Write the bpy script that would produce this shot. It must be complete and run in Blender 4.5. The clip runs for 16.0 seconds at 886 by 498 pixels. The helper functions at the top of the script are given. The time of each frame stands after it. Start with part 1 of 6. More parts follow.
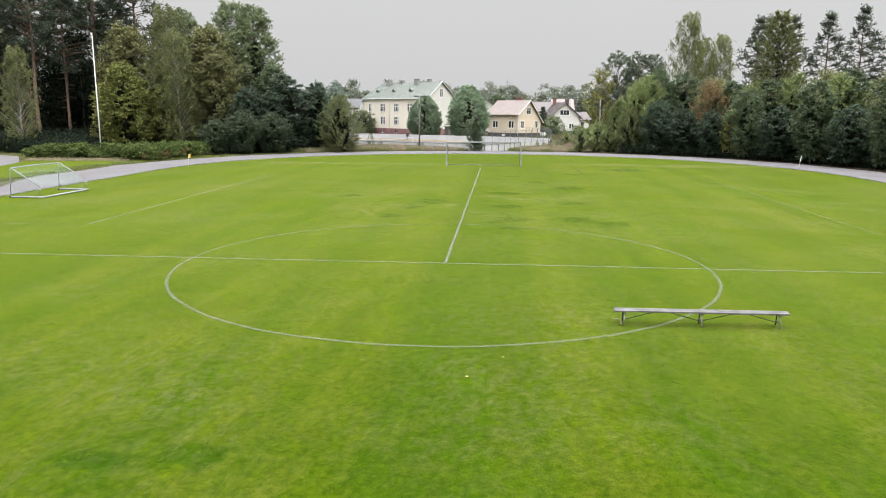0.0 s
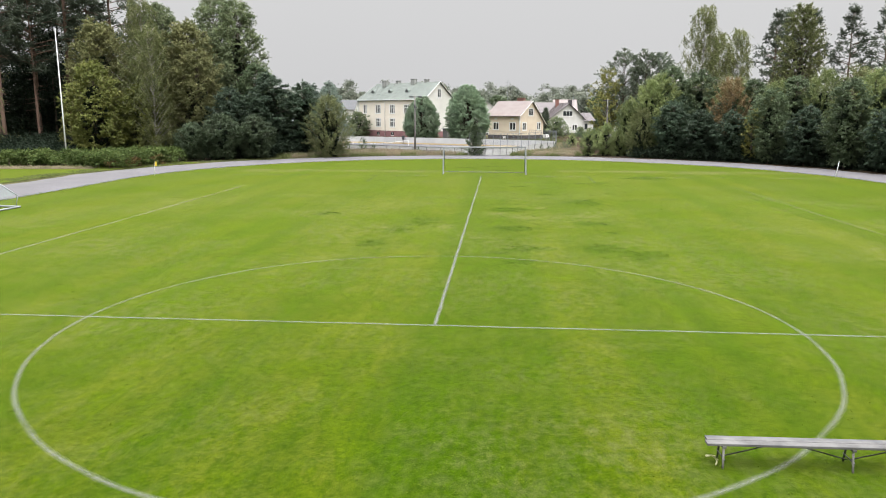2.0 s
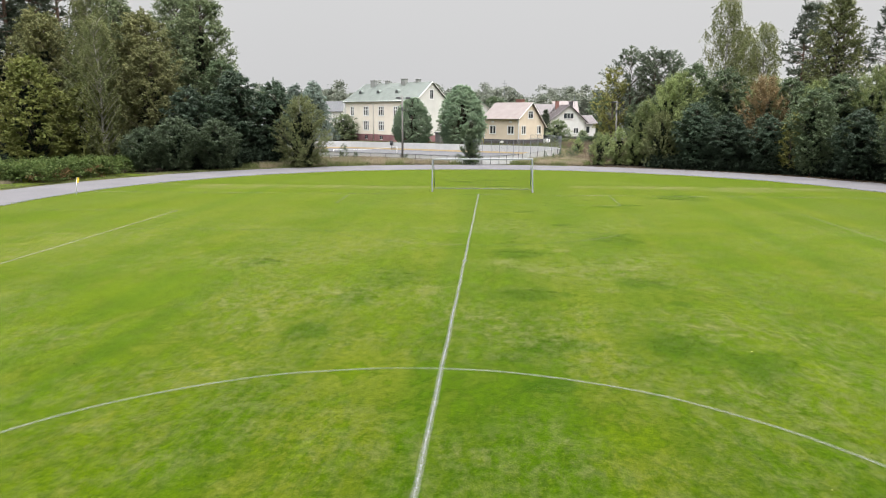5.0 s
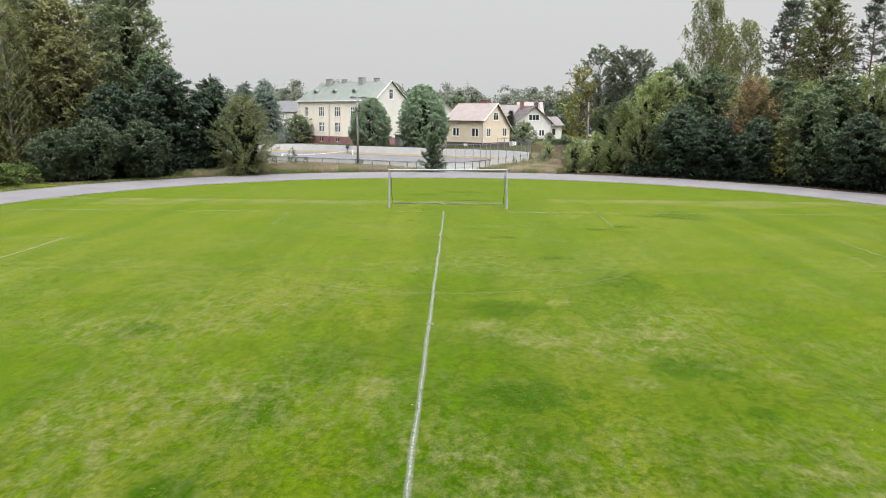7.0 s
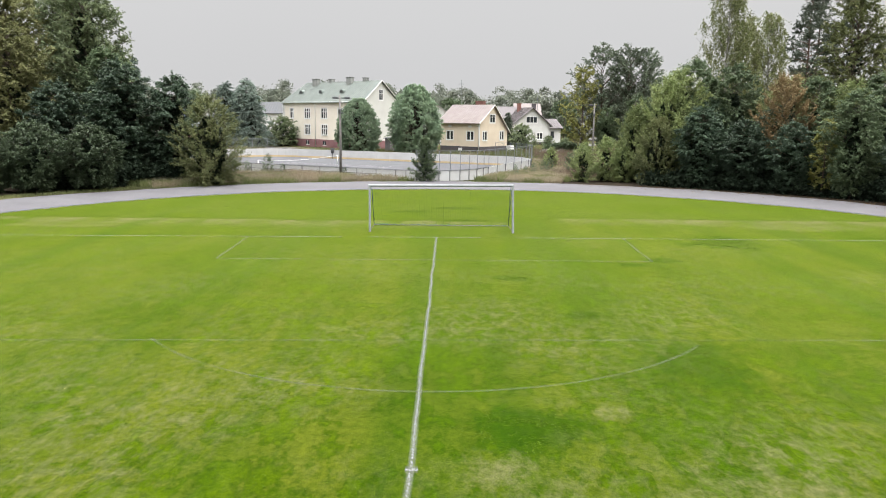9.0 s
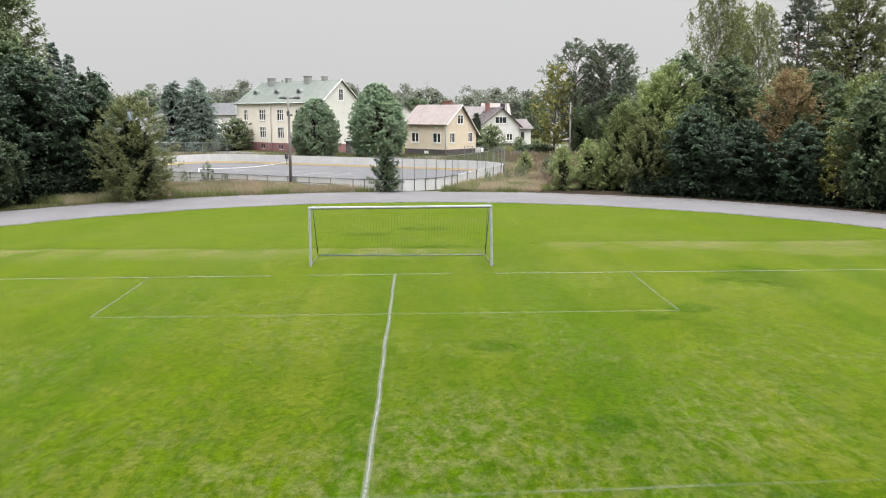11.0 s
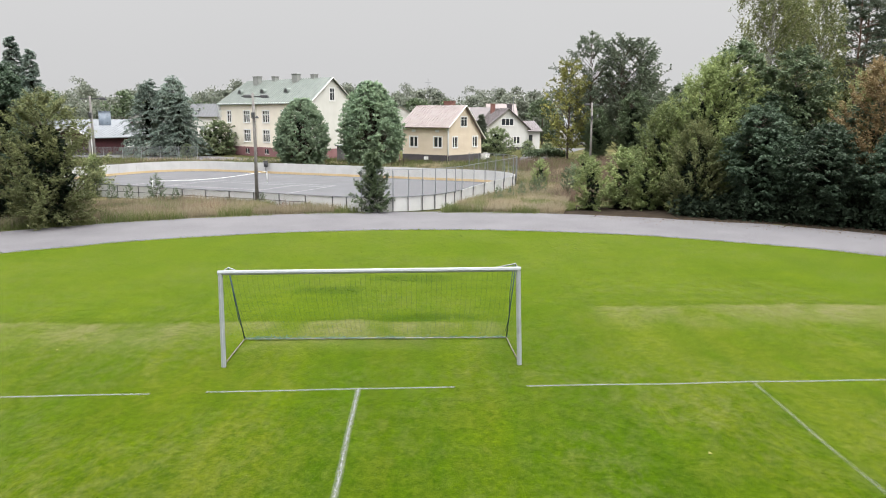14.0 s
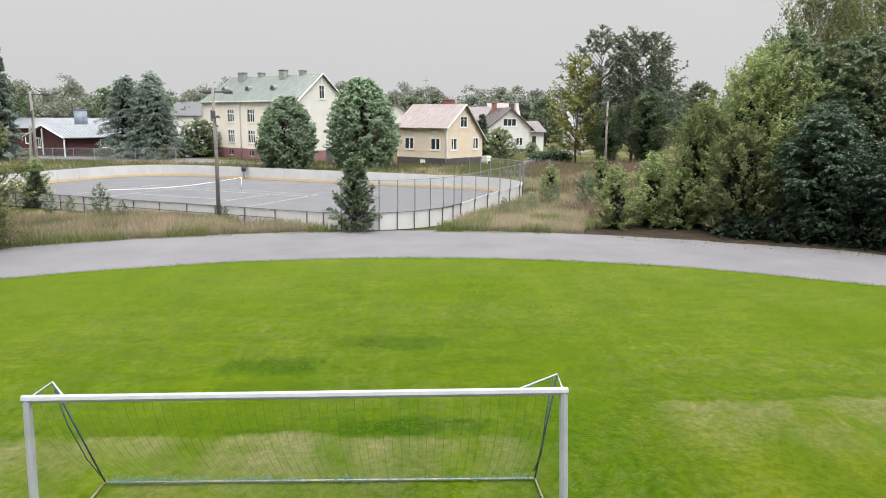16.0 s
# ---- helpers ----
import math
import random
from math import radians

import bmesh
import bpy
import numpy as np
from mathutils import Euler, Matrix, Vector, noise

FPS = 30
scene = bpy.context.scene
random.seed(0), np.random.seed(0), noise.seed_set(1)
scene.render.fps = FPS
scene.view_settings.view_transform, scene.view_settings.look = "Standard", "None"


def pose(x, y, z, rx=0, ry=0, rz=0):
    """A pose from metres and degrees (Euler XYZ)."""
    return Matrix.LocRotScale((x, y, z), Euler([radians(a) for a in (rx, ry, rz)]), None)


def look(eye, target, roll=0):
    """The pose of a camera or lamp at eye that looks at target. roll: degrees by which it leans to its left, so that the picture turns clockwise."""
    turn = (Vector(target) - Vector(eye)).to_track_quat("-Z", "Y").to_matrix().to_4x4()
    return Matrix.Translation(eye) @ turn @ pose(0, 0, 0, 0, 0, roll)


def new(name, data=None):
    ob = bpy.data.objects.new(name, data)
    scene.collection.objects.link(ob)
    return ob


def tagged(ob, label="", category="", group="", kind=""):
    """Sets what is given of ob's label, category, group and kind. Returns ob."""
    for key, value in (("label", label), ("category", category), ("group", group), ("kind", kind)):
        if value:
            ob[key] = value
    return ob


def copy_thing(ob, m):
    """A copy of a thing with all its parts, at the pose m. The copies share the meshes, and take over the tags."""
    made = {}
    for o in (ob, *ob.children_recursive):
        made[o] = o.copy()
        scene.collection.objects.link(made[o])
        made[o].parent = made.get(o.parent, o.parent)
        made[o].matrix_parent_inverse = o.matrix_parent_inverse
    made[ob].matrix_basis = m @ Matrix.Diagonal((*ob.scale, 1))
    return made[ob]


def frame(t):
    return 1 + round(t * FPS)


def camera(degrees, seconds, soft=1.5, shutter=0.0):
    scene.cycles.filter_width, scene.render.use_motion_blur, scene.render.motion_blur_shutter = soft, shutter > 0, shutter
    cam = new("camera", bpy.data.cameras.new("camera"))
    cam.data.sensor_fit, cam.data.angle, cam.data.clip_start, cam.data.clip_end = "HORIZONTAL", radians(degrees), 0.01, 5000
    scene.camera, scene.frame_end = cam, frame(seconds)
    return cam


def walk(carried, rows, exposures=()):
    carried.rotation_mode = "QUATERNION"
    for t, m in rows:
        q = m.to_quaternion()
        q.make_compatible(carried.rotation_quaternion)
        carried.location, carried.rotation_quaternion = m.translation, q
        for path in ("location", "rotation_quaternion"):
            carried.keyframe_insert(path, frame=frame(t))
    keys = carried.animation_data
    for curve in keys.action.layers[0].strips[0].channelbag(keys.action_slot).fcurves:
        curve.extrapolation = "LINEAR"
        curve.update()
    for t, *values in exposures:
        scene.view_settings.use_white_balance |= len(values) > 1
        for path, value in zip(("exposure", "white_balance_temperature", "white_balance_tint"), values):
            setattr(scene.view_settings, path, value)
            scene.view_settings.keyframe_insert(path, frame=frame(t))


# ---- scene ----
cam = camera(63.0, 16.0, soft=1.0)
PATH = [
    (0, (1.877, 0.791, 5.31), (1.724, 2.75, 4.937), 0.4),
    (0.5, (1.784, 2.524, 5.304), (1.631, 4.483, 4.932), 0.3),
    (1, (1.707, 4.373, 5.326), (1.555, 6.333, 4.956), 0.3),
    (1.5, (1.645, 6.22, 5.319), (1.493, 8.18, 4.95), 0.3),
    (2, (1.592, 8.173, 5.359), (1.439, 10.133, 4.989), 0.2),
    (2.5, (1.571, 10.051, 5.401), (1.417, 12.011, 5.032), 0.2),
    (3, (1.522, 12.012, 5.446), (1.367, 13.972, 5.077), 0.0),
    (3.2, (1.473, 12.785, 5.455), (1.318, 14.745, 5.088), -0.0),
    (5.3, (1.041, 20.873, 5.622), (0.912, 22.835, 5.255), 0.4),
    (5.5, (0.991, 21.662, 5.631), (0.885, 23.625, 5.263), 0.4),
    (6, (0.852, 23.71, 5.691), (0.787, 25.674, 5.324), 0.5),
    (6.5, (0.776, 25.7, 5.718), (0.735, 27.665, 5.351), 0.5),
    (7, (0.693, 27.798, 5.747), (0.66, 29.764, 5.382), 0.5),
    (7.5, (0.636, 29.83, 5.773), (0.619, 31.796, 5.407), 0.6),
    (8, (0.595, 31.945, 5.803), (0.578, 33.912, 5.439), 0.6),
    (8.5, (0.578, 33.913, 5.806), (0.561, 35.88, 5.444), 0.6),
    (9, (0.597, 35.986, 5.843), (0.582, 37.954, 5.482), 0.6),
    (9.5, (0.625, 37.93, 5.857), (0.68, 39.897, 5.499), 0.5),
    (9.7, (0.654, 38.721, 5.866), (0.723, 40.686, 5.504), 0.5),
    (12, (0.987, 47.579, 6.026), (1.057, 49.545, 5.668), 0.1),
    (12.5, (1.064, 49.474, 6.037), (1.133, 51.441, 5.679), 0.2),
    (13, (1.165, 51.41, 6.048), (1.234, 53.377, 5.691), 0.2),
    (13.5, (1.277, 53.338, 6.06), (1.343, 55.305, 5.702), 0.2),
    (14, (1.397, 55.339, 6.07), (1.462, 57.306, 5.713), 0.2),
    (14.5, (1.502, 57.277, 6.077), (1.568, 59.243, 5.719), 0.2),
    (15, (1.627, 59.326, 6.087), (1.692, 61.293, 5.729), 0.2),
    (15.5, (1.707, 61.274, 6.078), (1.774, 63.241, 5.72), 0.3),
    (16, (1.82, 63.287, 6.117), (1.888, 65.253, 5.759), 0.4),
]
walk(cam, [(t, look(eye, target, roll)) for t, eye, target, roll in PATH])

# ---- light: an even overcast sky, brighter overhead, and a veiled sun ----
world = bpy.data.worlds.new("overcast_sky")
scene.world = world
world.use_nodes = True
wn, wl = world.node_tree.nodes, world.node_tree.links
wn.clear()
w_out = wn.new("ShaderNodeOutputWorld")
w_bg = wn.new("ShaderNodeBackground")
w_sky = wn.new("ShaderNodeTexSky")
w_sky.sky_type = "NISHITA"
w_sky.sun_disc = False
w_sky.sun_elevation, w_sky.sun_rotation = radians(42), radians(200)
w_grey = wn.new("ShaderNodeHueSaturation")
w_grey.inputs["Saturation"].default_value = 0.06
w_grey.inputs["Value"].default_value = 0.05
w_co = wn.new("ShaderNodeTexCoord")
w_sep = wn.new("ShaderNodeSeparateXYZ")
w_ramp = wn.new("ShaderNodeValToRGB")
w_ramp.color_ramp.elements[0].position = 0.0
w_ramp.color_ramp.elements[0].color = (0.66, 0.66, 0.67, 1)
w_ramp.color_ramp.elements[1].position = 1.0
w_ramp.color_ramp.elements[1].color = (10.0, 10.0, 10.1, 1)
mid = w_ramp.color_ramp.elements.new(0.17)
mid.color = (0.72, 0.72, 0.725, 1)
upper = w_ramp.color_ramp.elements.new(0.5)
upper.color = (1.2, 1.2, 1.21, 1)
w_cloud = wn.new("ShaderNodeTexNoise")
w_cloud.inputs["Scale"].default_value = 2.2
w_cloud.inputs["Detail"].default_value = 4
w_cm = wn.new("ShaderNodeMapRange")
w_cm.inputs["To Min"].default_value, w_cm.inputs["To Max"].default_value = 0.965, 1.03
w_mul = wn.new("ShaderNodeVectorMath")
w_mul.operation = "SCALE"
w_mix = wn.new("ShaderNodeMix")
w_mix.data_type = "RGBA"
w_mix.inputs["Factor"].default_value = 0.9
wl.new(w_co.outputs["Generated"], w_sep.inputs[0])
wl.new(w_co.outputs["Generated"], w_cloud.inputs["Vector"])
wl.new(w_sep.outputs["Z"], w_ramp.inputs["Fac"])
wl.new(w_cloud.outputs["Fac"], w_cm.inputs["Value"])
wl.new(w_ramp.outputs["Color"], w_mul.inputs[0])
wl.new(w_cm.outputs["Result"], w_mul.inputs["Scale"])
wl.new(w_sky.outputs["Color"], w_grey.inputs["Color"])
wl.new(w_grey.outputs["Color"], w_mix.inputs["A"])
wl.new(w_mul.outputs["Vector"], w_mix.inputs["B"])
wl.new(w_mix.outputs["Result"], w_bg.inputs["Color"])
w_bg.inputs["Strength"].default_value = 1.0
wl.new(w_bg.outputs["Background"], w_out.inputs["Surface"])

sun_data = bpy.data.lights.new("veiled_sun", "SUN")
sun_data.energy, sun_data.angle, sun_data.color = 1.5, radians(34), (1.0, 0.96, 0.9)
sun = new("veiled_sun", sun_data)
sun.matrix_world = look((0, 0, 60), (-37, 31, 0))
scene.view_settings.exposure = 0.0

R = random.Random(7)


# ---- materials ----
def mat(name, rough=0.8, metal=0.0):
    m = bpy.data.materials.new(name)
    m.use_nodes = True
    n, l = m.node_tree.nodes, m.node_tree.links
    b = n["Principled BSDF"]
    b.inputs["Roughness"].default_value = rough
    b.inputs["Metallic"].default_value = metal
    return m, n, l, b


def noise_fac(n, l, scale, detail=4, lo=0.3, hi=0.7, vec=None, rough=0.55):
    t = n.new("ShaderNodeTexNoise")
    t.inputs["Scale"].default_value, t.inputs["Detail"].default_value = scale, detail
    t.inputs["Roughness"].default_value = rough
    if vec is not None:
        l.new(vec, t.inputs["Vector"])
    r = n.new("ShaderNodeMapRange")
    r.inputs["From Min"].default_value, r.inputs["From Max"].default_value = lo, hi
    l.new(t.outputs["Fac"], r.inputs["Value"])
    return r.outputs["Result"]


def blend(n, l, fac, a, b, mode="MIX"):
    m = n.new("ShaderNodeMix")
    m.data_type, m.blend_type = "RGBA", mode
    for key, v in (("A", a), ("B", b), ("Factor", fac)):
        if isinstance(v, (int, float)):
            m.inputs[key].default_value = v
        elif isinstance(v, tuple):
            m.inputs[key].default_value = (*v, 1)
        else:
            l.new(v, m.inputs[key])
    return m.outputs["Result"]


def bump(n, l, b, height, strength=0.4, distance=0.02):
    k = n.new("ShaderNodeBump")
    k.inputs["Strength"].default_value, k.inputs["Distance"].default_value = strength, distance
    l.new(height, k.inputs["Height"])
    l.new(k.outputs["Normal"], b.inputs["Normal"])


def stretched(n, l, sx, sy, sz, rot=0.0):
    c = n.new("ShaderNodeTexCoord")
    m = n.new("ShaderNodeMapping")
    m.inputs["Scale"].default_value = (sx, sy, sz)
    m.inputs["Rotation"].default_value = (0, 0, rot)
    l.new(c.outputs["Object"], m.inputs["Vector"])
    return m.outputs["Vector"]


def plain(name, a, b, scale=6.0, rough=0.7, metal=0.0, fine=60.0, relief=0.2):
    """Two tones at two scales with a fine relief."""
    m, n, l, s = mat(name, rough, metal)
    v = stretched(n, l, 1, 1, 1)
    c = blend(n, l, noise_fac(n, l, scale, 5, vec=v), a, b)
    f = noise_fac(n, l, fine, 3, vec=v)
    c = blend(n, l, 0.12, c, blend(n, l, f, (0.5, 0.5, 0.5), (1, 1, 1)), "MULTIPLY")
    l.new(c, s.inputs["Base Color"])
    bump(n, l, s, f, relief, 0.01)
    return m


# dry and lush patches of the lawn: centre x, y and half sizes in metres
DRY = ((1.5, 47.3, 0.7, 0.7), (2.9, 45.9, 0.8, 0.5), (4.4, 46.4, 0.6, 0.45), (3.9, 49.7, 0.5, 0.5), (4.9, 42.9, 0.5, 0.45), (-0.9, 42.4, 0.5, 0.6), (6.2, 46.6, 0.8, 0.5),
       (20.0, 75.5, 3.5, 1.2), (-20.0, 73.5, 4.0, 0.6))
LUSH = ((5.9, 37.3, 1.05, 1.06), (7.3, 36.0, 1.1, 1.04), (2.6, 37.0, 0.99, 0.82), (-3.0, 41.4, 0.72, 1.18), (-3.7, 37.6, 0.69, 0.75), (-2.2, 44.3, 0.99, 1.86), (2.4, 34.2, 0.62, 0.44), (1.6, 36.0, 0.46, 0.35), (6.8, 41.3, 0.31, 0.37), (6.3, 44.0, 0.97, 0.9),
        (2.3, 42.2, 1.2, 0.91), (-2.2, 42.8, 0.23, 0.22), (-7.7, 46.4, 0.84, 0.79), (2.1, 49.0, 1.25, 1.07), (14.0, 70.3, 1.81, 2.01), (6.7, 52.9, 1.17, 1.88), (8.0, 64.8, 0.8, 0.5), (9.6, 65.7, 0.9, 0.6), (13.2, 69.8, 1.6, 0.6), (1.8, 77.0, 1.8, 0.5),
        (-1.6, 80.6, 1.5, 0.7), (1.2, 82.4, 1.8, 0.6), (-4.4, 10.7, 0.55, 0.35), (-2.85, 10.9, 0.5, 0.5), (2.9, 62.0, 0.7, 0.5), (4.6, 57.0, 0.6, 0.5))


def patch_mask(n, l, spots, ragged):
    """One inside any of the spots, with ragged edges, nought outside."""
    co = n.new("ShaderNodeTexCoord")
    total = None
    for cx, cy, rx, ry in spots:
        m = n.new("ShaderNodeMapping")
        m.inputs["Location"].default_value = (-cx / rx, -cy / ry, 0)
        m.inputs["Scale"].default_value = (1 / rx, 1 / ry, 1)
        l.new(co.outputs["Object"], m.inputs["Vector"])
        k = n.new("ShaderNodeVectorMath")
        k.operation = "LENGTH"
        l.new(m.outputs["Vector"], k.inputs[0])
        out = k.outputs["Value"]
        if total is not None:
            q = n.new("ShaderNodeMath")
            q.operation = "MINIMUM"
            l.new(total, q.inputs[0])
            l.new(out, q.inputs[1])
            out = q.outputs[0]
        total = out
    q = n.new("ShaderNodeMath")
    q.operation = "ADD"
    l.new(total, q.inputs[0])
    l.new(ragged, q.inputs[1])
    r = n.new("ShaderNodeMapRange")
    r.inputs["From Min"].default_value, r.inputs["From Max"].default_value = 1.9, 1.4
    l.new(q.outputs[0], r.inputs["Value"])
    return r.outputs["Result"]


def math_node(n, l, op, a, b):
    k = n.new("ShaderNodeMath")
    k.operation = op
    for i, v in enumerate((a, b)):
        if isinstance(v, (int, float)):
            k.inputs[i].default_value = v
        else:
            l.new(v, k.inputs[i])
    return k.outputs[0]


def grass_material(name, thin, edge, lush, fresh, deep, dry, lawn=True):
    """Thin worn turf with lusher lumps, the shade at their edges painted dark, dry places and mowing bands."""
    m, n, l, s = mat(name, 0.9)
    v = stretched(n, l, 1, 0.55, 1)
    lump = noise_fac(n, l, 1.8, 7, 0.0, 1.0, v, 0.66)
    wear = noise_fac(n, l, 0.16, 5, 0.0, 1.0, v, 0.6)
    level = math_node(n, l, "ADD", lump, math_node(n, l, "MULTIPLY", math_node(n, l, "SUBTRACT", wear, 0.5), 0.9))
    ragged = math_node(n, l, "MULTIPLY", noise_fac(n, l, 1.5, 8, 0.28, 0.72, v, 0.72), 1.5)
    if lawn:
        bare, green = patch_mask(n, l, DRY, ragged), patch_mask(n, l, LUSH, ragged)
        level = math_node(n, l, "SUBTRACT", level, math_node(n, l, "MULTIPLY", bare, 0.16))
    ramp = n.new("ShaderNodeValToRGB")
    e = ramp.color_ramp.elements
    e[0].position, e[0].color = 0.28, (*thin, 1)
    e[1].position, e[1].color = 0.78, (*fresh, 1)
    # the dark stop between thin and lush paints shade round each lump
    for p, c in ((0.455, thin), (0.50, edge), (0.56, lush)):
        e.new(p).color = (*c, 1)
    l.new(level, ramp.inputs["Fac"])
    c = ramp.outputs["Color"]
    if lawn:
        # the half before the centre circle is smoother turf
        co = n.new("ShaderNodeTexCoord")
        sep = n.new("ShaderNodeSeparateXYZ")
        l.new(co.outputs["Object"], sep.inputs[0])
        zone = n.new("ShaderNodeMapRange")
        zone.inputs["From Min"].default_value, zone.inputs["From Max"].default_value = 24, 36
        zone.inputs["To Min"].default_value, zone.inputs["To Max"].default_value = 0.55, 1.0
        l.new(sep.outputs["Y"], zone.inputs["Value"])
        even = blend(n, l, noise_fac(n, l, 0.5, 5, 0.35, 0.65, v), lush, thin)
        calm = n.new("ShaderNodeMapRange")
        calm.inputs["From Min"].default_value, calm.inputs["From Max"].default_value = 54, 66
        calm.inputs["To Min"].default_value, calm.inputs["To Max"].default_value = 1.0, 0.55
        l.new(sep.outputs["Y"], calm.inputs["Value"])
        c = blend(n, l, math_node(n, l, "MULTIPLY", zone.outputs["Result"], calm.outputs["Result"]), even, c)
        # the grass past the mowing limit behind the goal is left longer; along it lies a dry strip
        step = n.new("ShaderNodeMapRange")
        step.interpolation_type = "SMOOTHSTEP"
        step.inputs["From Min"].default_value, step.inputs["From Max"].default_value = 5.0, 7.4
        step.inputs["To Min"].default_value, step.inputs["To Max"].default_value = 76.5, 78.2
        l.new(sep.outputs["X"], step.inputs["Value"])
        wob = math_node(n, l, "MULTIPLY", math_node(n, l, "SUBTRACT", noise_fac(n, l, 0.55, 6, 0.2, 0.8, stretched(n, l, 1, 0.5, 1), 0.68), 0.5), 1.0)
        past = math_node(n, l, "SUBTRACT", sep.outputs["Y"], math_node(n, l, "ADD", step.outputs["Result"], wob))

        def ranged(lo, hi):
            r = n.new("ShaderNodeMapRange")
            r.inputs["From Min"].default_value, r.inputs["From Max"].default_value = lo, hi
            l.new(past, r.inputs["Value"])
            return r.outputs["Result"]
        long_grass = ranged(0.0, 0.12)
        limit = math_node(n, l, "MULTIPLY", long_grass, ranged(0.9, 0.1))
        gap = n.new("ShaderNodeMapRange")
        gap.inputs["From Min"].default_value, gap.inputs["From Max"].default_value = 1.3, 2.4
        l.new(math_node(n, l, "ABSOLUTE", math_node(n, l, "SUBTRACT", sep.outputs["X"], 5.4), 0.0), gap.inputs["Value"])
        strip = math_node(n, l, "MULTIPLY", math_node(n, l, "MULTIPLY", gap.outputs["Result"], 0.85), math_node(n, l, "MULTIPLY", ranged(-3.0, -0.6), ranged(0.12, -0.14)))
        c = blend(n, l, math_node(n, l, "MULTIPLY", long_grass, 0.5), c, fresh)
        c = blend(n, l, math_node(n, l, "MULTIPLY", limit, noise_fac(n, l, 0.7, 4, 0.35, 0.6, v)), c, edge)
        c = blend(n, l, math_node(n, l, "MULTIPLY", green, noise_fac(n, l, 2.6, 7, 0.22, 0.40, v, 0.7)), c, deep)
        # mowing bands along the pitch
        st = noise_fac(n, l, 0.42, 2, 0.42, 0.58, stretched(n, l, 1, 0.02, 1, 0.03))
        mown = math_node(n, l, "SUBTRACT", 1.0, math_node(n, l, "MULTIPLY", long_grass, 0.7))
        c = blend(n, l, math_node(n, l, "MULTIPLY", mown, 0.62), c, blend(n, l, st, (0.56, 0.80, 0.4), (1.18, 1.06, 1.25)), "MULTIPLY")
        st2 = noise_fac(n, l, 2.2, 2, 0.40, 0.60, stretched(n, l, 1, 0.04, 1, -0.02))
        c = blend(n, l, 0.2, c, blend(n, l, st2, (0.55, 0.66, 0.5), (1, 1, 1)), "MULTIPLY")
        st3 = noise_fac(n, l, 1.1, 6, 0.38, 0.62, stretched(n, l, 0.55, 1.5, 1, 0.06), 0.66)
        c = blend(n, l, math_node(n, l, "MULTIPLY", long_grass, 0.6), c, blend(n, l, st3, (0.50, 0.72, 0.35), (1.2, 1.08, 1.25)), "MULTIPLY")
        # thin places where straw and soil show through
        straw = math_node(n, l, "MULTIPLY", noise_fac(n, l, 3.2, 8, 0.44, 0.62, v, 0.72), noise_fac(n, l, 0.2, 4, 0.40, 0.64, stretched(n, l, 1, 1, 1, 0.6)))
        c = blend(n, l, math_node(n, l, "MULTIPLY", straw, math_node(n, l, "MULTIPLY", math_node(n, l, "MULTIPLY", zone.outputs["Result"], calm.outputs["Result"]), 0.75)), c, dry)
        c = blend(n, l, math_node(n, l, "MULTIPLY", math_node(n, l, "MULTIPLY", strip, noise_fac(n, l, 0.5, 4, 0.36, 0.58, v)), noise_fac(n, l, 2.4, 8, 0.26, 0.54, v, 0.72)), c, tuple(k * q for k, q in zip(dry, (1.1, 1.0, 1.25))))
        c = blend(n, l, math_node(n, l, "MULTIPLY", math_node(n, l, "MULTIPLY", bare, 0.85), noise_fac(n, l, 2.6, 8, 0.40, 0.62, v, 0.75)), c, dry)
    else:
        c = blend(n, l, noise_fac(n, l, 0.2, 6, 0.5, 0.68, v), c, dry)
    mott = noise_fac(n, l, 0.7, 6, 0.36, 0.66, v, 0.66)
    c = blend(n, l, 0.45, c, blend(n, l, mott, (0.56, 0.72, 0.4), (1.12, 1.1, 1.2)), "MULTIPLY")
    tuft = noise_fac(n, l, 6.5, 6, 0.36, 0.66, stretched(n, l, 1, 0.8, 1), 0.74)
    c = blend(n, l, 0.72, c, blend(n, l, tuft, (0.38, 0.56, 0.25), (1.28, 1.2, 1.1)), "MULTIPLY")
    blade = noise_fac(n, l, 42, 3, 0.28, 0.72, stretched(n, l, 1, 0.35, 1), 0.7)
    c = blend(n, l, 0.5, c, blend(n, l, blade, (0.34, 0.42, 0.25), (1.15, 1.15, 1.1)), "MULTIPLY")
    l.new(c, s.inputs["Base Color"])
    s.inputs["Specular IOR Level"].default_value = 0.01
    s.inputs["Sheen Weight"].default_value = 0.445 if lawn else 0.0
    s.inputs["Sheen Roughness"].default_value = 0.32
    s.inputs["Sheen Tint"].default_value = (0.80, 0.95, 0.17, 1)
    bump(n, l, s, math_node(n, l, "ADD", math_node(n, l, "MULTIPLY", blade, 0.35), lump), 0.35, 0.025)
    return m


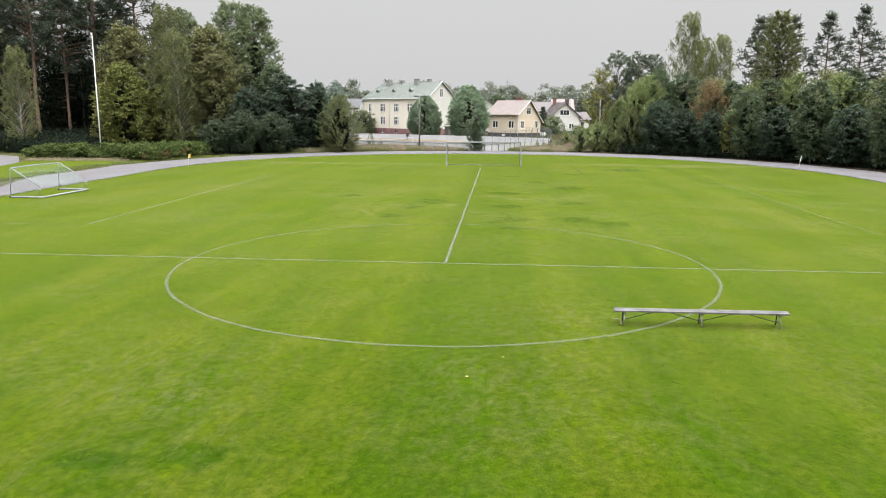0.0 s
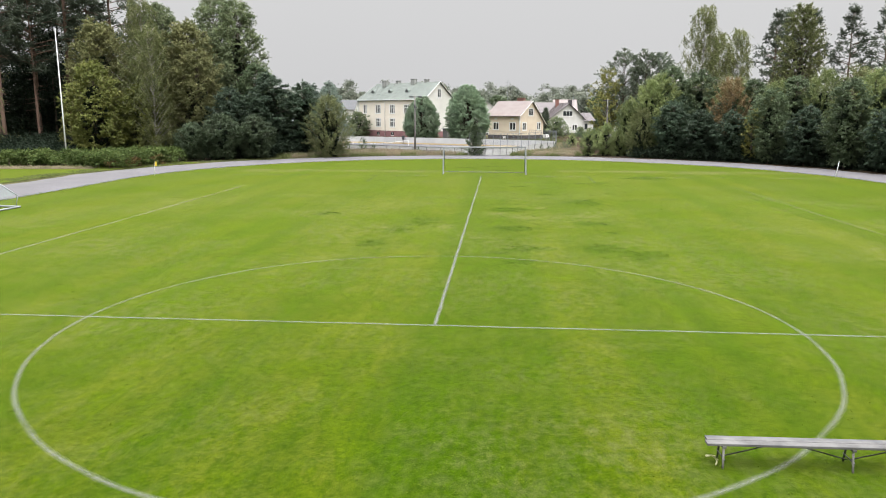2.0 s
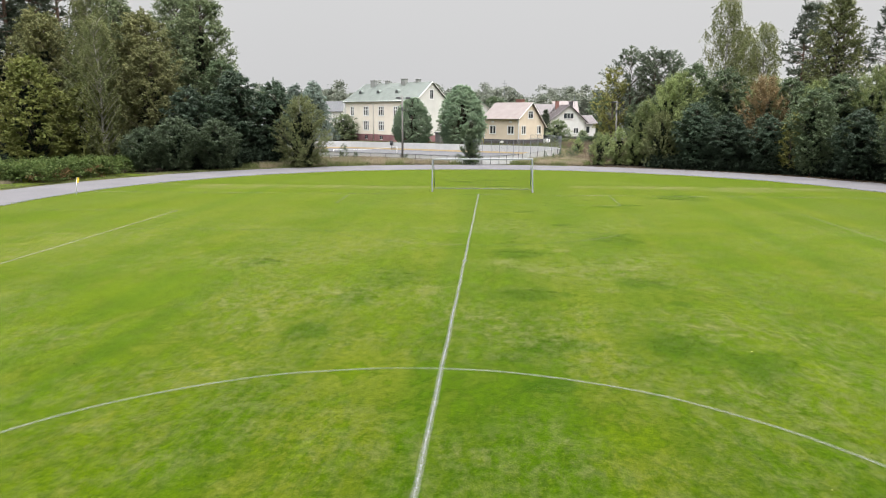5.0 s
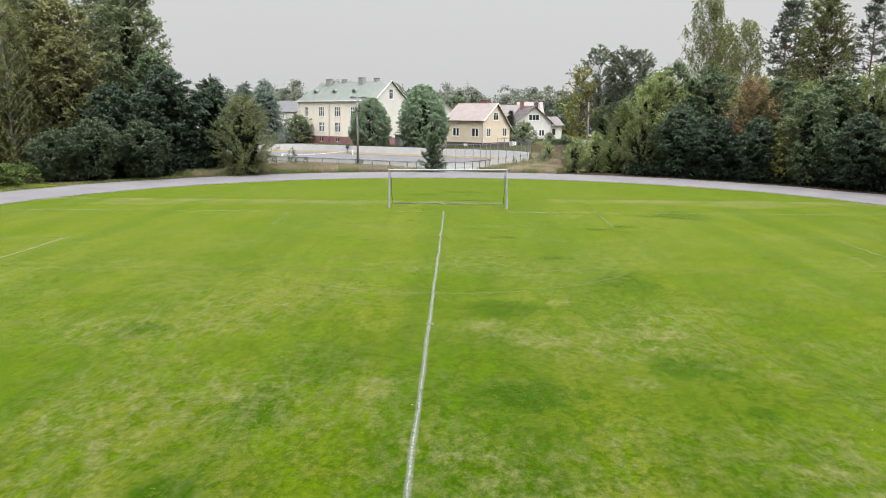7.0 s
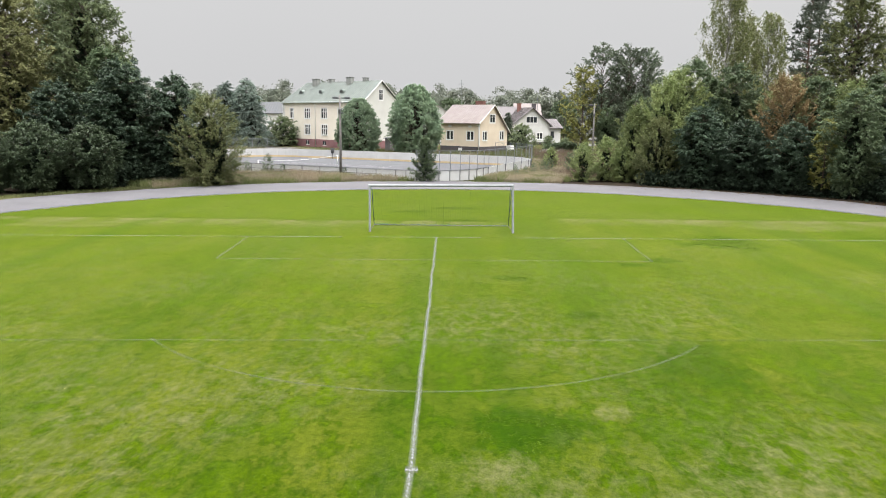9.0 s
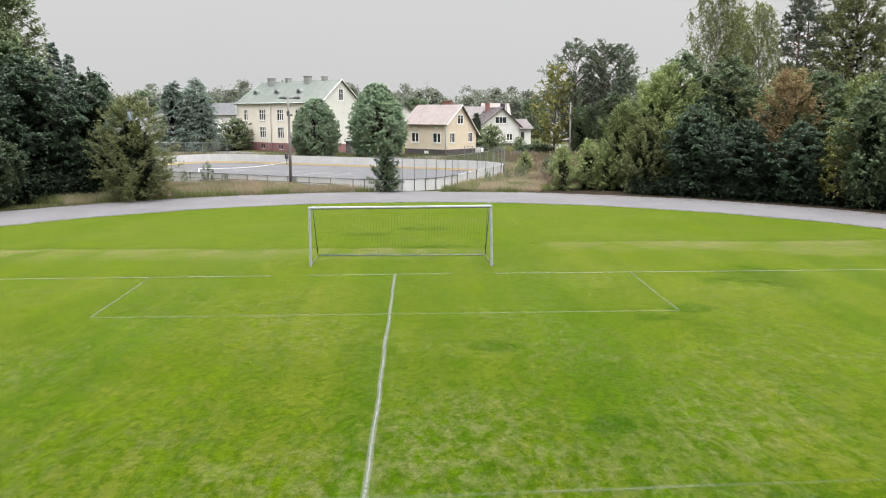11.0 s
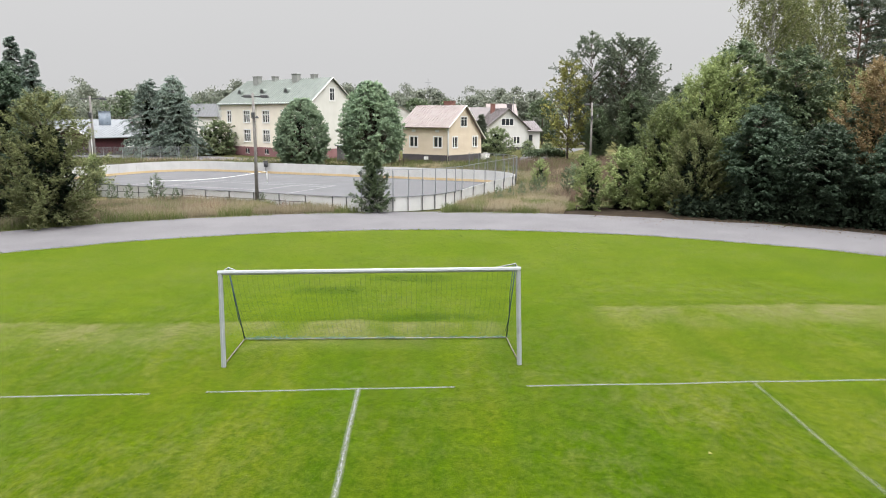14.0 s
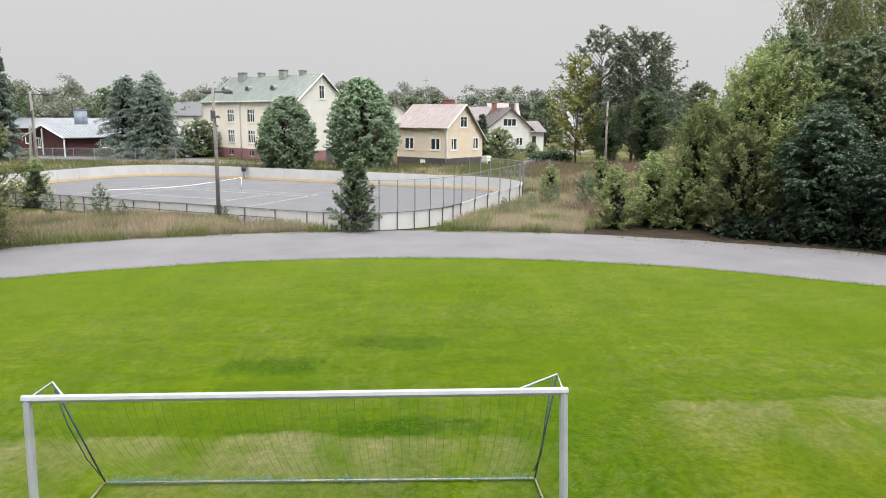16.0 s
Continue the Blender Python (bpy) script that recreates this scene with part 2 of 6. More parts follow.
def chalk_material(name, tone, most, fine_lo, fine_hi, wear_lo, wear_hi):
    """Chalk lying thinly on the blades: worn through in places and fading out towards both edges."""
    m, n, l, s = mat(name, 0.95)
    s.inputs["Specular IOR Level"].default_value = 0.05
    v = stretched(n, l, 1, 0.8, 1)
    l.new(blend(n, l, noise_fac(n, l, 9, 4, vec=v), tuple(0.8 * k for k in tone), tone), s.inputs["Base Color"])
    cover = n.new("ShaderNodeAttribute")
    cover.attribute_name = "cover"
    soft = n.new("ShaderNodeMapRange")
    soft.inputs["From Min"].default_value, soft.inputs["From Max"].default_value = 0.0, 0.9
    l.new(cover.outputs["Fac"], soft.inputs["Value"])
    worn = math_node(n, l, "MULTIPLY", noise_fac(n, l, 24, 6, fine_lo, fine_hi, v, 0.7), noise_fac(n, l, 0.7, 4, wear_lo, wear_hi, v, 0.6))
    mx = n.new("ShaderNodeMixShader")
    l.new(math_node(n, l, "MULTIPLY", math_node(n, l, "MULTIPLY", worn, soft.outputs["Result"]), most), mx.inputs[0])
    l.new(n.new("ShaderNodeBsdfTransparent").outputs["BSDF"], mx.inputs[1])
    l.new(s.outputs["BSDF"], mx.inputs[2])
    l.new(mx.outputs["Shader"], n["Material Output"].inputs["Surface"])
    return m


TONES = (0.0570, 0.0740, 0.0060), (0.0300, 0.0540, 0.0009), (0.0430, 0.0710, 0.0008), (0.0500, 0.0790, 0.0008), (0.0215, 0.0500, 0.0004), (0.1080, 0.0990, 0.0540)
GRASS = grass_material("mown_grass", *TONES)
CHALK = chalk_material("chalk_line_on_grass", (0.205, 0.215, 0.190), 0.74, 0.24, 0.60, 0.10, 0.42)
CIRCLE = chalk_material("thin_chalk_line_on_grass", (0.195, 0.210, 0.165), 0.60, 0.24, 0.64, 0.14, 0.46)
FAINT = chalk_material("faded_chalk_on_grass", (0.200, 0.210, 0.170), 0.45, 0.30, 0.62, 0.22, 0.50)
FAINTER = chalk_material("rained_off_chalk_on_grass", (0.195, 0.205, 0.160), 0.34, 0.32, 0.64, 0.26, 0.56)
ROUGH = grass_material("rough_ground", (0.098, 0.084, 0.050), (0.034, 0.036, 0.018), (0.070, 0.066, 0.034), (0.082, 0.080, 0.040), (0.0435, 0.0507, 0.0217), (0.1449, 0.1159, 0.0761), False)
GRAVEL = plain("pale_gravel", (0.078, 0.074, 0.080), (0.104, 0.099, 0.105), 0.35, 0.95, fine=22, relief=0.35)
ASPHALT = plain("grey_asphalt", (0.062, 0.062, 0.067), (0.084, 0.084, 0.090), 0.5, 0.9, fine=40)
BOARD = plain("white_board", (0.46, 0.46, 0.46), (0.54, 0.54, 0.535), 0.8, 0.5, fine=30, relief=0.05)
COURT = plain("worn_line_paint", (0.1957, 0.1957, 0.1993), (0.2754, 0.2754, 0.2754), 3, 0.8)
KICK = plain("ochre_kick_strip", (0.52, 0.38, 0.20), (0.60, 0.46, 0.27), 2, 0.6)
STEEL_DARK = plain("dark_steel", (0.05, 0.05, 0.055), (0.09, 0.09, 0.095), 8, 0.55, 0.3)
PALE_STEEL = plain("pale_fence_steel", (0.26, 0.28, 0.30), (0.36, 0.38, 0.40), 10, 0.5, 0.2)
GALV = plain("galvanised_steel", (0.15, 0.165, 0.18), (0.22, 0.235, 0.25), 10, 0.5, 0.4)
ALU = plain("white_aluminium", (0.225, 0.238, 0.250), (0.275, 0.289, 0.301), 4, 0.75, 0.0, relief=0.05)
DULLPIPE = plain("worn_pale_pipe", (0.15, 0.145, 0.125), (0.25, 0.24, 0.21), 6, 0.7)
BROWNPIPE = plain("worn_brownish_pipe", (0.095, 0.080, 0.062), (0.165, 0.145, 0.118), 6, 0.75)
NET_GREEN = plain("green_net_cord", (0.03, 0.07, 0.06), (0.06, 0.11, 0.09), 30, 0.8)
ROPE_BLUE = plain("blue_grey_cord", (0.035, 0.065, 0.095), (0.06, 0.10, 0.14), 30, 0.8)
GREYWOOD = plain("weathered_wood", (0.070, 0.068, 0.068), (0.138, 0.134, 0.132), 3, 0.95, fine=25)
POLEWOOD = plain("grey_pole_wood", (0.13, 0.122, 0.115), (0.20, 0.188, 0.176), 3, 0.9, fine=25)
BARK = plain("brown_bark", (0.06, 0.045, 0.035), (0.13, 0.10, 0.08), 3, 0.95, fine=20, relief=0.6)
PINEBARK = plain("red_pine_bark", (0.095, 0.058, 0.043), (0.165, 0.105, 0.076), 2, 0.95, fine=18, relief=0.6)
BIRCHBARK = plain("white_birch_bark", (0.12, 0.11, 0.10), (0.45, 0.43, 0.40), 2.5, 0.85, fine=15)
WHITE = plain("white_paint", (0.7068, 0.7068, 0.6882), (0.7626, 0.7626, 0.7440), 2, 0.6)
GLASS_DARK, _gn, _gl, _gb = mat("window_glass", 0.08)
_gb.inputs["Base Color"].default_value = (0.035, 0.04, 0.045, 1)
_gb.inputs["Specular IOR Level"].default_value = 0.6


def leaf_material(name, a, b, c, gloss=0.05):
    """Leaves that differ one from the next and from tree to tree, and let light through."""
    m, n, l, s = mat(name, 0.5)
    a, c = (tuple(k + 0.62 * (q - k) for q, k in zip(t, b)) for t in (a, c))
    geo = n.new("ShaderNodeNewGeometry")
    info = n.new("ShaderNodeObjectInfo")
    ramp = n.new("ShaderNodeValToRGB")
    ramp.color_ramp.elements[0].color, ramp.color_ramp.elements[1].color = (*a, 1), (*c, 1)
    e = ramp.color_ramp.elements.new(0.55)
    e.color = (*b, 1)
    l.new(geo.outputs["Random Per Island"], ramp.inputs["Fac"])
    v = stretched(n, l, 1, 1, 1)
    f = noise_fac(n, l, 0.45, 3, 0.3, 0.7, v)
    col = blend(n, l, f, blend(n, l, 1.0, ramp.outputs["Color"], (0.72, 0.78, 0.8), "MULTIPLY"), ramp.outputs["Color"])
    hs = n.new("ShaderNodeHueSaturation")
    mr = n.new("ShaderNodeMapRange")
    mr.inputs["To Min"].default_value, mr.inputs["To Max"].default_value = 0.8, 1.2
    l.new(info.outputs["Random"], mr.inputs["Value"])
    l.new(mr.outputs["Result"], hs.inputs["Value"])
    l.new(col, hs.inputs["Color"])
    l.new(hs.outputs["Color"], s.inputs["Base Color"])
    s.inputs["Specular IOR Level"].default_value = gloss
    tr = n.new("ShaderNodeBsdfTranslucent")
    l.new(hs.outputs["Color"], tr.inputs["Color"])
    mx = n.new("ShaderNodeMixShader")
    mx.inputs[0].default_value = 0.3
    l.new(s.outputs["BSDF"], mx.inputs[1])
    l.new(tr.outputs["BSDF"], mx.inputs[2])
    l.new(mx.outputs["Shader"], n["Material Output"].inputs["Surface"])
    return m


L_ALDER = leaf_material("alder_leaves", (0.0665, 0.0923, 0.0494), (0.1127, 0.1503, 0.0773), (0.1771, 0.2104, 0.1117), 0.2)
L_DARK = leaf_material("dark_green_leaves", (0.036, 0.056, 0.034), (0.066, 0.100, 0.062), (0.112, 0.150, 0.092), 0.22)
# leaf colour darkened to stand for shade inside crowns and under trees
L_SHADE = leaf_material("shade_dark_leaves", (0.0118, 0.0177, 0.0106), (0.0237, 0.0343, 0.0213), (0.0384, 0.0502, 0.0325))
L_LAUREL = leaf_material("laurel_leaves", (0.046, 0.066, 0.034), (0.080, 0.110, 0.057), (0.132, 0.164, 0.092), 0.25)
L_TREE = leaf_material("grey_green_leaves", (0.1421, 0.1758, 0.0956), (0.2302, 0.2714, 0.1474), (0.3335, 0.362, 0.212))
L_LIME = leaf_material("light_green_leaves", (0.1423, 0.1745, 0.0697), (0.2418, 0.2845, 0.1154), (0.3627, 0.3918, 0.1812))
L_GOLD = leaf_material("yellow_green_leaves", (0.1141, 0.129, 0.0375), (0.18, 0.1943, 0.0578), (0.2467, 0.2438, 0.0862))
L_OLIVE = leaf_material("olive_leaves", (0.1507, 0.1656, 0.0743), (0.2388, 0.2568, 0.1168), (0.3396, 0.346, 0.1698))
L_YELLOW = leaf_material("yellowing_leaves", (0.1426, 0.1546, 0.0562), (0.2875, 0.2812, 0.0875), (0.4, 0.3687, 0.1375))
L_ORANGE = leaf_material("orange_leaves", (0.185, 0.132, 0.066), (0.275, 0.195, 0.102), (0.345, 0.265, 0.155))
L_RUST = leaf_material("rusty_leaves", (0.0758, 0.0455, 0.0189), (0.1364, 0.0758, 0.0341), (0.1970, 0.1288, 0.0530))
L_PINE = leaf_material("pine_needles", (0.0655, 0.0838, 0.0614), (0.1053, 0.1268, 0.0869), (0.1575, 0.1719, 0.1268))
L_CONIFER = leaf_material("grey_green_needles", (0.1296, 0.1656, 0.1392), (0.2112, 0.2568, 0.2136), (0.3, 0.336, 0.2808))
L_BIRCH = leaf_material("birch_leaves", (0.1294, 0.1434, 0.0611), (0.2059, 0.2212, 0.0941), (0.3, 0.3036, 0.1389))
L_MAPLE = leaf_material("maple_leaves", (0.1437, 0.1472, 0.0644), (0.2357, 0.2357, 0.1058), (0.3335, 0.322, 0.1552))
L_ASPEN = leaf_material("aspen_leaves", (0.105, 0.128, 0.086), (0.165, 0.196, 0.132), (0.240, 0.266, 0.188))
L_ROUND = leaf_material("deep_round_tree_leaves", (0.1591, 0.2151, 0.1393), (0.2727, 0.3514, 0.2303), (0.3864, 0.4576, 0.3106))
L_DRY = leaf_material("dry_grass_blades", (0.230, 0.188, 0.116), (0.365, 0.302, 0.205), (0.460, 0.390, 0.285))
L_TALL = leaf_material("tall_green_grass", (0.085, 0.105, 0.034), (0.155, 0.175, 0.066), (0.245, 0.240, 0.125))
L_WEED = leaf_material("brown_weed_stalks", (0.1183, 0.0809, 0.0592), (0.207, 0.1478, 0.1114), (0.2809, 0.214, 0.1626))
L_HEDGE = leaf_material("hedge_leaves", (0.047, 0.0736, 0.0197), (0.0997, 0.1397, 0.04), (0.1734, 0.193, 0.0666))
# leaf green paled and greyed to stand in for haze over the distance
L_HAZE = leaf_material("haze_paled_leaves", (0.1568, 0.17, 0.1307), (0.2076, 0.222, 0.1704), (0.2677, 0.2748, 0.2204))
L_BLADE = leaf_material("lawn_tuft_blades", (0.045, 0.0788, 0.0023), (0.0675, 0.105, 0.003), (0.0938, 0.129, 0.0075))
# leaf litter soil, its colour darkened further for the shade under the trees
SHADE_SOIL = plain("shade_dark_leaf_soil", (0.022, 0.018, 0.014), (0.04, 0.032, 0.024), 1.2, 0.95, fine=18, relief=0.5)
SHADE_SOIL.node_tree.nodes["Principled BSDF"].inputs["Specular IOR Level"].default_value = 0.0


# ---- building helpers ----
class Geo:
    """Collects vertices and faces for one mesh."""

    def __init__(self):
        self.v, self.f = [], []

    def face(self, *pts):
        k = len(self.v)
        self.v += [tuple(p) for p in pts]
        self.f.append(tuple(range(k, k + len(pts))))
        return self

    def box(self, x0, x1, y0, y1, z0, z1, m=None):
        k = len(self.v)
        for p in ((x0, y0, z0), (x1, y0, z0), (x1, y1, z0), (x0, y1, z0), (x0, y0, z1), (x1, y0, z1), (x1, y1, z1), (x0, y1, z1)):
            self.v.append(tuple(m @ Vector(p)) if m else p)
        for q in ((0, 3, 2, 1), (4, 5, 6, 7), (0, 1, 5, 4), (1, 2, 6, 5), (2, 3, 7, 6), (3, 0, 4, 7)):
            self.f.append(tuple(k + i for i in q))
        return self

    def tube(self, pts, r0, r1=None, sides=8, caps=True):
        """A round bar along points, tapering from r0 to r1."""
        r1 = r0 if r1 is None else r1
        pts = [Vector(p) for p in pts]
        k = len(self.v)
        for i, p in enumerate(pts):
            d = (pts[min(i + 1, len(pts) - 1)] - pts[max(i - 1, 0)]).normalized()
            a = d.orthogonal().normalized() if abs(d.z) > 0.9 else d.cross(Vector((0, 0, 1))).normalized()
            if abs(d.z) > 0.9:
                a = (Vector((1, 0, 0)) - d * d.x).normalized()
            b = d.cross(a)
            r = r0 + (r1 - r0) * i / max(1, len(pts) - 1)
            for j in range(sides):
                t = 2 * math.pi * j / sides
                self.v.append(tuple(p + a * (r * math.cos(t)) + b * (r * math.sin(t))))
        for i in range(len(pts) - 1):
            for j in range(sides):
                q = (j + 1) % sides
                self.f.append((k + i * sides + j, k + i * sides + q, k + (i + 1) * sides + q, k + (i + 1) * sides + j))
        if caps:
            self.f.append(tuple(k + j for j in reversed(range(sides))))
            e = k + (len(pts) - 1) * sides
            self.f.append(tuple(e + j for j in range(sides)))
        return self

    def prism(self, outline, z0, z1, m=None):
        """An outline in x, y raised from z0 to z1."""
        k, c = len(self.v), len(outline)
        for z in (z0, z1):
            for x, y in outline:
                p = Vector((x, y, z))
                self.v.append(tuple(m @ p) if m else tuple(p))
        self.f.append(tuple(k + i for i in reversed(range(c))))
        self.f.append(tuple(k + c + i for i in range(c)))
        for i in range(c):
            j = (i + 1) % c
            self.f.append((k + i, k + j, k + c + j, k + c + i))
        return self


def part(name, geo, material, parent=None, label="", smooth=False, bevel=0.0):
    me = bpy.data.meshes.new(name)
    me.from_pydata(geo.v, [], geo.f)
    me.materials.append(material)
    if smooth:
        me.shade_smooth()
    ob = new(name, me)
    if parent:
        ob.parent = parent
    if label:
        ob["label"] = label
    if bevel:
        b = ob.modifiers.new("edge", "BEVEL")
        b.width, b.segments, b.limit_method = bevel, 2, "ANGLE"
    return ob


def thing(name, label, category, group="", at=None, kind=""):
    ob = new(name)
    ob.empty_display_size = 0.3
    if at is not None:
        ob.matrix_basis = at
    return tagged(ob, label, category, group, kind)


def sheet(name, geo, material, label):
    return tagged(part(name, geo, material), label, name.split("_")[0], "", "structure")


# ---- the ground, the lawn and the running track ----
CX, CY, RI, RO = 1.75, 64.2, 30.5, 38.0


def ring(radius, extra=0.0, wob=0.25, seed=0, n=96, y_end=-60.0):
    """The bend of the track with its straights: points from the right straight over the far bend to the left straight."""
    pts = [(CX + radius + wob * noise.noise((y * 0.2, seed, 0)), y) for y in np.linspace(y_end, CY, 60)[:-1]]
    for i in range(n + 1):
        a = math.pi * i / n
        r = radius + extra * math.sin(a) ** 2 + wob * noise.noise((i * 0.33, seed, 1.7)) + 0.4 * wob * noise.noise((i * 1.9, seed, 4.7))
        pts.append((CX + r * math.cos(a), CY + r * math.sin(a)))
    pts += [(CX - radius + wob * noise.noise((y * 0.2, seed, 9)), y) for y in np.linspace(CY, y_end, 60)[1:]]
    return pts


inner, outer = ring(RI, 0.0, 0.22, 3), ring(RO - 1.0, 1.6, 0.5, 8)
g = Geo()
g.face((-2500, -800, -0.06), (2500, -800, -0.06), (2500, 4000, -0.06), (-2500, 4000, -0.06))
sheet("ground", g, ROUGH, "rough grassy ground reaching to the horizon")

g = Geo()
g.v = [(x, y, 0.0) for x, y in inner]
g.f = [tuple(range(len(inner)))]
lawn = sheet("lawn", g, GRASS, "bright green mown football pitch grass with dry patches")

g = Geo()
for (a, b), (c, d) in zip(zip(inner, inner[1:]), zip(outer, outer[1:])):
    g.face((a[0], a[1], -0.012), (b[0], b[1], -0.012), (d[0], d[1], -0.03), (c[0], c[1], -0.03))
sheet("road_track", g, GRAVEL, "pale grey gravel running track curving round the pitch")


def bank_z(x, y):
    """Height of the low grassy bank beside the rink."""
    d = math.hypot((x - 22.5) / 9.5, (y - 127) / 15)
    return 0.0 if d >= 1 else 1.7 * (1 - d * d) ** 2 * (1 + 0.25 * noise.noise((x * 0.2, y * 0.2, 3)))


g = Geo()
N = 40
for j in range(N + 1):
    for i in range(N + 1):
        x, y = 12.5 + 20.0 * i / N, 111.5 + 31.0 * j / N
        g.v.append((x, y, bank_z(x, y) - 0.055))
g.f = [(j * (N + 1) + i, j * (N + 1) + i + 1, (j + 1) * (N + 1) + i + 1, (j + 1) * (N + 1) + i) for j in range(N) for i in range(N)]
sheet("ground_bank", g, ROUGH, "low bank of rough dry grass beside the rink")


def belt(r0, r1, a0, a1, z, seed):
    """A ragged belt round the bend between two radii and two angles."""
    g = Geo()
    last = None
    for i in range(81):
        a = radians(a0 + (a1 - a0) * i / 80)
        inward = 3.5 * max(0, (i - 66) / 14) ** 2
        now = [(CX + (r + 0.5 * noise.noise((i * 0.4, seed, r))) * math.cos(a), CY + (r + 0.5 * noise.noise((i * 0.4, seed, r))) * math.sin(a), z) for r in (r0 + inward, r1)]
        if last:
            g.face(last[0], last[1], now[1], now[0])
        last = now
    return g


# belts of soil that carry the trees' shade in their colour
sheet("ground_thicket", belt(37.0, 75, -40, 63, -0.05, 2), SHADE_SOIL, "bare soil and leaf litter with painted shade under the thicket")
sheet("ground_thicket", belt(37.0, 43.5, 58, 80, -0.046, 3), SHADE_SOIL, "bare soil and leaf litter with painted shade along the track")
sheet("ground_wood", belt(37.6, 90, 126, 146, -0.05, 5), SHADE_SOIL, "bare soil and leaf litter with painted shade under the trees")


def ribbon(mids, sides, halves, z):
    """A flat band along points; its cover is one along the middle and nought at both edges."""
    g = Geo()
    g.cover = []
    for i, (p, s, w) in enumerate(zip(mids, sides, halves)):
        g.v += [(p[0] - s[0] * w[0], p[1] - s[1] * w[0], z), (p[0], p[1], z), (p[0] + s[0] * w[1], p[1] + s[1] * w[1], z)]
        g.cover += [0.0, 1.0, 0.0]
        if i:
            k = 3 * i
            g.f += [(k - 3, k, k + 1, k - 2), (k - 2, k + 1, k + 2, k - 1)]
    return g


def wavering(t, seed, width):
    """Half widths of a hand-drawn line at t metres along it."""
    return [width * (0.95 + 0.2 * noise.noise((t * 1.6, seed, k)) + 0.16 * noise.noise((t * 6.0, seed, k))) for k in (5.0, 9.0)]


def line(a, b, width=0.1, z=0.006, step=0.12, seed=0):
    """A hand-drawn line, slightly wavering."""
    a, b = Vector(a), Vector(b)
    size = (b - a).length
    n = max(2, int(size / step))
    d = (b - a).normalized()
    s = Vector((-d.y, d.x))
    ts = [size * i / n for i in range(n + 1)]
    return ribbon([a + d * t + s * 0.035 * noise.noise((t * 0.48, seed, 2.0)) for t in ts], [s] * (n + 1), [wavering(t, seed, width) for t in ts], z)


def arc(cx, cy, r, a0, a1, width=0.1, z=0.007, seed=0):
    n = max(8, int(abs(a1 - a0) * r / 0.12))
    turns = [a0 + (a1 - a0) * i / n for i in range(n + 1)]
    out = [Vector((math.cos(a), math.sin(a))) for a in turns]
    return ribbon([Vector((cx, cy)) + q * (r + 0.04 * noise.noise((a * r * 0.57, seed, 7.0))) for a, q in zip(turns, out)], [-q for q in out], [wavering((a - a0) * r, seed, width) for a in turns], z)


def marking(name, g, material, label):
    ob = tagged(part(name, g, material), label, "line marking", "pitch markings", "structure")
    ob.data.attributes.new("cover", "FLOAT", "POINT").data.foreach_set("value", g.cover)


marking("pitch_line_halfway", line((-28.2, 25.9), (31.6, 26.05), 0.073, seed=1), CHALK, "white chalk halfway line across the pitch")
marking("pitch_line_middle", line((0, 26), (0, 71.0), 0.08, 0.009, seed=2), CHALK, "thick white chalk line along the pitch to the goal line")
marking("pitch_line_circle", arc(-0.05, 25.87, 9.22, 0, 2 * math.pi, 0.085, seed=3), CIRCLE, "white chalk centre circle on the grass")
marking("pitch_line_goal", line((-28, 69.95), (-4.6, 70.8), 0.073, seed=4), CHALK, "white chalk goal line with gaps")
marking("pitch_line_goal", line((-3.4, 70.87), (2.2, 71.06), 0.073, seed=5), CHALK, "white chalk goal line with gaps")
marking("pitch_line_goal", line((3.85, 71.08), (29.5, 71.7), 0.073, seed=6), CHALK, "white chalk goal line with gaps")
marking("pitch_line_goal_area", line((9.2, 71.2), (9.05, 65.5), 0.075, seed=7), FAINT, "worn white chalk line of the goal area")
marking("pitch_line_goal_area", line((-9.15, 70.7), (-8.95, 65.1), 0.075, seed=8), FAINT, "worn white chalk line of the goal area")
marking("pitch_line_goal_area", line((-9.0, 65.1), (9.05, 65.5), 0.075, seed=9), FAINT, "worn white chalk line of the goal area")
marking("pitch_line_penalty_area", line((-20.2, 53.6), (20.1, 55.2), 0.075, seed=10), FAINTER, "faded white chalk line of the penalty area")
marking("pitch_line_penalty_arc", arc(0.0, 59.9, 9.15, radians(218), radians(322), 0.075, seed=11), FAINTER, "faded white chalk arc before the penalty area")
marking("pitch_line_small_area", line((-17.4, 32.9), (-17.35, 60.5), 0.073, seed=12), CHALK, "white chalk line of a small cross pitch")
marking("pitch_line_small_area", line((-17.35, 60.5), (-28, 60.0), 0.075, seed=13), FAINT, "worn white chalk line of a small cross pitch")
marking("pitch_line_small_area", line((-17.4, 32.9), (-28.5, 32.4), 0.075, seed=14), FAINT, "worn white chalk line of a small cross pitch")
marking("pitch_line_small_area", line((19.0, 34.5), (18.85, 62.5), 0.075, seed=15), FAINT, "worn white chalk line of a small cross pitch")
marking("pitch_line_touch", line((31.4, -20), (31.3, 58), 0.075, seed=16), FAINT, "faded white chalk touchline beside the track")
marking("pitch_line_spot", line((-0.09, 47.24), (0.13, 47.25), 0.14, 0.012, seed=17), CHALK, "short white chalk mark across the middle line")


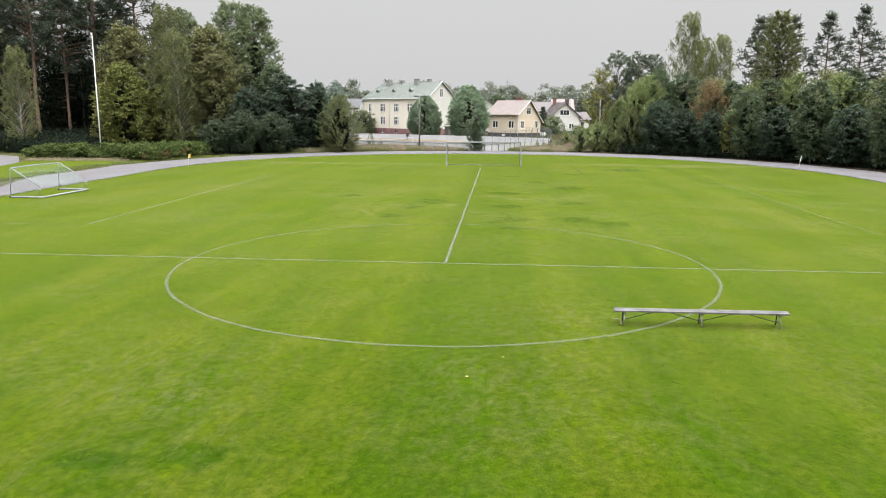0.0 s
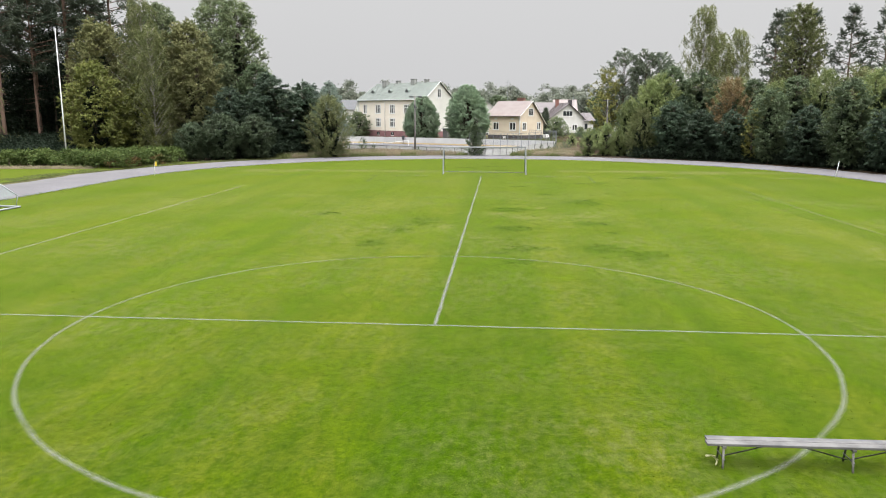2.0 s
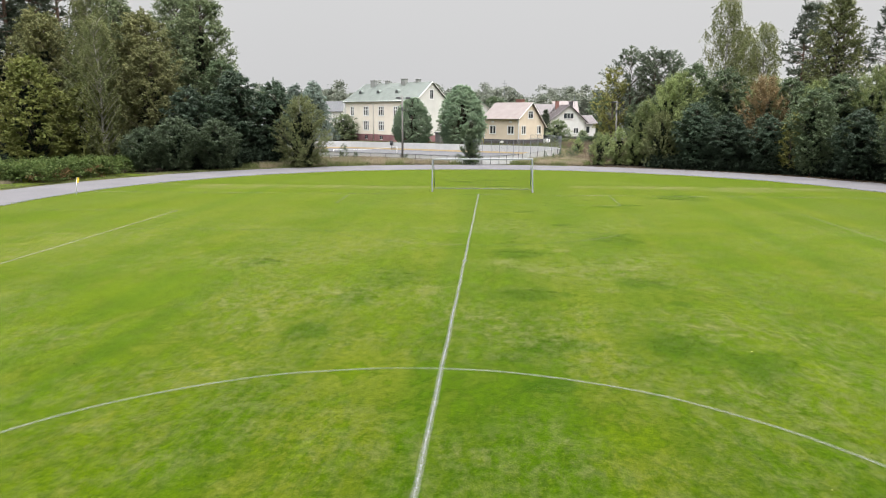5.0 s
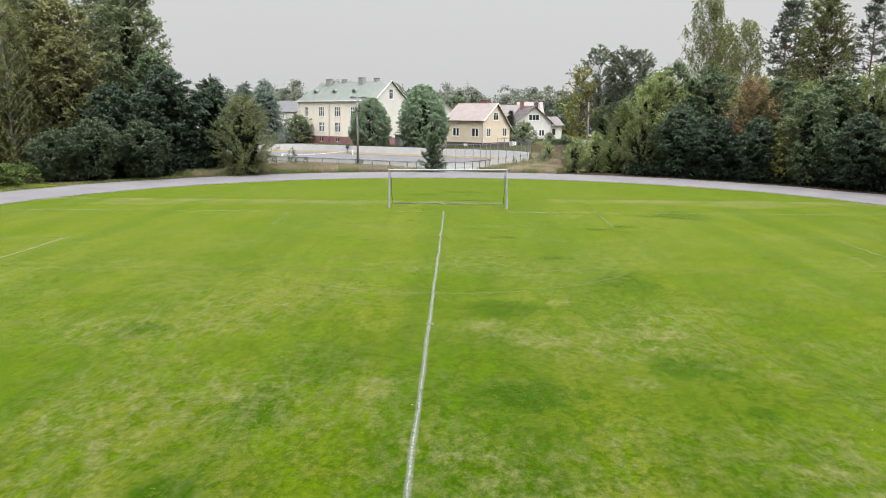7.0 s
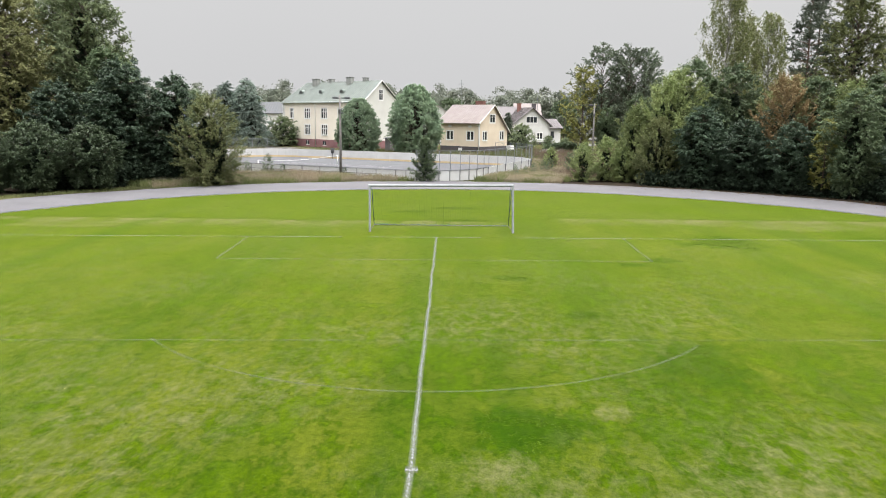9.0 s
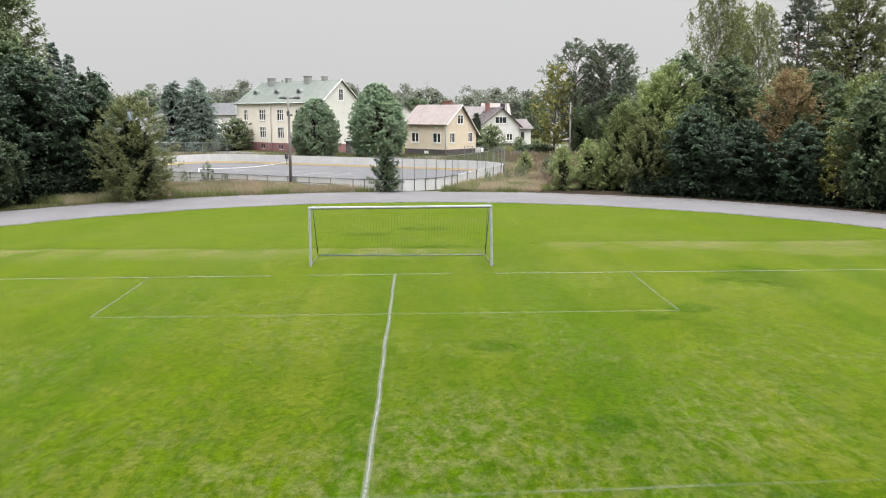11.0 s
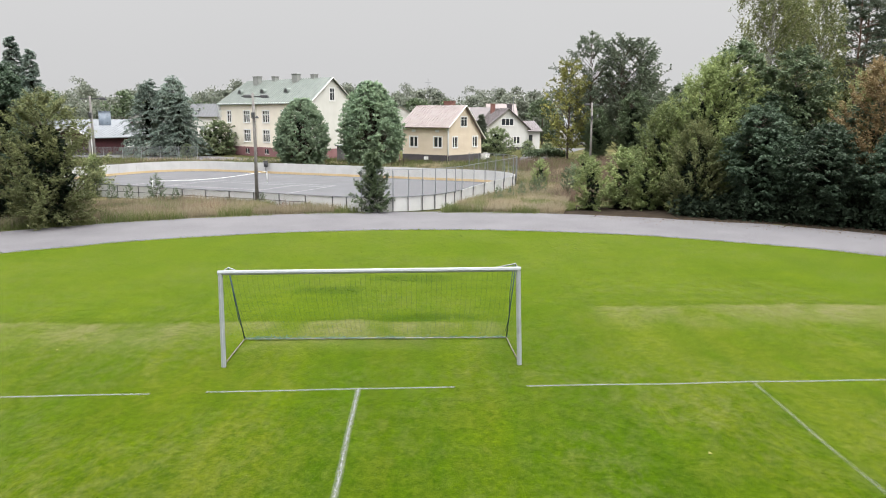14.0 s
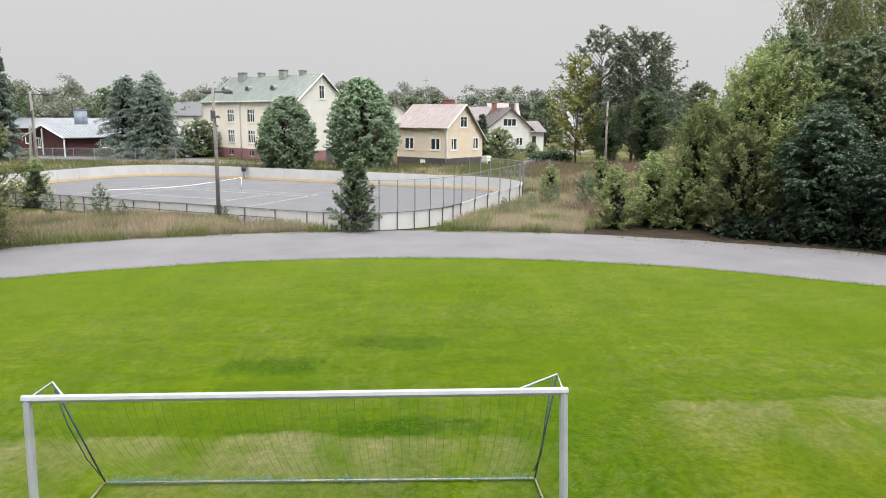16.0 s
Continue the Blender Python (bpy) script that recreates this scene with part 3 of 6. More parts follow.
# ---- trees and shrubs ----
def leaf_mesh(name, pts, ax, size, rng, slim=0.45):
    """One small pointed leaf at each point, lying along ax with its face mostly upward."""
    n = len(pts)
    ax = ax / (np.linalg.norm(ax, axis=1)[:, None] + 1e-6)
    side = np.cross(ax, rng.normal(size=(n, 3)) * 0.5 + np.array([0, 0, 1.0]))
    side /= np.linalg.norm(side, axis=1)[:, None] + 1e-6
    s = (size * rng.uniform(0.6, 1.4, n))[:, None]
    v = np.stack([pts - ax * s * 0.45 + side * s * slim, pts - ax * s * 0.45 - side * s * slim, pts + ax * s * 0.65], 1)
    me = bpy.data.meshes.new(name)
    me.vertices.add(n * 3)
    me.vertices.foreach_set("co", v.astype(np.float32).ravel())
    me.loops.add(n * 3)
    me.loops.foreach_set("vertex_index", np.arange(n * 3, dtype=np.int32))
    me.polygons.add(n)
    me.polygons.foreach_set("loop_start", np.arange(0, n * 3, 3, dtype=np.int32))
    me.update(calc_edges=True)
    return me


def leaf_part(name, me, material, parent, label=""):
    me.materials.append(material)
    ob = new(name, me)
    ob.parent = parent
    if label:
        ob["label"] = label
    return ob


def radius_at(form, s):
    if form == "bush":
        return (1 - s ** 2.6) ** 0.6 * (0.62 + 0.38 * min(1, s * 2.1))
    if form == "overhang":
        return (1 - s ** 3.0) ** 0.6 * (0.42 + 0.58 * min(1, s * 1.7))
    if form == "birch":
        return math.sin(math.pi * (0.16 + 0.76 * s)) ** 0.8 * (1.12 - 0.42 * s)
    if form == "spread":
        return math.sin(math.pi * (0.12 + 0.86 * s ** 1.25)) ** 0.6
    if form == "cone":
        return (1 - s) ** 0.8 + 0.05
    if form == "round":
        return math.sin(math.pi * (0.2 + 0.775 * s)) ** 0.7
    if form == "taper":
        return (1 - s) ** 0.7 * (0.7 + 0.3 * min(1, s * 4)) + 0.04
    if form == "pine":
        return (0.45 + 0.55 * math.sin(math.pi * min(1, s * 1.3))) * (1 - s ** 3) + 0.08
    return math.sin(math.pi * (0.16 + 0.82 * s)) ** 0.55


def limbs_of(rng, h, w, clear, form, count, rise, arch, seed, lean=0.0, ragged=0.45, shell=0.45):
    """Start, bend and end of every branch of a tree, the ends lying near its outline."""
    p0, p1, p2 = [], [], []
    for i in range(count):
        s = min(0.995, max(0.0, (i + rng.random()) / count + (rng.normal() * 0.07 if form == "pine" else 0)))
        if form == "pine":
            s = min(0.995, 0.6 * s + 0.4 * round(s * 9) / 9)
        if form in ("bush", "overhang"):
            s = s ** 1.15
        th = i * 2.39996 + rng.normal() * 0.35
        lump = 1 + ragged * noise.noise((math.cos(th) * 1.5, math.sin(th) * 1.5 + seed * 3.1, s * 3.0))
        r = 0.5 * w * radius_at(form, s) * lump * (1 - shell + shell * math.sqrt(rng.random()))
        z = clear + s * (h - clear) * (1 + 0.07 * noise.noise((th * 1.3, seed * 1.7, 3.0)))
        off = lean * (z / h) ** 2 * h
        zb = min(max(0.12 * h * rng.random(), z - rise * r - 0.1), 0.95 * h)
        ob = lean * (zb / h) ** 2 * h
        tip = np.array([off + r * math.cos(th), r * math.sin(th), z])
        base = np.array([ob, 0.0, zb])
        p0.append(base)
        p2.append(tip)
        p1.append(base * 0.45 + tip * 0.55 + np.array([0, 0, arch * r]))
    return np.array(p0), np.array(p1), np.array(p2)


def sprays(rng, p0, p1, p2, twigs, leaves, reach, grow, droop, near=0.35):
    """Leaves along twigs that leave the branches: places and directions. grow: how far the twigs go forward, sideways, up and at random."""
    fwd, aside, up, loose = grow
    b = len(p0)
    u = near + (1 - near) * rng.random((b, twigs, 1)) ** 0.8
    p = p0[:, None] * (1 - u) ** 2 + 2 * p1[:, None] * u * (1 - u) + p2[:, None] * u ** 2
    d = 2 * (p1 - p0)[:, None] * (1 - u) + 2 * (p2 - p1)[:, None] * u
    d /= np.linalg.norm(d, axis=2)[..., None] + 1e-6
    side = np.cross(d, np.array([0, 0, 1.0]))
    side /= np.linalg.norm(side, axis=2)[..., None] + 1e-6
    sign = np.where(rng.random((b, twigs, 1)) < 0.5, -1.0, 1.0)
    way = d * fwd + side * sign * aside * rng.uniform(0.3, 1.2, (b, twigs, 1)) + rng.normal(size=(b, twigs, 3)) * loose
    way[..., 2] += up
    way /= np.linalg.norm(way, axis=2)[..., None] + 1e-6
    length = reach * rng.uniform(0.45, 1.25, (b, twigs, 1)) * (1.1 - 0.45 * u)
    t = rng.random((b, twigs, leaves)) ** 0.85
    q = p[:, :, None] + way[:, :, None] * (length * t)[..., None]
    q[..., 2] -= droop * length * t ** 2
    q += rng.normal(size=q.shape) * 0.06 * (0.5 + length[..., None] * 0.5)
    ax = way[:, :, None] * np.array([0.8, 0.8, 0.35]) + rng.normal(size=q.shape) * np.array([0.6, 0.6, 0.3])
    ax[..., 2] -= 2 * droop * t
    return q.reshape(-1, 3), ax.reshape(-1, 3)


def tree(name, label, category, form, h, w, clear, leaf, bark, seed, branches=110, twigs=12, leaves=28, size=0.13, slim=0.42, rise=0.4, arch=0.08, reach=1.2, grow=(0.7, 0.8, 0.05, 0.25), droop=0.25,
         trunk=0.13, group="", lean=0.0, core=900, ragged=0.45, near=0.35, shell=0.45):
    """A trunk with limbs and twigs; leaves in sprays along the twigs, and inner filler leaves coloured as shade."""
    rng = np.random.default_rng(seed)
    root = thing(name, label, category, group)
    top = h * (0.95 if form in ("birch", "cone", "pine") else 0.8)
    spine = [(lean * (top * k / 7 / h) ** 2 * h + 0.08 * w * noise.noise((k * 0.4, seed, 1)) * k / 7, 0.08 * w * noise.noise((k * 0.4, seed, 6)) * k / 7, top * k / 7 - 0.05) for k in range(8)]
    part("trunk", Geo().tube(spine, trunk, trunk * 0.18, 8), bark, root, smooth=True)
    p0, p1, p2 = limbs_of(rng, h, w, clear, form, branches, rise, arch, seed, lean, ragged, shell)
    order = np.argsort(-np.linalg.norm(p2 - p0, axis=1))
    twig_geo = Geo()
    for k, i in enumerate(order):
        bend = [tuple(p0[i] * (1 - u) ** 2 + 2 * p1[i] * u * (1 - u) + p2[i] * u * u) for u in (0, 0.35, 0.7, 1)]
        if k < 7:
            part("limb", Geo().tube(bend, trunk * 0.36, trunk * 0.06, 5, False), bark, root, smooth=True)
        else:
            twig_geo.tube(bend, trunk * 0.2, trunk * 0.05, 4, False)
    tagged(part("twig_mass", twig_geo, bark, root), kind="stuff")
    pts, ax = sprays(rng, p0, p1, p2, twigs, leaves, reach, grow, droop, near)
    # filler inside the crown, its leaves coloured as shade to darken the gaps
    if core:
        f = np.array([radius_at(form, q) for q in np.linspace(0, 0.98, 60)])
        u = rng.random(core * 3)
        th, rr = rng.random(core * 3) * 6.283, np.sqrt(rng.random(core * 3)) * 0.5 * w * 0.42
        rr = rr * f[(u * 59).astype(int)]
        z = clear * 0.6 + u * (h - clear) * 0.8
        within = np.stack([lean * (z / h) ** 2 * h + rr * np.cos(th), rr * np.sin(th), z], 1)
        tagged(leaf_part("inner_leaves", leaf_mesh("inner_leaves", within, rng.normal(size=within.shape), 0.12 + 0.022 * w, rng, 0.5), L_SHADE, root), kind="stuff")
    pts[:, 2] = np.maximum(pts[:, 2], 0.06)
    leaf_part("crown", leaf_mesh("crown", pts, ax, size, rng, slim), leaf, root)
    return root


FLAT, UPRIGHT, FULL, WEEP, PADS = (0.7, 0.8, 0.03, 0.22), (0.8, 0.4, 0.5, 0.4), (0.7, 0.5, 0.15, 0.55), (0.2, 0.25, -0.8, 0.3), (0.5, 0.7, 0.25, 0.55)


def pine(name, label, h, w, seed, bare=0.45, branches=58):
    root = tree(name, label, "pine tree", "pine", h, w, h * bare, L_PINE, PINEBARK, seed, branches, 13, 26, 0.24, 0.18, 0.12, 0.12, 1.35, PADS, -0.05, 0.22, "tall pines", 0.0, 0, 0.8, 0.4)
    rng = np.random.default_rng(seed + 1)
    g = Geo()
    for i in range(9):
        z, th = h * rng.uniform(0.2, bare), rng.random() * 6.28
        g.tube([(0, 0, z), (1.3 * math.cos(th), 1.3 * math.sin(th), z - 0.2)], 0.035, 0.01, 5, False)
    tagged(part("dead_twigs", g, PINEBARK, root), kind="stuff")
    return root


def spruce(name, label, h, w, seed, leaf, group="", branches=130, size=0.2):
    return tree(name, label, "spruce tree", "cone", h, w, 0.25, leaf, BARK, seed, branches, 14, 22, size, 0.2, -0.12, 0.05, 0.13 * w + 0.1, (0.75, 0.8, 0.0, 0.18), 0.3, 0.16, group, 0.0, 300, 0.4, 0.15)


def put(ob, x, y, s=1.0, turn=0.0, tall=1.0, first=False):
    m = pose(x, y, bank_z(x, y) - 0.06, 0, 0, turn) @ Matrix.Diagonal((s, s, s * tall, 1))
    if first:
        ob.matrix_basis = m
        return ob
    return copy_thing(ob, m)


def plant(proto, spots):
    """The first spot takes the prototype itself, the others copies; a fourth number stretches the height."""
    for i, (x, y, s, *tall) in enumerate(spots):
        put(proto, x, y, s, R.uniform(0, 360), tall[0] if tall else R.uniform(0.96, 1.05), i == 0)


TH = "thicket beside the track"
alder = tree("alder", "dense dark blue-green alder with layered branches down to the ground", "tree", "overhang", 8.0, 6.6, 0.7, L_DARK, BARK, 12, 150, 12, 26, 0.13, rise=0.25, reach=1.0, grow=FLAT, group=TH)
plant(alder, [(22.5, 99.7, 0.86), (25.2, 97.2, 0.88), (28.1, 94.6, 0.84), (33.6, 87.8, 0.9), (37.9, 79.5, 0.92), (41.3, 70.1, 0.92), (42.3, 65.0, 0.95), (42.5, 59.0, 0.92), (42.5, 53.0, 0.95), (-27.0, 97.6, 1.38, 1.06), (-31.0, 94.8, 1.15), (-23.4, 99.6, 1.14, 1.16), (24.6, 103.4, 1.12), (28.6, 99.2, 1.06)])
green = tree("alder", "tall green alder with leafy sprays and lighter top", "tree", "overhang", 9.4, 6.4, 0.8, L_ALDER, BARK, 11, 150, 12, 26, 0.13, rise=0.45, reach=1.1, grow=(0.75, 0.6, 0.15, 0.35), group=TH)
plant(green, [(26.4, 103.8, 1.07), (23.6, 106.6, 1.04), (31.6, 98.4, 0.88), (34.8, 94.4, 0.92), (41.0, 87.4, 0.98), (45.6, 76.6, 1.08), (47.6, 68.0, 1.05), (48.4, 61.0, 1.0), (48.5, 54.0, 1.0), (31.0, 156.0, 0.9), (36.5, 153.0, 0.95), (42.0, 148.0, 0.95), (27.0, 160.0, 0.72), (31.2, 91.4, 0.74), (35.8, 83.6, 0.82), (39.7, 75.1, 0.82), (-29.8, 101.5, 1.05)])
lime = tree("willow", "light green bushy willow with upright feathery shoots beside the track", "tree", "bush", 9.0, 7.0, 0.15, L_LIME, BARK, 13, 150, 12, 26, 0.115, 0.30, 1.1, 0.05, 1.15, UPRIGHT, 0.0, 0.10, TH)
plant(lime, [(20.4, 103.8, 1.02), (18.2, 105.2, 0.74), (22.0, 104.8, 1.08), (37.0, 92.4, 1.02), (33.4, 96.2, 0.93), (47.0, 72.0, 1.1), (39.2, 86.0, 0.98)])
olive = tree("willow", "olive green bushy willow with thin upright twigs beside the track", "tree", "bush", 8.0, 7.0, 0.15, L_OLIVE, BARK, 14, 150, 12, 26, 0.11, 0.30, 1.0, 0.05, 1.1, UPRIGHT, 0.05, 0.10, TH)
plant(olive, [(-19.5, 97.0, 1.0, 0.88), (19.4, 102.0, 0.77, 1.06), (39.8, 90.6, 1.32, 1.06), (43.6, 82.0, 1.32, 1.06), (30.2, 100.4, 1.21, 1.06)])
small = tree("shrub", "small fresh green shrub at the edge of the track", "shrub", "bush", 3.2, 2.6, 0.08, L_LIME, BARK, 15, 70, 9, 14, 0.10, 0.32, 0.8, 0.05, 0.6, UPRIGHT, 0.05, 0.05, "shrubs by the track", core=160)
plant(small, [(13.0, 103.8, 1.05), (15.3, 104.6, 1.2), (16.8, 104.0, 1.0), (-24.3, 113.6, 0.9), (16.0, 119.0, 0.9), (19.5, 116.0, 1.0), (-33.5, 108.0, 1.2), (12.6, 122, 0.7)])
young = tree("young_tree", "slim young green tree growing against the rink boards", "tree", "taper", 4.2, 3.9, 0.1, L_ALDER, BARK, 19, 110, 10, 20, 0.10, 0.36, 0.7, 0.05, 0.55, (0.7, 0.5, 0.3, 0.4), 0.05, 0.06, "shrubs by the track", core=220)
plant(young, [(-1.65, 103.1, 0.9), (-24.0, 112.8, 0.62)])
sapling = tree("sapling", "thin leafy sapling among the tall weeds", "sapling", "bush", 2.3, 1.5, 0.1, L_ALDER, BARK, 20, 34, 6, 11, 0.085, 0.34, 1.0, 0.05, 0.5, UPRIGHT, 0.05, 0.025, "saplings by the rink", core=0)
plant(sapling, [(-17.2, 107.0, 0.9), (-15.6, 106.2, 0.6), (-19.5, 108.0, 0.62), (-21.0, 108.6, 0.7), (11.2, 113.0, 0.8), (9.2, 110.2, 0.6), (7.2, 108.0, 0.6), (8.3, 109.4, 0.5), (10.4, 111.8, 0.7), (13.4, 113.6, 1.0), (14.6, 117.0, 1.1), (-9.4, 105.2, 0.5)])
orange = tree("rowan", "rust orange rowan tree in autumn leaf", "tree", "oval", 9.6, 5.0, 3.4, L_ORANGE, BARK, 16, 130, 12, 18, 0.115, 0.34, 1.0, 0.05, 1.0, UPRIGHT, 0.05, 0.10, TH, core=120)
plant(orange, [(28.8, 98.0, 0.9, 1.08), (40.6, 91.2, 1.08), (45.5, 85.5, 1.02)])
yellow = tree("bird_cherry", "yellowing small tree among dark alders", "tree", "oval", 6.6, 2.6, 0.9, L_YELLOW, BARK, 17, 50, 8, 14, 0.13, 0.4, 0.4, 0.05, 0.7, FULL, 0.15, 0.07, TH, core=0)
plant(yellow, [(29.7, 92.7, 0.9), (-51.5, 95.0, 1.1)])
laurel = tree("shrub", "low rounded dark green shrub with dense foliage", "shrub", "overhang", 5.4, 6.4, 0.5, L_LAUREL, BARK, 18, 190, 11, 20, 0.12, 0.42, 0.5, 0.05, 0.8, FULL, 0.15, 0.08, "dense shrubs beside the track", ragged=0.2, shell=0.25)
plant(laurel, [(-27.0, 91.6, 0.9), (-30.2, 89.6, 1.0), (-33.2, 88.6, 0.86)])

TALL = "tall trees of the wood"
elm = tree("broadleaf_tree", "tall dense green broadleaf tree in the wood", "tree", "oval", 18.5, 9.0, 3.6, L_TREE, BARK, 21, 190, 14, 26, 0.165, rise=0.7, reach=1.5, grow=FULL, group=TALL, trunk=0.26)
plant(elm, [(-33.6, 105.5, 0.98, 1.08), (-44.0, 105.0, 0.98), (-40.0, 114.0, 1.05), (52.0, 80.0, 0.62), (57, 68, 0.7)])
maple = tree("broadleaf_tree", "tall olive and yellowish broadleaf tree in the wood", "tree", "oval", 16.5, 9.5, 3.4, L_MAPLE, BARK, 22, 190, 14, 26, 0.165, rise=0.8, reach=1.5, grow=FULL, group=TALL, trunk=0.24)
plant(maple, [(-38.6, 101.0, 1.0), (-50.5, 101.0, 0.98), (49.0, 137.0, 0.8), (-36.0, 97.2, 0.76), (-50, 113, 1.1), (-76, 110, 1.1)])
slender = tree("broadleaf_tree", "slender olive and yellowish tree rising above the thicket", "tree", "oval", 20.0, 7.2, 4.0, L_BIRCH, BARK, 27, 170, 14, 26, 0.14, rise=0.9, reach=1.2, grow=FULL, group=TALL, trunk=0.22, ragged=0.35, core=200)
plant(slender, [(41.6, 112.0, 1.0, 0.98)])
golden = tree("maple", "yellow-green maple behind the hedge", "tree", "oval", 10.5, 7.6, 1.2, L_GOLD, BARK, 23, 120, 12, 20, 0.19, rise=0.7, reach=1.3, grow=(0.7, 0.7, 0.05, 0.4), group="maples behind the hedge", trunk=0.16)
plant(golden, [(-46.8, 92.6, 1.0), (-42.6, 95.6, 0.78)])
birch = tree("birch", "tall birch with white trunk and hanging twigs", "birch tree", "birch", 19.0, 7.8, 2.6, L_BIRCH, BIRCHBARK, 24, 130, 13, 26, 0.14, 0.36, 1.1, 0.15, 1.9, WEEP, 0.1, 0.19, "birches", core=0, ragged=0.7, near=0.3)
plant(birch, [(-43.4, 98.6, 1.0), (29.4, 114.0, 0.92, 1.14), (35.0, 117.0, 0.82, 1.1), (32.0, 115.5, 0.8, 1.08), (-58.2, 88.5, 0.66), (70, 110, 1.0), (-40.6, 95.0, 0.78)])
aspen = tree("aspen", "tall airy dark aspen with bare limbs showing", "tree", "spread", 19.5, 10.5, 3.0, L_ASPEN, BARK, 25, 150, 12, 20, 0.19, rise=0.9, reach=1.5, grow=FULL, group=TALL, trunk=0.24, core=0, ragged=0.7, near=0.5)
plant(aspen, [(27.0, 165.0, 0.95), (31.5, 164.0, 1.0), (34.5, 166.0, 1.0), (38, 172, 0.75), (47, 165, 0.6), (53, 160, 0.6)])
gilded = tree("aspen", "yellowing airy aspen at the end of the tree group", "tree", "oval", 13.5, 6.4, 2.0, L_YELLOW, BARK, 26, 90, 10, 18, 0.19, rise=0.9, reach=1.3, grow=FULL, group=TALL, trunk=0.18, core=0, ragged=0.6, near=0.4)
plant(gilded, [(23.4, 163.0, 1.0)])
fir = pine("pine", "tall pine with reddish bare trunk and dark crown", 22.0, 7.5, 31)
plant(fir, [(-61.5, 97.0, 1.28), (-57.5, 105.5, 1.28), (-66.5, 101.0, 1.28), (-71.5, 99.0, 1.28), (-53.0, 109.0, 1.1), (-75.0, 103.0, 1.1), (42.6, 124.0, 0.70), (45.4, 127.5, 0.73), (48.6, 126.0, 0.76), (52.5, 122.0, 0.75), (58.5, 124.0, 0.75), (62.0, 120.0, 0.73), (66.0, 114.0, 1.0), (69.0, 104.0, 0.9), (-61, 112, 1.1), (-81, 104, 1.1), (64, 80, 0.9), (-70, 114, 1.1), (-64.0, 99.5, 0.86), (-59.5, 101.0, 0.82), (-68.5, 96.0, 0.86), (-54.8, 106.5, 0.84), (-73.5, 95.5, 0.88), (-62.5, 106.0, 0.9)])
dark_spruce = spruce("spruce", "dark green spruce with dense low branches", 8.5, 4.6, 41, L_PINE, "spruces in the thicket")
plant(dark_spruce, [(36.6, 86.4, 0.86), (42.4, 73.5, 1.0), (45.5, 76.0, 1.05), (44.0, 68.0, 0.9), (-42.5, 99.0, 1.3), (11.8, 178.0, 0.92), (-64.0, 170.0, 1.5)])
tall_spruce = spruce("tall_spruce", "tall narrow grey-green spruce beyond the rink corner", 15.0, 5.4, 47, L_CONIFER, "spruces by the red house", 150, 0.26)
plant(tall_spruce, [(-53.6, 162.5, 1.02), (-56.6, 163.5, 1.12)])
garden_fir = spruce("garden_conifer", "broad grey-green garden conifer by the red house", 12.6, 11.5, 42, L_CONIFER, "garden conifers", 120, 0.27)
plant(garden_fir, [(-37.0, 172.0, 0.98), (-41.2, 173.0, 0.98), (-35.6, 170.0, 0.74)])
linden = tree("garden_tree", "dense oval green tree in front of the cream house", "tree", "round", 8.4, 7.2, 0.2, L_ROUND, BARK, 43, 420, 13, 20, 0.15, rise=0.8, reach=0.7, grow=FULL, group="trees by the houses", ragged=0.1, shell=0.2, near=0.6, core=250)
plant(linden, [(-13.7, 150.0, 1.0)])
linden2 = tree("garden_tree", "large dense dark green round tree between the houses", "tree", "round", 10.4, 8.8, 0.3, L_ROUND, BARK, 44, 480, 13, 22, 0.16, rise=0.7, reach=0.8, grow=FULL, group="trees by the houses", ragged=0.1, shell=0.2, near=0.6, core=250)
plant(linden2, [(-4.9, 152.0, 1.0)])
garden = tree("garden_shrub", "leafy green garden shrub", "shrub", "bush", 4.8, 7.0, 0.1, L_TREE, BARK, 45, 90, 10, 14, 0.19, 0.4, 0.7, 0.05, 1.0, FULL, 0.1, 0.08, "garden shrubs", core=200)
plant(garden, [(14.3, 176.0, 0.95), (-31.5, 176.0, 1.25), (-28.0, 186.0, 1.2), (-34, 168, 0.45), (20, 180, 0.5), (23, 178, 0.45)])


def far_wood(name, label, spots, leaf, seed, size=0.62, per=34):
    """Distant tree tops, too many to count."""
    rng = np.random.default_rng(seed)
    pts, g = [], Geo()
    for x, y, h, w in spots:
        n = 40
        for k in range(n):
            s = rng.random()
            th = rng.random() * 6.283
            rr = 0.5 * w * math.sin(math.pi * (0.15 + 0.83 * s)) ** 0.6 * math.sqrt(rng.random())
            c = np.array([x + rr * math.cos(th), y + rr * math.sin(th), h * (0.12 + 0.86 * s)])
            pts.append(c + np.clip(rng.normal(size=(per, 3)), -1.9, 1.9) * np.array([0.7, 0.7, 0.45]) * w * 0.13)
        g.tube([(x, y, -0.1), (x, y, h * 0.8)], 0.2, 0.05, 5)
    pts = np.concatenate(pts)
    pts[:, 2] = np.maximum(pts[:, 2], 0.1)
    root = thing(name, label, "wood", "", None, "stuff")
    tagged(part("trunks", g, BARK, root), kind="stuff")
    tagged(leaf_part("crowns", leaf_mesh("crowns", pts, rng.normal(size=pts.shape), size, rng), leaf, root), kind="stuff")


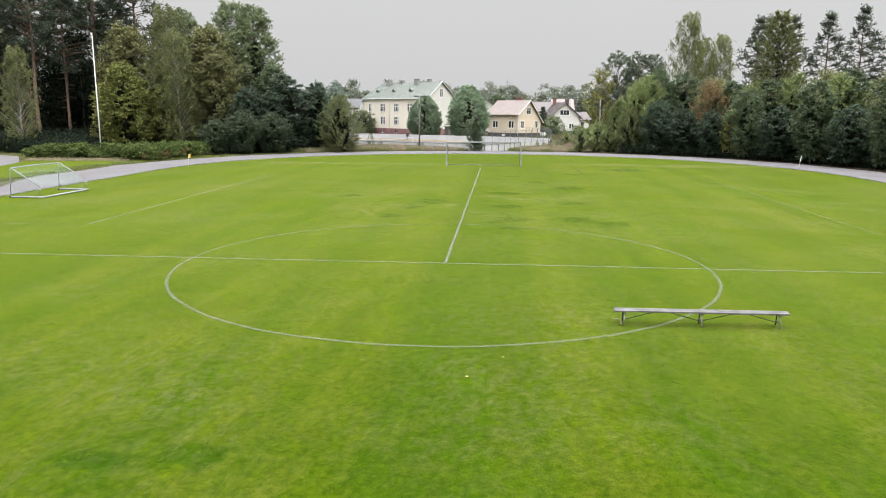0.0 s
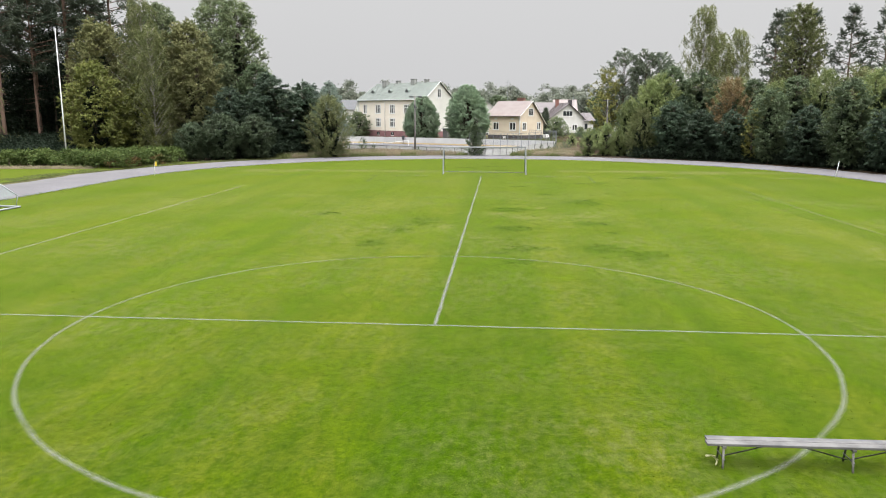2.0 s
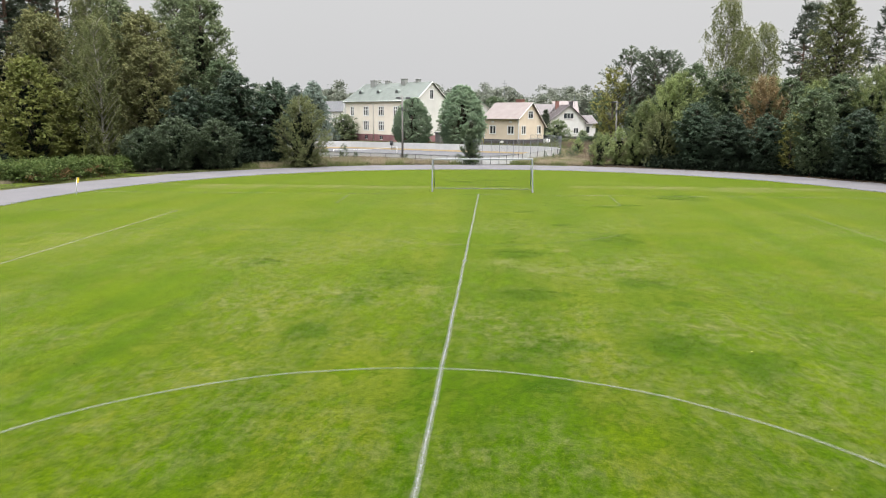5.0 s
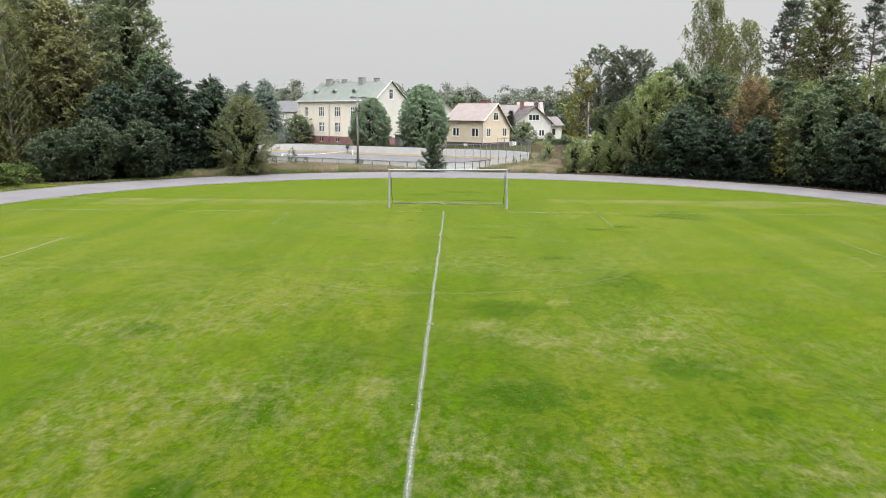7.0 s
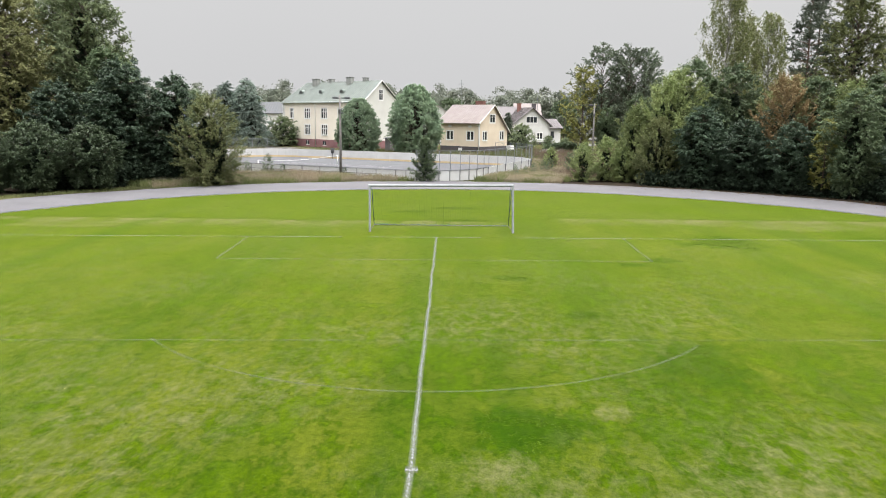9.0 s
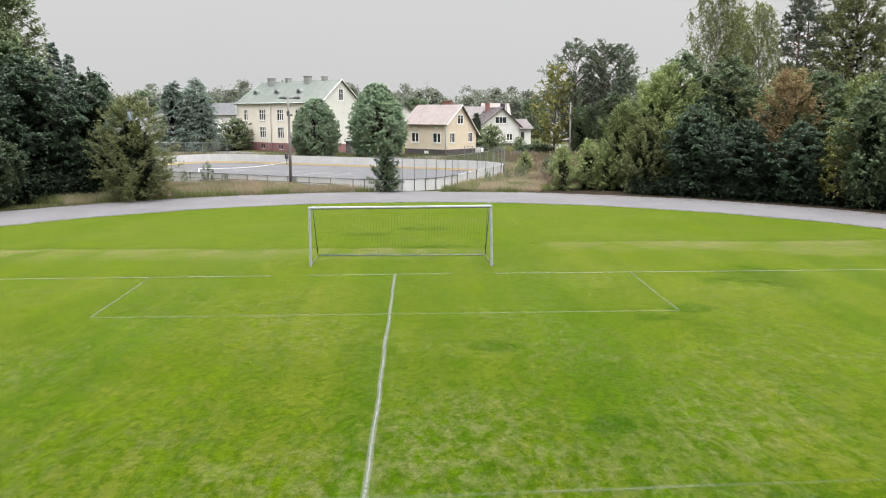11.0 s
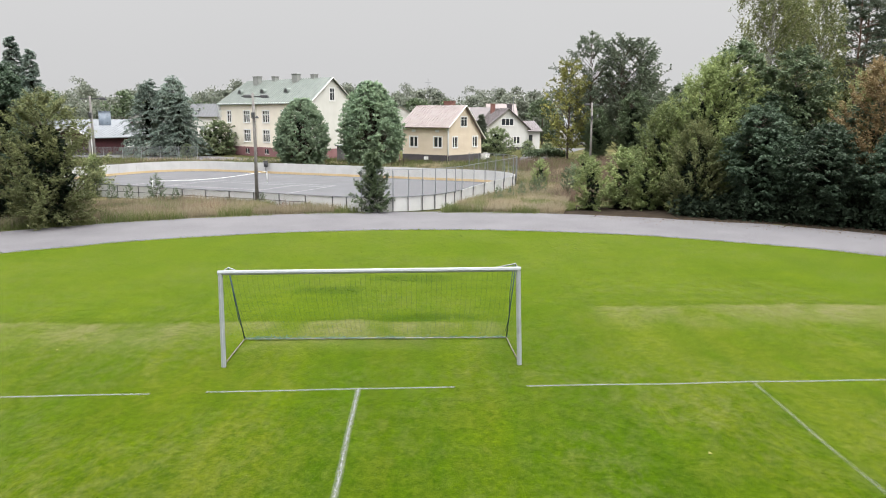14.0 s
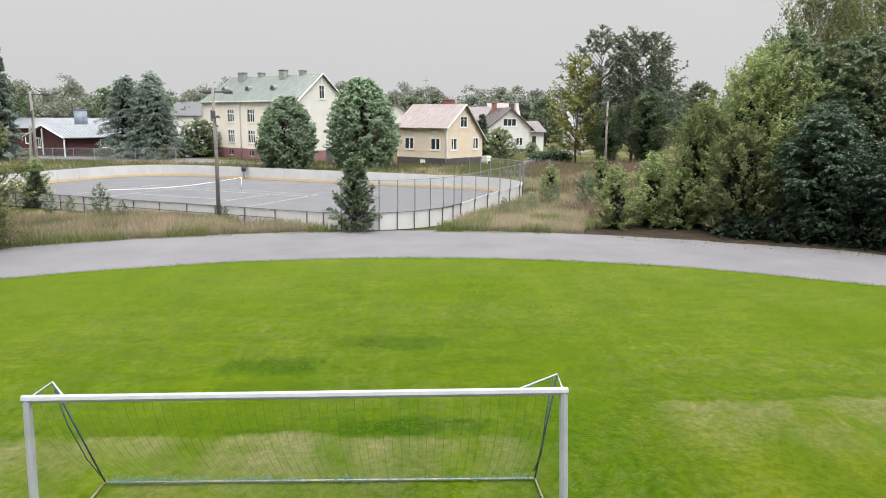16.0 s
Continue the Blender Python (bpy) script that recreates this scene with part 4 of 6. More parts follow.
rw = random.Random(5)
far_wood("far_wood", "distant mixed wood beyond the houses, haze in its colour", [(x + rw.uniform(-3, 3), 262 + rw.uniform(-12, 40) + abs(x) * 0.1, rw.uniform(9, 15), rw.uniform(6, 10)) for x in range(-150, 120, 2)], L_HAZE, 51)
far_wood("far_wood", "distant olive green wood beyond the houses, haze in its colour", [(x + rw.uniform(-4, 4), 330 + rw.uniform(-20, 50), rw.uniform(13, 20), rw.uniform(8, 12)) for x in range(-220, 200, 4)], L_HAZE, 52)
# two backing woods whose leaves are coloured as deep shade
far_wood("far_wood", "wood in shade-dark leaves closing the side of the track", [(rw.uniform(52, 84), y, rw.uniform(7, 12), rw.uniform(7, 10)) for y in range(40, 132, 3)], L_SHADE, 53, 0.34, 60)
far_wood("far_wood", "wood in shade-dark leaves behind the tall trees", [(rw.uniform(-90, -41), rw.uniform(107, 128), rw.uniform(9, 17), rw.uniform(7, 10)) for k in range(44)], L_SHADE, 54, 0.34, 60)
far_wood("far_wood", "trees of the gardens behind the houses", [(x, y, h, w) for x, y, h, w in ((-62, 215, 11, 9), (-55, 225, 10, 9), (-45, 215, 9, 8), (-72, 200, 12, 9), (-78, 205, 14, 9), (40, 215, 9, 8), (46, 205, 8, 8), (52, 195, 9, 9), (58, 185, 9, 9), (64, 175, 10, 9), (30, 225, 10, 8), (-24, 215, 8, 7), (70, 160, 11, 9), (72, 145, 12, 10), (1, 225, 11, 7), (8, 235, 10, 8))], L_ALDER, 55)


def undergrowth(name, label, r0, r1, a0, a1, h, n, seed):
    """Added tangle of leaves coloured as shade that fills the space beneath the thicket."""
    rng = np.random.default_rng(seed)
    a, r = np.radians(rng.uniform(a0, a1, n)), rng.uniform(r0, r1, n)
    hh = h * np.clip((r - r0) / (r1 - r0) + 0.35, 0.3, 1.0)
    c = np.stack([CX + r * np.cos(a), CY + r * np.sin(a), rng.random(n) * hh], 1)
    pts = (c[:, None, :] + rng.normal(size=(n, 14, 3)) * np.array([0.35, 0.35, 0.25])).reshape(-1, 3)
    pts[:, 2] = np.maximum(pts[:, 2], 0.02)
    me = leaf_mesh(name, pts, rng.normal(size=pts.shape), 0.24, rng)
    me.materials.append(L_SHADE)
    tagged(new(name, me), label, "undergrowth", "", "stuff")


# added to darken the gaps under the trees; shade is in the leaf colour
undergrowth("undergrowth", "added tangle of shade-dark leaves beneath the thicket", 39.6, 48, -25, 66, 2.4, 9000, 65)
undergrowth("undergrowth", "added tangle of shade-dark leaves beneath the wood", 41.0, 52, 126, 141, 4.0, 3600, 66)


undergrowth("undergrowth", "added tangle of shade-dark leaves between the pine trunks", 56, 74, 138, 160, 2.4, 3600, 67)


def low_hedge(name, label, outline, lumps, leaf, seed, size=0.15):
    """Spreading shrubs that have grown into one another inside an outline: many domes of leaves."""
    rng = np.random.default_rng(seed)
    xs, ys = [p[0] for p in outline], [p[1] for p in outline]
    root, pts, ax, g = thing(name, label, "hedge"), [], [], Geo()
    while lumps:
        x, y = rng.uniform(min(xs), max(xs)), rng.uniform(min(ys), max(ys))
        inside = False
        for (ax0, ay0), (bx0, by0) in zip(outline, outline[1:] + outline[:1]):
            if (ay0 > y) != (by0 > y) and x < ax0 + (y - ay0) / (by0 - ay0) * (bx0 - ax0):
                inside = not inside
        if not inside:
            continue
        lumps -= 1
        r, h = rng.uniform(0.6, 1.15), rng.uniform(0.75, 1.45)
        for k in range(16):
            th, up = rng.random() * 6.283, rng.random() ** 0.7
            flat = math.sqrt(max(0.0, 1 - up * up))
            tip = np.array([x + r * flat * math.cos(th), y + r * flat * math.sin(th), 0.15 + h * up])
            out = np.array([flat * math.cos(th), flat * math.sin(th), 0.55 * up])
            n = 30
            t = rng.uniform(-0.35, 0.28, (n, 1))
            pts.append(tip + out * t + rng.normal(size=(n, 3)) * np.array([0.13, 0.13, 0.07]))
            ax.append(out + rng.normal(size=(n, 3)) * 0.55)
        g.tube([(x, y, -0.1), (x + rng.uniform(-0.2, 0.2), y + rng.uniform(-0.2, 0.2), h * 0.8)], 0.03, 0.01, 5, False)
    pts, ax = np.concatenate(pts), np.concatenate(ax)
    pts[:, 2] = np.maximum(pts[:, 2], 0.05)
    tagged(part("stems", g, BARK, root), kind="stuff")
    leaf_part("foliage", leaf_mesh("foliage", pts, ax, size, rng), leaf, root)


def hedge(name, label, a, b, depth, h, leaf, seed, n=9000, size=0.22):
    rng = np.random.default_rng(seed)
    a, b = np.array(a), np.array(b)
    d = b - a
    length = np.linalg.norm(d)
    d = d / length
    s = np.array([-d[1], d[0]])
    k = n // 30
    u, w, z = rng.random(k), rng.uniform(-0.5, 0.5, k), rng.random(k) ** 0.6
    hh = np.array([h * (0.85 + 0.35 * noise.noise((q * length * 0.35, seed, 2.0))) for q in u])
    c = np.stack([a[0] + d[0] * u * length + s[0] * w * depth, a[1] + d[1] * u * length + s[1] * w * depth, z * hh], 1)
    pts = (c[:, None, :] + rng.normal(size=(k, 30, 3)) * np.array([0.30, 0.30, 0.10]) * rng.uniform(0.6, 1.3, (k, 1, 1))).reshape(-1, 3)
    pts[:, 2] = np.maximum(pts[:, 2], 0.05)
    root = thing(name, label, "hedge")
    g = Geo()
    for i in range(int(length / 0.9)):
        p = a + d * (i + 0.5) * 0.9
        g.tube([(p[0], p[1], -0.1), (p[0] + rng.uniform(-0.3, 0.3), p[1] + rng.uniform(-0.3, 0.3), h * 0.8)], 0.03, 0.01, 5, False)
    tagged(part("stems", g, BARK, root), kind="stuff")
    leaf_part("foliage", leaf_mesh("foliage", pts, rng.normal(size=pts.shape), size, rng), leaf, root)
    return root


low_hedge("hedge", "low spreading green hedge with lumpy tops beside the track", [(-49.0, 75.0), (-43.0, 76.6), (-38.0, 75.6), (-36.0, 73.6), (-34.2, 78.6), (-32.8, 85.2), (-35.0, 88.0), (-41.0, 83.0), (-49.0, 79.5)], 150, L_HEDGE, 61)
hedge("rose_hedge", "sparse rusty red leaves in the low hedge", (-36.2, 75.0), (-33.6, 81.5), 1.2, 1.0, L_RUST, 63, 900, 0.13)
hedge("hedge", "clipped dark green garden hedge by the white house", (17.5, 165.5), (24.0, 168.0), 1.4, 1.5, L_ALDER, 62, 4000)


# ---- the football goal on the pitch ----
def football_goal():
    x0, x1, y, h = -3.44, 3.82, 72.67, 2.44
    yb, yt = 74.72, 73.3
    root = thing("football_goal", "full-size white aluminium football goal with a thin dark net", "football goal", "", pose(0, 0, 0))
    r = 0.06
    for x in (x0, x1):
        part("post", Geo().tube([(x + (0.07 if x > 0 else 0), y - 0.11, -0.02), (x, y, h - (0.09 if x < 0 else 0.02))], r, r, 8), ALU, root, "white angular goal post")
        part("side_bar", Geo().tube([(x + (0.07 if x > 0 else 0), y - 0.11, 0.04), (x, yb, 0.04)], 0.017, 0.017, 8), BROWNPIPE, root, "thin worn brownish bar on the grass", True)
        inward, zb = (0.5, h - 0.09) if x < 0 else (-0.65, h - 0.01)
        part("net_bracket", Geo().tube([(x, y, zb - 0.01), (x + 0.03, yt, zb), (x + inward, y + 0.02, zb)], 0.018, 0.018, 6), ALU, root, "bent white net support at the corner", True)
        part("stay_cord", Geo().tube([(x + 0.03, yt, zb - 0.01), (x + 0.01, yt + 0.68, 1.25), (x, yb, 0.06)], 0.015, 0.015, 6), ROPE_BLUE, root, "taut blue-grey net cord", True)
        part("loose_cord", Geo().tube([(x + inward * 0.05, yt, zb), (x + inward * 0.12, yt + 0.25, 1.6), (x + inward * 0.02, yt + 0.85, 0.75), (x + inward * 0.1, yb - 0.25, 0.3)], 0.01, 0.01, 5), ROPE_BLUE, root, "slack dark cord", True)
    part("crossbar", Geo().tube([(x0 - r, y, h - 0.09), (x1 + r, y, h - 0.02)], r, r, 8), ALU, root, "white angular crossbar")
    part("back_bar", Geo().tube([(x0, yb, 0.04), (x1, yb, 0.04)], 0.017, 0.017, 8), DULLPIPE, root, "thin worn pale bar along the ground behind", True)
    g = Geo()

    def back(u, v):
        x = x0 + (x1 - x0) * u
        sag = 0.10 * math.sin(math.pi * v)
        return (x, y + 0.05 + (yb - y - 0.05) * (v ** 1.35) - sag, (h - 0.12) * (1 - v) + 0.05 + 0.02 * math.sin(u * 40))
    n, m = 58, 19
    w = 0.0014
    for i in range(n + 1):
        for j in range(m):
            p, q = back(i / n, j / m), back(i / n, (j + 1) / m)
            g.face((p[0] - w, p[1], p[2]), (p[0] + w, p[1], p[2]), (q[0] + w, q[1], q[2]), (q[0] - w, q[1], q[2]))
    for j in range(m + 1):
        for i in range(n):
            p, q = back(i / n, j / m), back((i + 1) / n, j / m)
            k = w * 0.35
            g.face((p[0], p[1], p[2] - k), (q[0], q[1], q[2] - k), (q[0], q[1], q[2] + k), (p[0], p[1], p[2] + k))
    w = 0.0009
    for x in (x0, x1):
        for i in range(1, 14):
            t = i / 14
            top = back(0, t)
            yy = top[1]
            g.face((x, yy - w, 0.05), (x, yy + w, 0.05), (x, yy + w, top[2]), (x, yy - w, top[2]))
        for j in range(1, 16):
            z = 0.05 + 2.3 * j / 16
            v = 1 - (z - 0.05) / (h - 0.12)
            yy = back(0, max(0, v))[1]
            g.face((x, y + 0.05, z - w), (x, yy, z - w), (x, yy, z + w), (x, y + 0.05, z + w))
    part("net", g, NET_GREEN, root, "thin dark green cord net")
    g, rng = Geo(), random.Random(6)
    for i in range(230):
        x = x0 + (x1 - x0) * (rng.random() ** 1.15)
        near = 1.3 if x < x0 + 1.6 else 1.0
        pts = [(x + 0.05 * k + rng.gauss(0, 0.02), yb + rng.gauss(0, 0.06) * near, 0.03 + abs(rng.gauss(0, 0.035)) * near) for k in range(4)]
        g.tube(pts, 0.004, 0.003, 4, False)
    part("net_hem", g, plain("blue_green_cord", (0.04, 0.095, 0.085), (0.07, 0.14, 0.12), 30, 0.8), root, "bunched net hem along the back bar")


football_goal()


def tipped_goal():
    """A smaller goal lying on its mouth beside the track."""
    root = thing("small_football_goal", "small white football goal tipped onto its mouth beside the track", "football goal", "", pose(-27.65, 44.68, 0, 0, 0, -2))
    hw, hh, r = 2.32, 2.05, 0.055
    part("crossbar", Geo().tube([(hh, -hw, r), (hh, hw, r)], r, r, 12), ALU, root, "thick white crossbar lying on the grass", True)
    for s in (-1, 1):
        part("post", Geo().tube([(0, s * hw, r), (hh, s * hw, r)], r, r, 12), ALU, root, "thick white post lying on the grass", True)
        part("foot", Geo().tube([(-0.03, s * hw - 0.06, 0.06), (-0.03, s * hw + 0.06, 0.06)], 0.07, 0.07, 10), STEEL_DARK, root, "dark end fitting", True)
        part("frame_bar", Geo().tube([(0, s * hw, 0.1), (0.06, s * hw, 1.7), (0.16, s * hw, 1.8)], 0.022, 0.022, 8), ALU, root, smooth=True)
        part("slanting_bar", Geo().tube([(0.16, s * hw, 1.8), (hh - 0.06, s * hw, 0.68)], 0.03, 0.03, 8), ALU, root, smooth=True)
        part("short_bar", Geo().tube([(hh - 0.06, s * hw, 0.68), (hh - 0.22, s * hw, 0.12)], 0.022, 0.022, 8), ALU, root, smooth=True)
    part("ground_bar", Geo().tube([(0.16, -hw, 1.8), (0.12, 0, 1.83), (0.16, hw, 1.8)], 0.032, 0.032, 8), ALU, root, smooth=True)
    g, w = Geo(), 0.004

    def p(u, v):
        x = 0.16 + (hh - 0.26) * v
        return (x, -hw + 2 * hw * u, 1.8 - 1.1 * v - 0.35 * math.sin(math.pi * u) * math.sin(math.pi * v))
    for i in range(44):
        for j in range(12):
            a, b, c = p(i / 43, j / 12), p(i / 43, (j + 1) / 12), p((i + 1) / 43, j / 12)
            g.face((a[0], a[1] - w, a[2]), (a[0], a[1] + w, a[2]), (b[0], b[1] + w, b[2]), (b[0], b[1] - w, b[2]))
            if i < 43:
                g.face((a[0] - w, a[1], a[2]), (a[0] + w, a[1], a[2]), (c[0] + w, c[1], c[2]), (c[0] - w, c[1], c[2]))
    for s in (-1, 1):
        for i in range(1, 16):
            x = 2.0 * i / 16
            top = 1.78 - 1.1 * max(0, x - 0.16) / 1.83
            g.face((x - w, s * hw, 0.1), (x + w, s * hw, 0.1), (x + w, s * hw, top), (x - w, s * hw, top))
    part("net", g, plain("pale_green_net", (0.16, 0.30, 0.24), (0.24, 0.40, 0.32), 20, 0.8), root, "faded green net")


tipped_goal()


def bench():
    root = thing("bench", "long weathered grey plank bench with thin braced legs on the grass", "bench", "", pose(7.02, 19.0, 0, 0, 0, 1.2))
    part("seat", Geo().box(-2.18, 2.18, -0.145, -0.003, 0.35, 0.39), GREYWOOD, root, "sun-bleached grey plank", bevel=0.006)
    part("seat", Geo().box(-2.14, 2.2, 0.004, 0.15, 0.35, 0.39), GREYWOOD, root, "sun-bleached grey plank", bevel=0.006)
    for x in (-1.92, 0.02, 1.95):
        for s in (-1, 1):
            part("leg", Geo().tube([(x, s * 0.10, 0.35), (x + 0.02 * s, s * 0.2, -0.02)], 0.018, 0.016, 8), STEEL_DARK if s > 0 else POLEWOOD, root, smooth=True)
        part("crosspiece", Geo().box(x - 0.03, x + 0.03, -0.15, 0.15, 0.31, 0.348), GREYWOOD, root, bevel=0.004)
        part("tie_bar", Geo().tube([(x, -0.18, 0.14), (x, 0.18, 0.14)], 0.012, 0.012, 6), STEEL_DARK, root, smooth=True)
    for a, b in ((-1.9, -1.1), (0.0, -0.85), (0.04, 0.9), (1.93, 1.1)):
        part("brace", Geo().tube([(a, 0.0, 0.12), (b, 0.0, 0.348)], 0.01, 0.01, 6), STEEL_DARK, root, "thin dark diagonal brace", True)


bench()
RAGCLOTH = plain("pale_yellow_cloth", (0.34, 0.33, 0.17), (0.46, 0.44, 0.26), 12, 0.9)
rag = thing("rag", "pale torn rag caught at a bench leg", "rag", "", pose(4.98, 18.95, 0.02, 0, 0, 20))
part("strip", Geo().tube([(-0.12, 0, 0.12), (0.0, 0.02, 0.10), (0.10, 0, 0.02)], 0.018, 0.010, 5), RAGCLOTH, rag)
part("tail", Geo().tube([(0.03, 0.0, 0.10), (0.06, -0.03, 0.0), (0.0, -0.08, -0.01)], 0.018, 0.010, 5), RAGCLOTH, rag)


def marker_stake(x, y, h, lean, material, label):
    root = thing("corner_stake", label, "stake", "stakes by the track", pose(x, y, 0, 0, lean, 0))
    part("rod", Geo().tube([(0, 0, -0.05), (0, 0, h)], 0.025, 0.022, 8), material, root, smooth=True)
    part("cap", Geo().tube([(0, 0, h - 0.01), (0, 0, h + 0.03)], 0.034, 0.026, 8), material, root, smooth=True)


marker_stake(30.6, 73.4, 1.35, 8, WHITE, "thin leaning white stake at the pitch corner")
YELLOWPLASTIC = plain("yellow_plastic", (0.75, 0.5, 0.03), (0.8, 0.58, 0.06), 8, 0.5)
flag_root = thing("corner_flag", "small yellow flag on a stake at the pitch edge", "flag", "", pose(-27.6, 67.4, 0, 0, 7, 0))
part("stick", Geo().tube([(0, 0, -0.05), (0, 0, 1.25)], 0.015, 0.015, 6), WHITE, flag_root, smooth=True)
part("cloth", Geo().box(0.0, 0.16, -0.006, 0.006, 0.9, 1.25), YELLOWPLASTIC, flag_root, "yellow cloth")

pole_root = thing("flagpole", "tall tapering white flagpole behind the hedge", "flagpole", "", pose(-45.5, 84.0, 0))
part("pole", Geo().tube([(0, 0, -0.06), (0, 0, 6), (0, 0, 13.8)], 0.085, 0.04, 12), WHITE, pole_root, smooth=True)
part("knob", Geo().tube([(0, 0, 13.8), (0, 0, 13.86), (0, 0, 13.98)], 0.09, 0.03, 10), WHITE, pole_root, smooth=True)
part("foot", Geo().box(-0.2, 0.2, -0.2, 0.2, -0.06, 0.35), STEEL_DARK, pole_root, bevel=0.01)


# ---- the rink ----
RU, RV = Vector((-0.906, 0.423, 0)), Vector((0.423, 0.906, 0))


def rink_at(u, v, z=0.0):
    p = RU * u + RV * v
    return (p.x, p.y, z)


U0, U1, V0, V1, RC = 41.2, 84.0, 91.9, 116.8, 6.5


def rink_outline(off=0.0, step=1.0):
    """Points round the boards, with rounded corners, off metres outside them."""
    pts = []
    r = RC + off
    corners = ((U0 + RC, V0 + RC, 180), (U1 - RC, V0 + RC, 270), (U1 - RC, V1 - RC, 0), (U0 + RC, V1 - RC, 90))
    for cu, cv, a0 in corners:
        for k in range(11):
            a = radians(a0 + 9 * k)
            pts.append((cu + r * math.cos(a), cv + r * math.sin(a)))
    full = []
    for (a, b), (c, d) in zip(pts, pts[1:] + pts[:1]):
        n = max(1, int(math.hypot(c - a, d - b) / step))
        full += [(a + (c - a) * i / n, b + (d - b) * i / n) for i in range(n)]
    return full


def board_h(v):
    """Height of the boards: lower along the front, full height at the back."""
    return 0.88 + 0.24 * min(1, max(0, (v - V0 - 2) / 9))


def rink():
    g = Geo()
    loop = rink_outline(0.0)
    g.v = [rink_at(u, v, -0.02) for u, v in loop]
    g.f = [tuple(range(len(loop)))]
    if (Vector(g.v[1]) - Vector(g.v[0])).cross(Vector(g.v[20]) - Vector(g.v[0])).z < 0:
        g.f = [tuple(reversed(range(len(loop))))]
    tagged(part("floor_rink", g, ASPHALT), "grey asphalt floor of the outdoor rink", "floor", "", "structure")
    root = thing("rink_boards", "white boards with ochre kick strip round an asphalt rink", "rink boards", "", None)
    seg = rink_outline(0.0, 2.0)
    n = len(seg)
    gap = 0
    for i in range(n):
        (a, b), (c, d) = seg[i], seg[(i + 1) % n]
        du, dv = c - a, d - b
        length = math.hypot(du, dv)
        if length < 0.05:
            continue
        nu, nv = -dv / length, du / length
        for name, mt, z0, z1, t0, t1 in (("board", BOARD, 0.0, None, -0.03, 0.03), ("kick_strip", KICK, 0.0, 0.2, 0.034, 0.05)):
            q = Geo()
            e = 0.004
            o = [(a + du * e + nu * t0, b + dv * e + nv * t0), (c - du * e + nu * t0, d - dv * e + nv * t0), (c - du * e + nu * t1, d - dv * e + nv * t1), (a + du * e + nu * t1, b + dv * e + nv * t1)]
            k = 0
            for z in (z0 - 0.04, z1):
                for u, v in o:
                    q.v.append(rink_at(u, v, board_h(v) if z is None else z))
            q.f = [(0, 1, 2, 3), (7, 6, 5, 4), (0, 4, 5, 1), (1, 5, 6, 2), (2, 6, 7, 3), (3, 7, 4, 0)]
            part(name, q, mt, root)
        post = Geo().tube([rink_at(a - nu * 0.09, b - nv * 0.09, -0.05), rink_at(a - nu * 0.09, b - nv * 0.09, board_h(b) + 0.03)], 0.03, 0.03, 6)
        part("post", post, STEEL_DARK, root)
    rail = Geo().tube([rink_at(u, v, board_h(v) + 0.04) for u, v in rink_outline(0.06, 2.0)[:int(n * 0.5)]], 0.03, 0.03, 6, True)
    part("top_rail", rail, STEEL_DARK, root, "dark steel rail", True)
    low = [rink_at(u, V0 - 0.12, 0.45) for u in np.linspace(U0 + RC + 2, U1 - RC - 2, 12)]
    part("mid_rail", Geo().tube(low, 0.022, 0.022, 6, True), STEEL_DARK, root, "thin dark steel rail", True)
    # court lines on the asphalt
    mid_u, mid_v = 65.5, 101.2
    ends, inner_v, outer_v = 8.6, 4.6, 6.0
    for k, (a, b) in enumerate((((mid_u - ends, mid_v - outer_v), (mid_u + ends, mid_v - outer_v)), ((mid_u - ends, mid_v + outer_v), (mid_u + ends, mid_v + outer_v)), ((mid_u - ends, mid_v - outer_v), (mid_u - ends, mid_v + outer_v)),
                                ((mid_u + ends, mid_v - outer_v), (mid_u + ends, mid_v + outer_v)), ((mid_u - ends, mid_v - inner_v), (mid_u + ends, mid_v - inner_v)), ((mid_u - 5, mid_v - inner_v), (mid_u - 5, mid_v + inner_v)),
                                ((mid_u + 5, mid_v - inner_v), (mid_u + 5, mid_v + inner_v)), ((mid_u - ends, mid_v + inner_v), (mid_u + ends, mid_v + inner_v)), ((mid_u - 5, mid_v), (mid_u + 5, mid_v)))):
        p, q = rink_at(*a), rink_at(*b)
        marking("court_line", line(p[:2], q[:2], 0.055, -0.014, 4, k), COURT, "white painted line on the asphalt court")
    net = thing("court_net", "low white-topped tennis net across the asphalt court", "tennis net")
    a, b = rink_at(mid_u + 0.8, mid_v - 6.4), rink_at(mid_u - 0.8, mid_v + 6.4)
    for p in (a, b):
        part("net_post", Geo().tube([(p[0], p[1], -0.04), (p[0], p[1], 1.05)], 0.045, 0.04, 8), WHITE, net, smooth=True)
    tape, mesh_g = Geo(), Geo()
    for i in range(24):
        t0, t1 = i / 24, (i + 1) / 24
        z0, z1 = 1.02 - 0.25 * math.sin(math.pi * t0), 1.02 - 0.25 * math.sin(math.pi * t1)
        p, q = Vector(a).lerp(Vector(b), t0), Vector(a).lerp(Vector(b), t1)
        tape.tube([(p.x, p.y, z0), (q.x, q.y, z1)], 0.019, 0.019, 5, False)
        mesh_g.tube([(p.x, p.y, 0.0), (p.x, p.y, z0)], 0.0015, 0.0015, 4, False)
    part("tape", tape, WHITE, net, "white tape")
    part("mesh", mesh_g, STEEL_DARK, net)


rink()


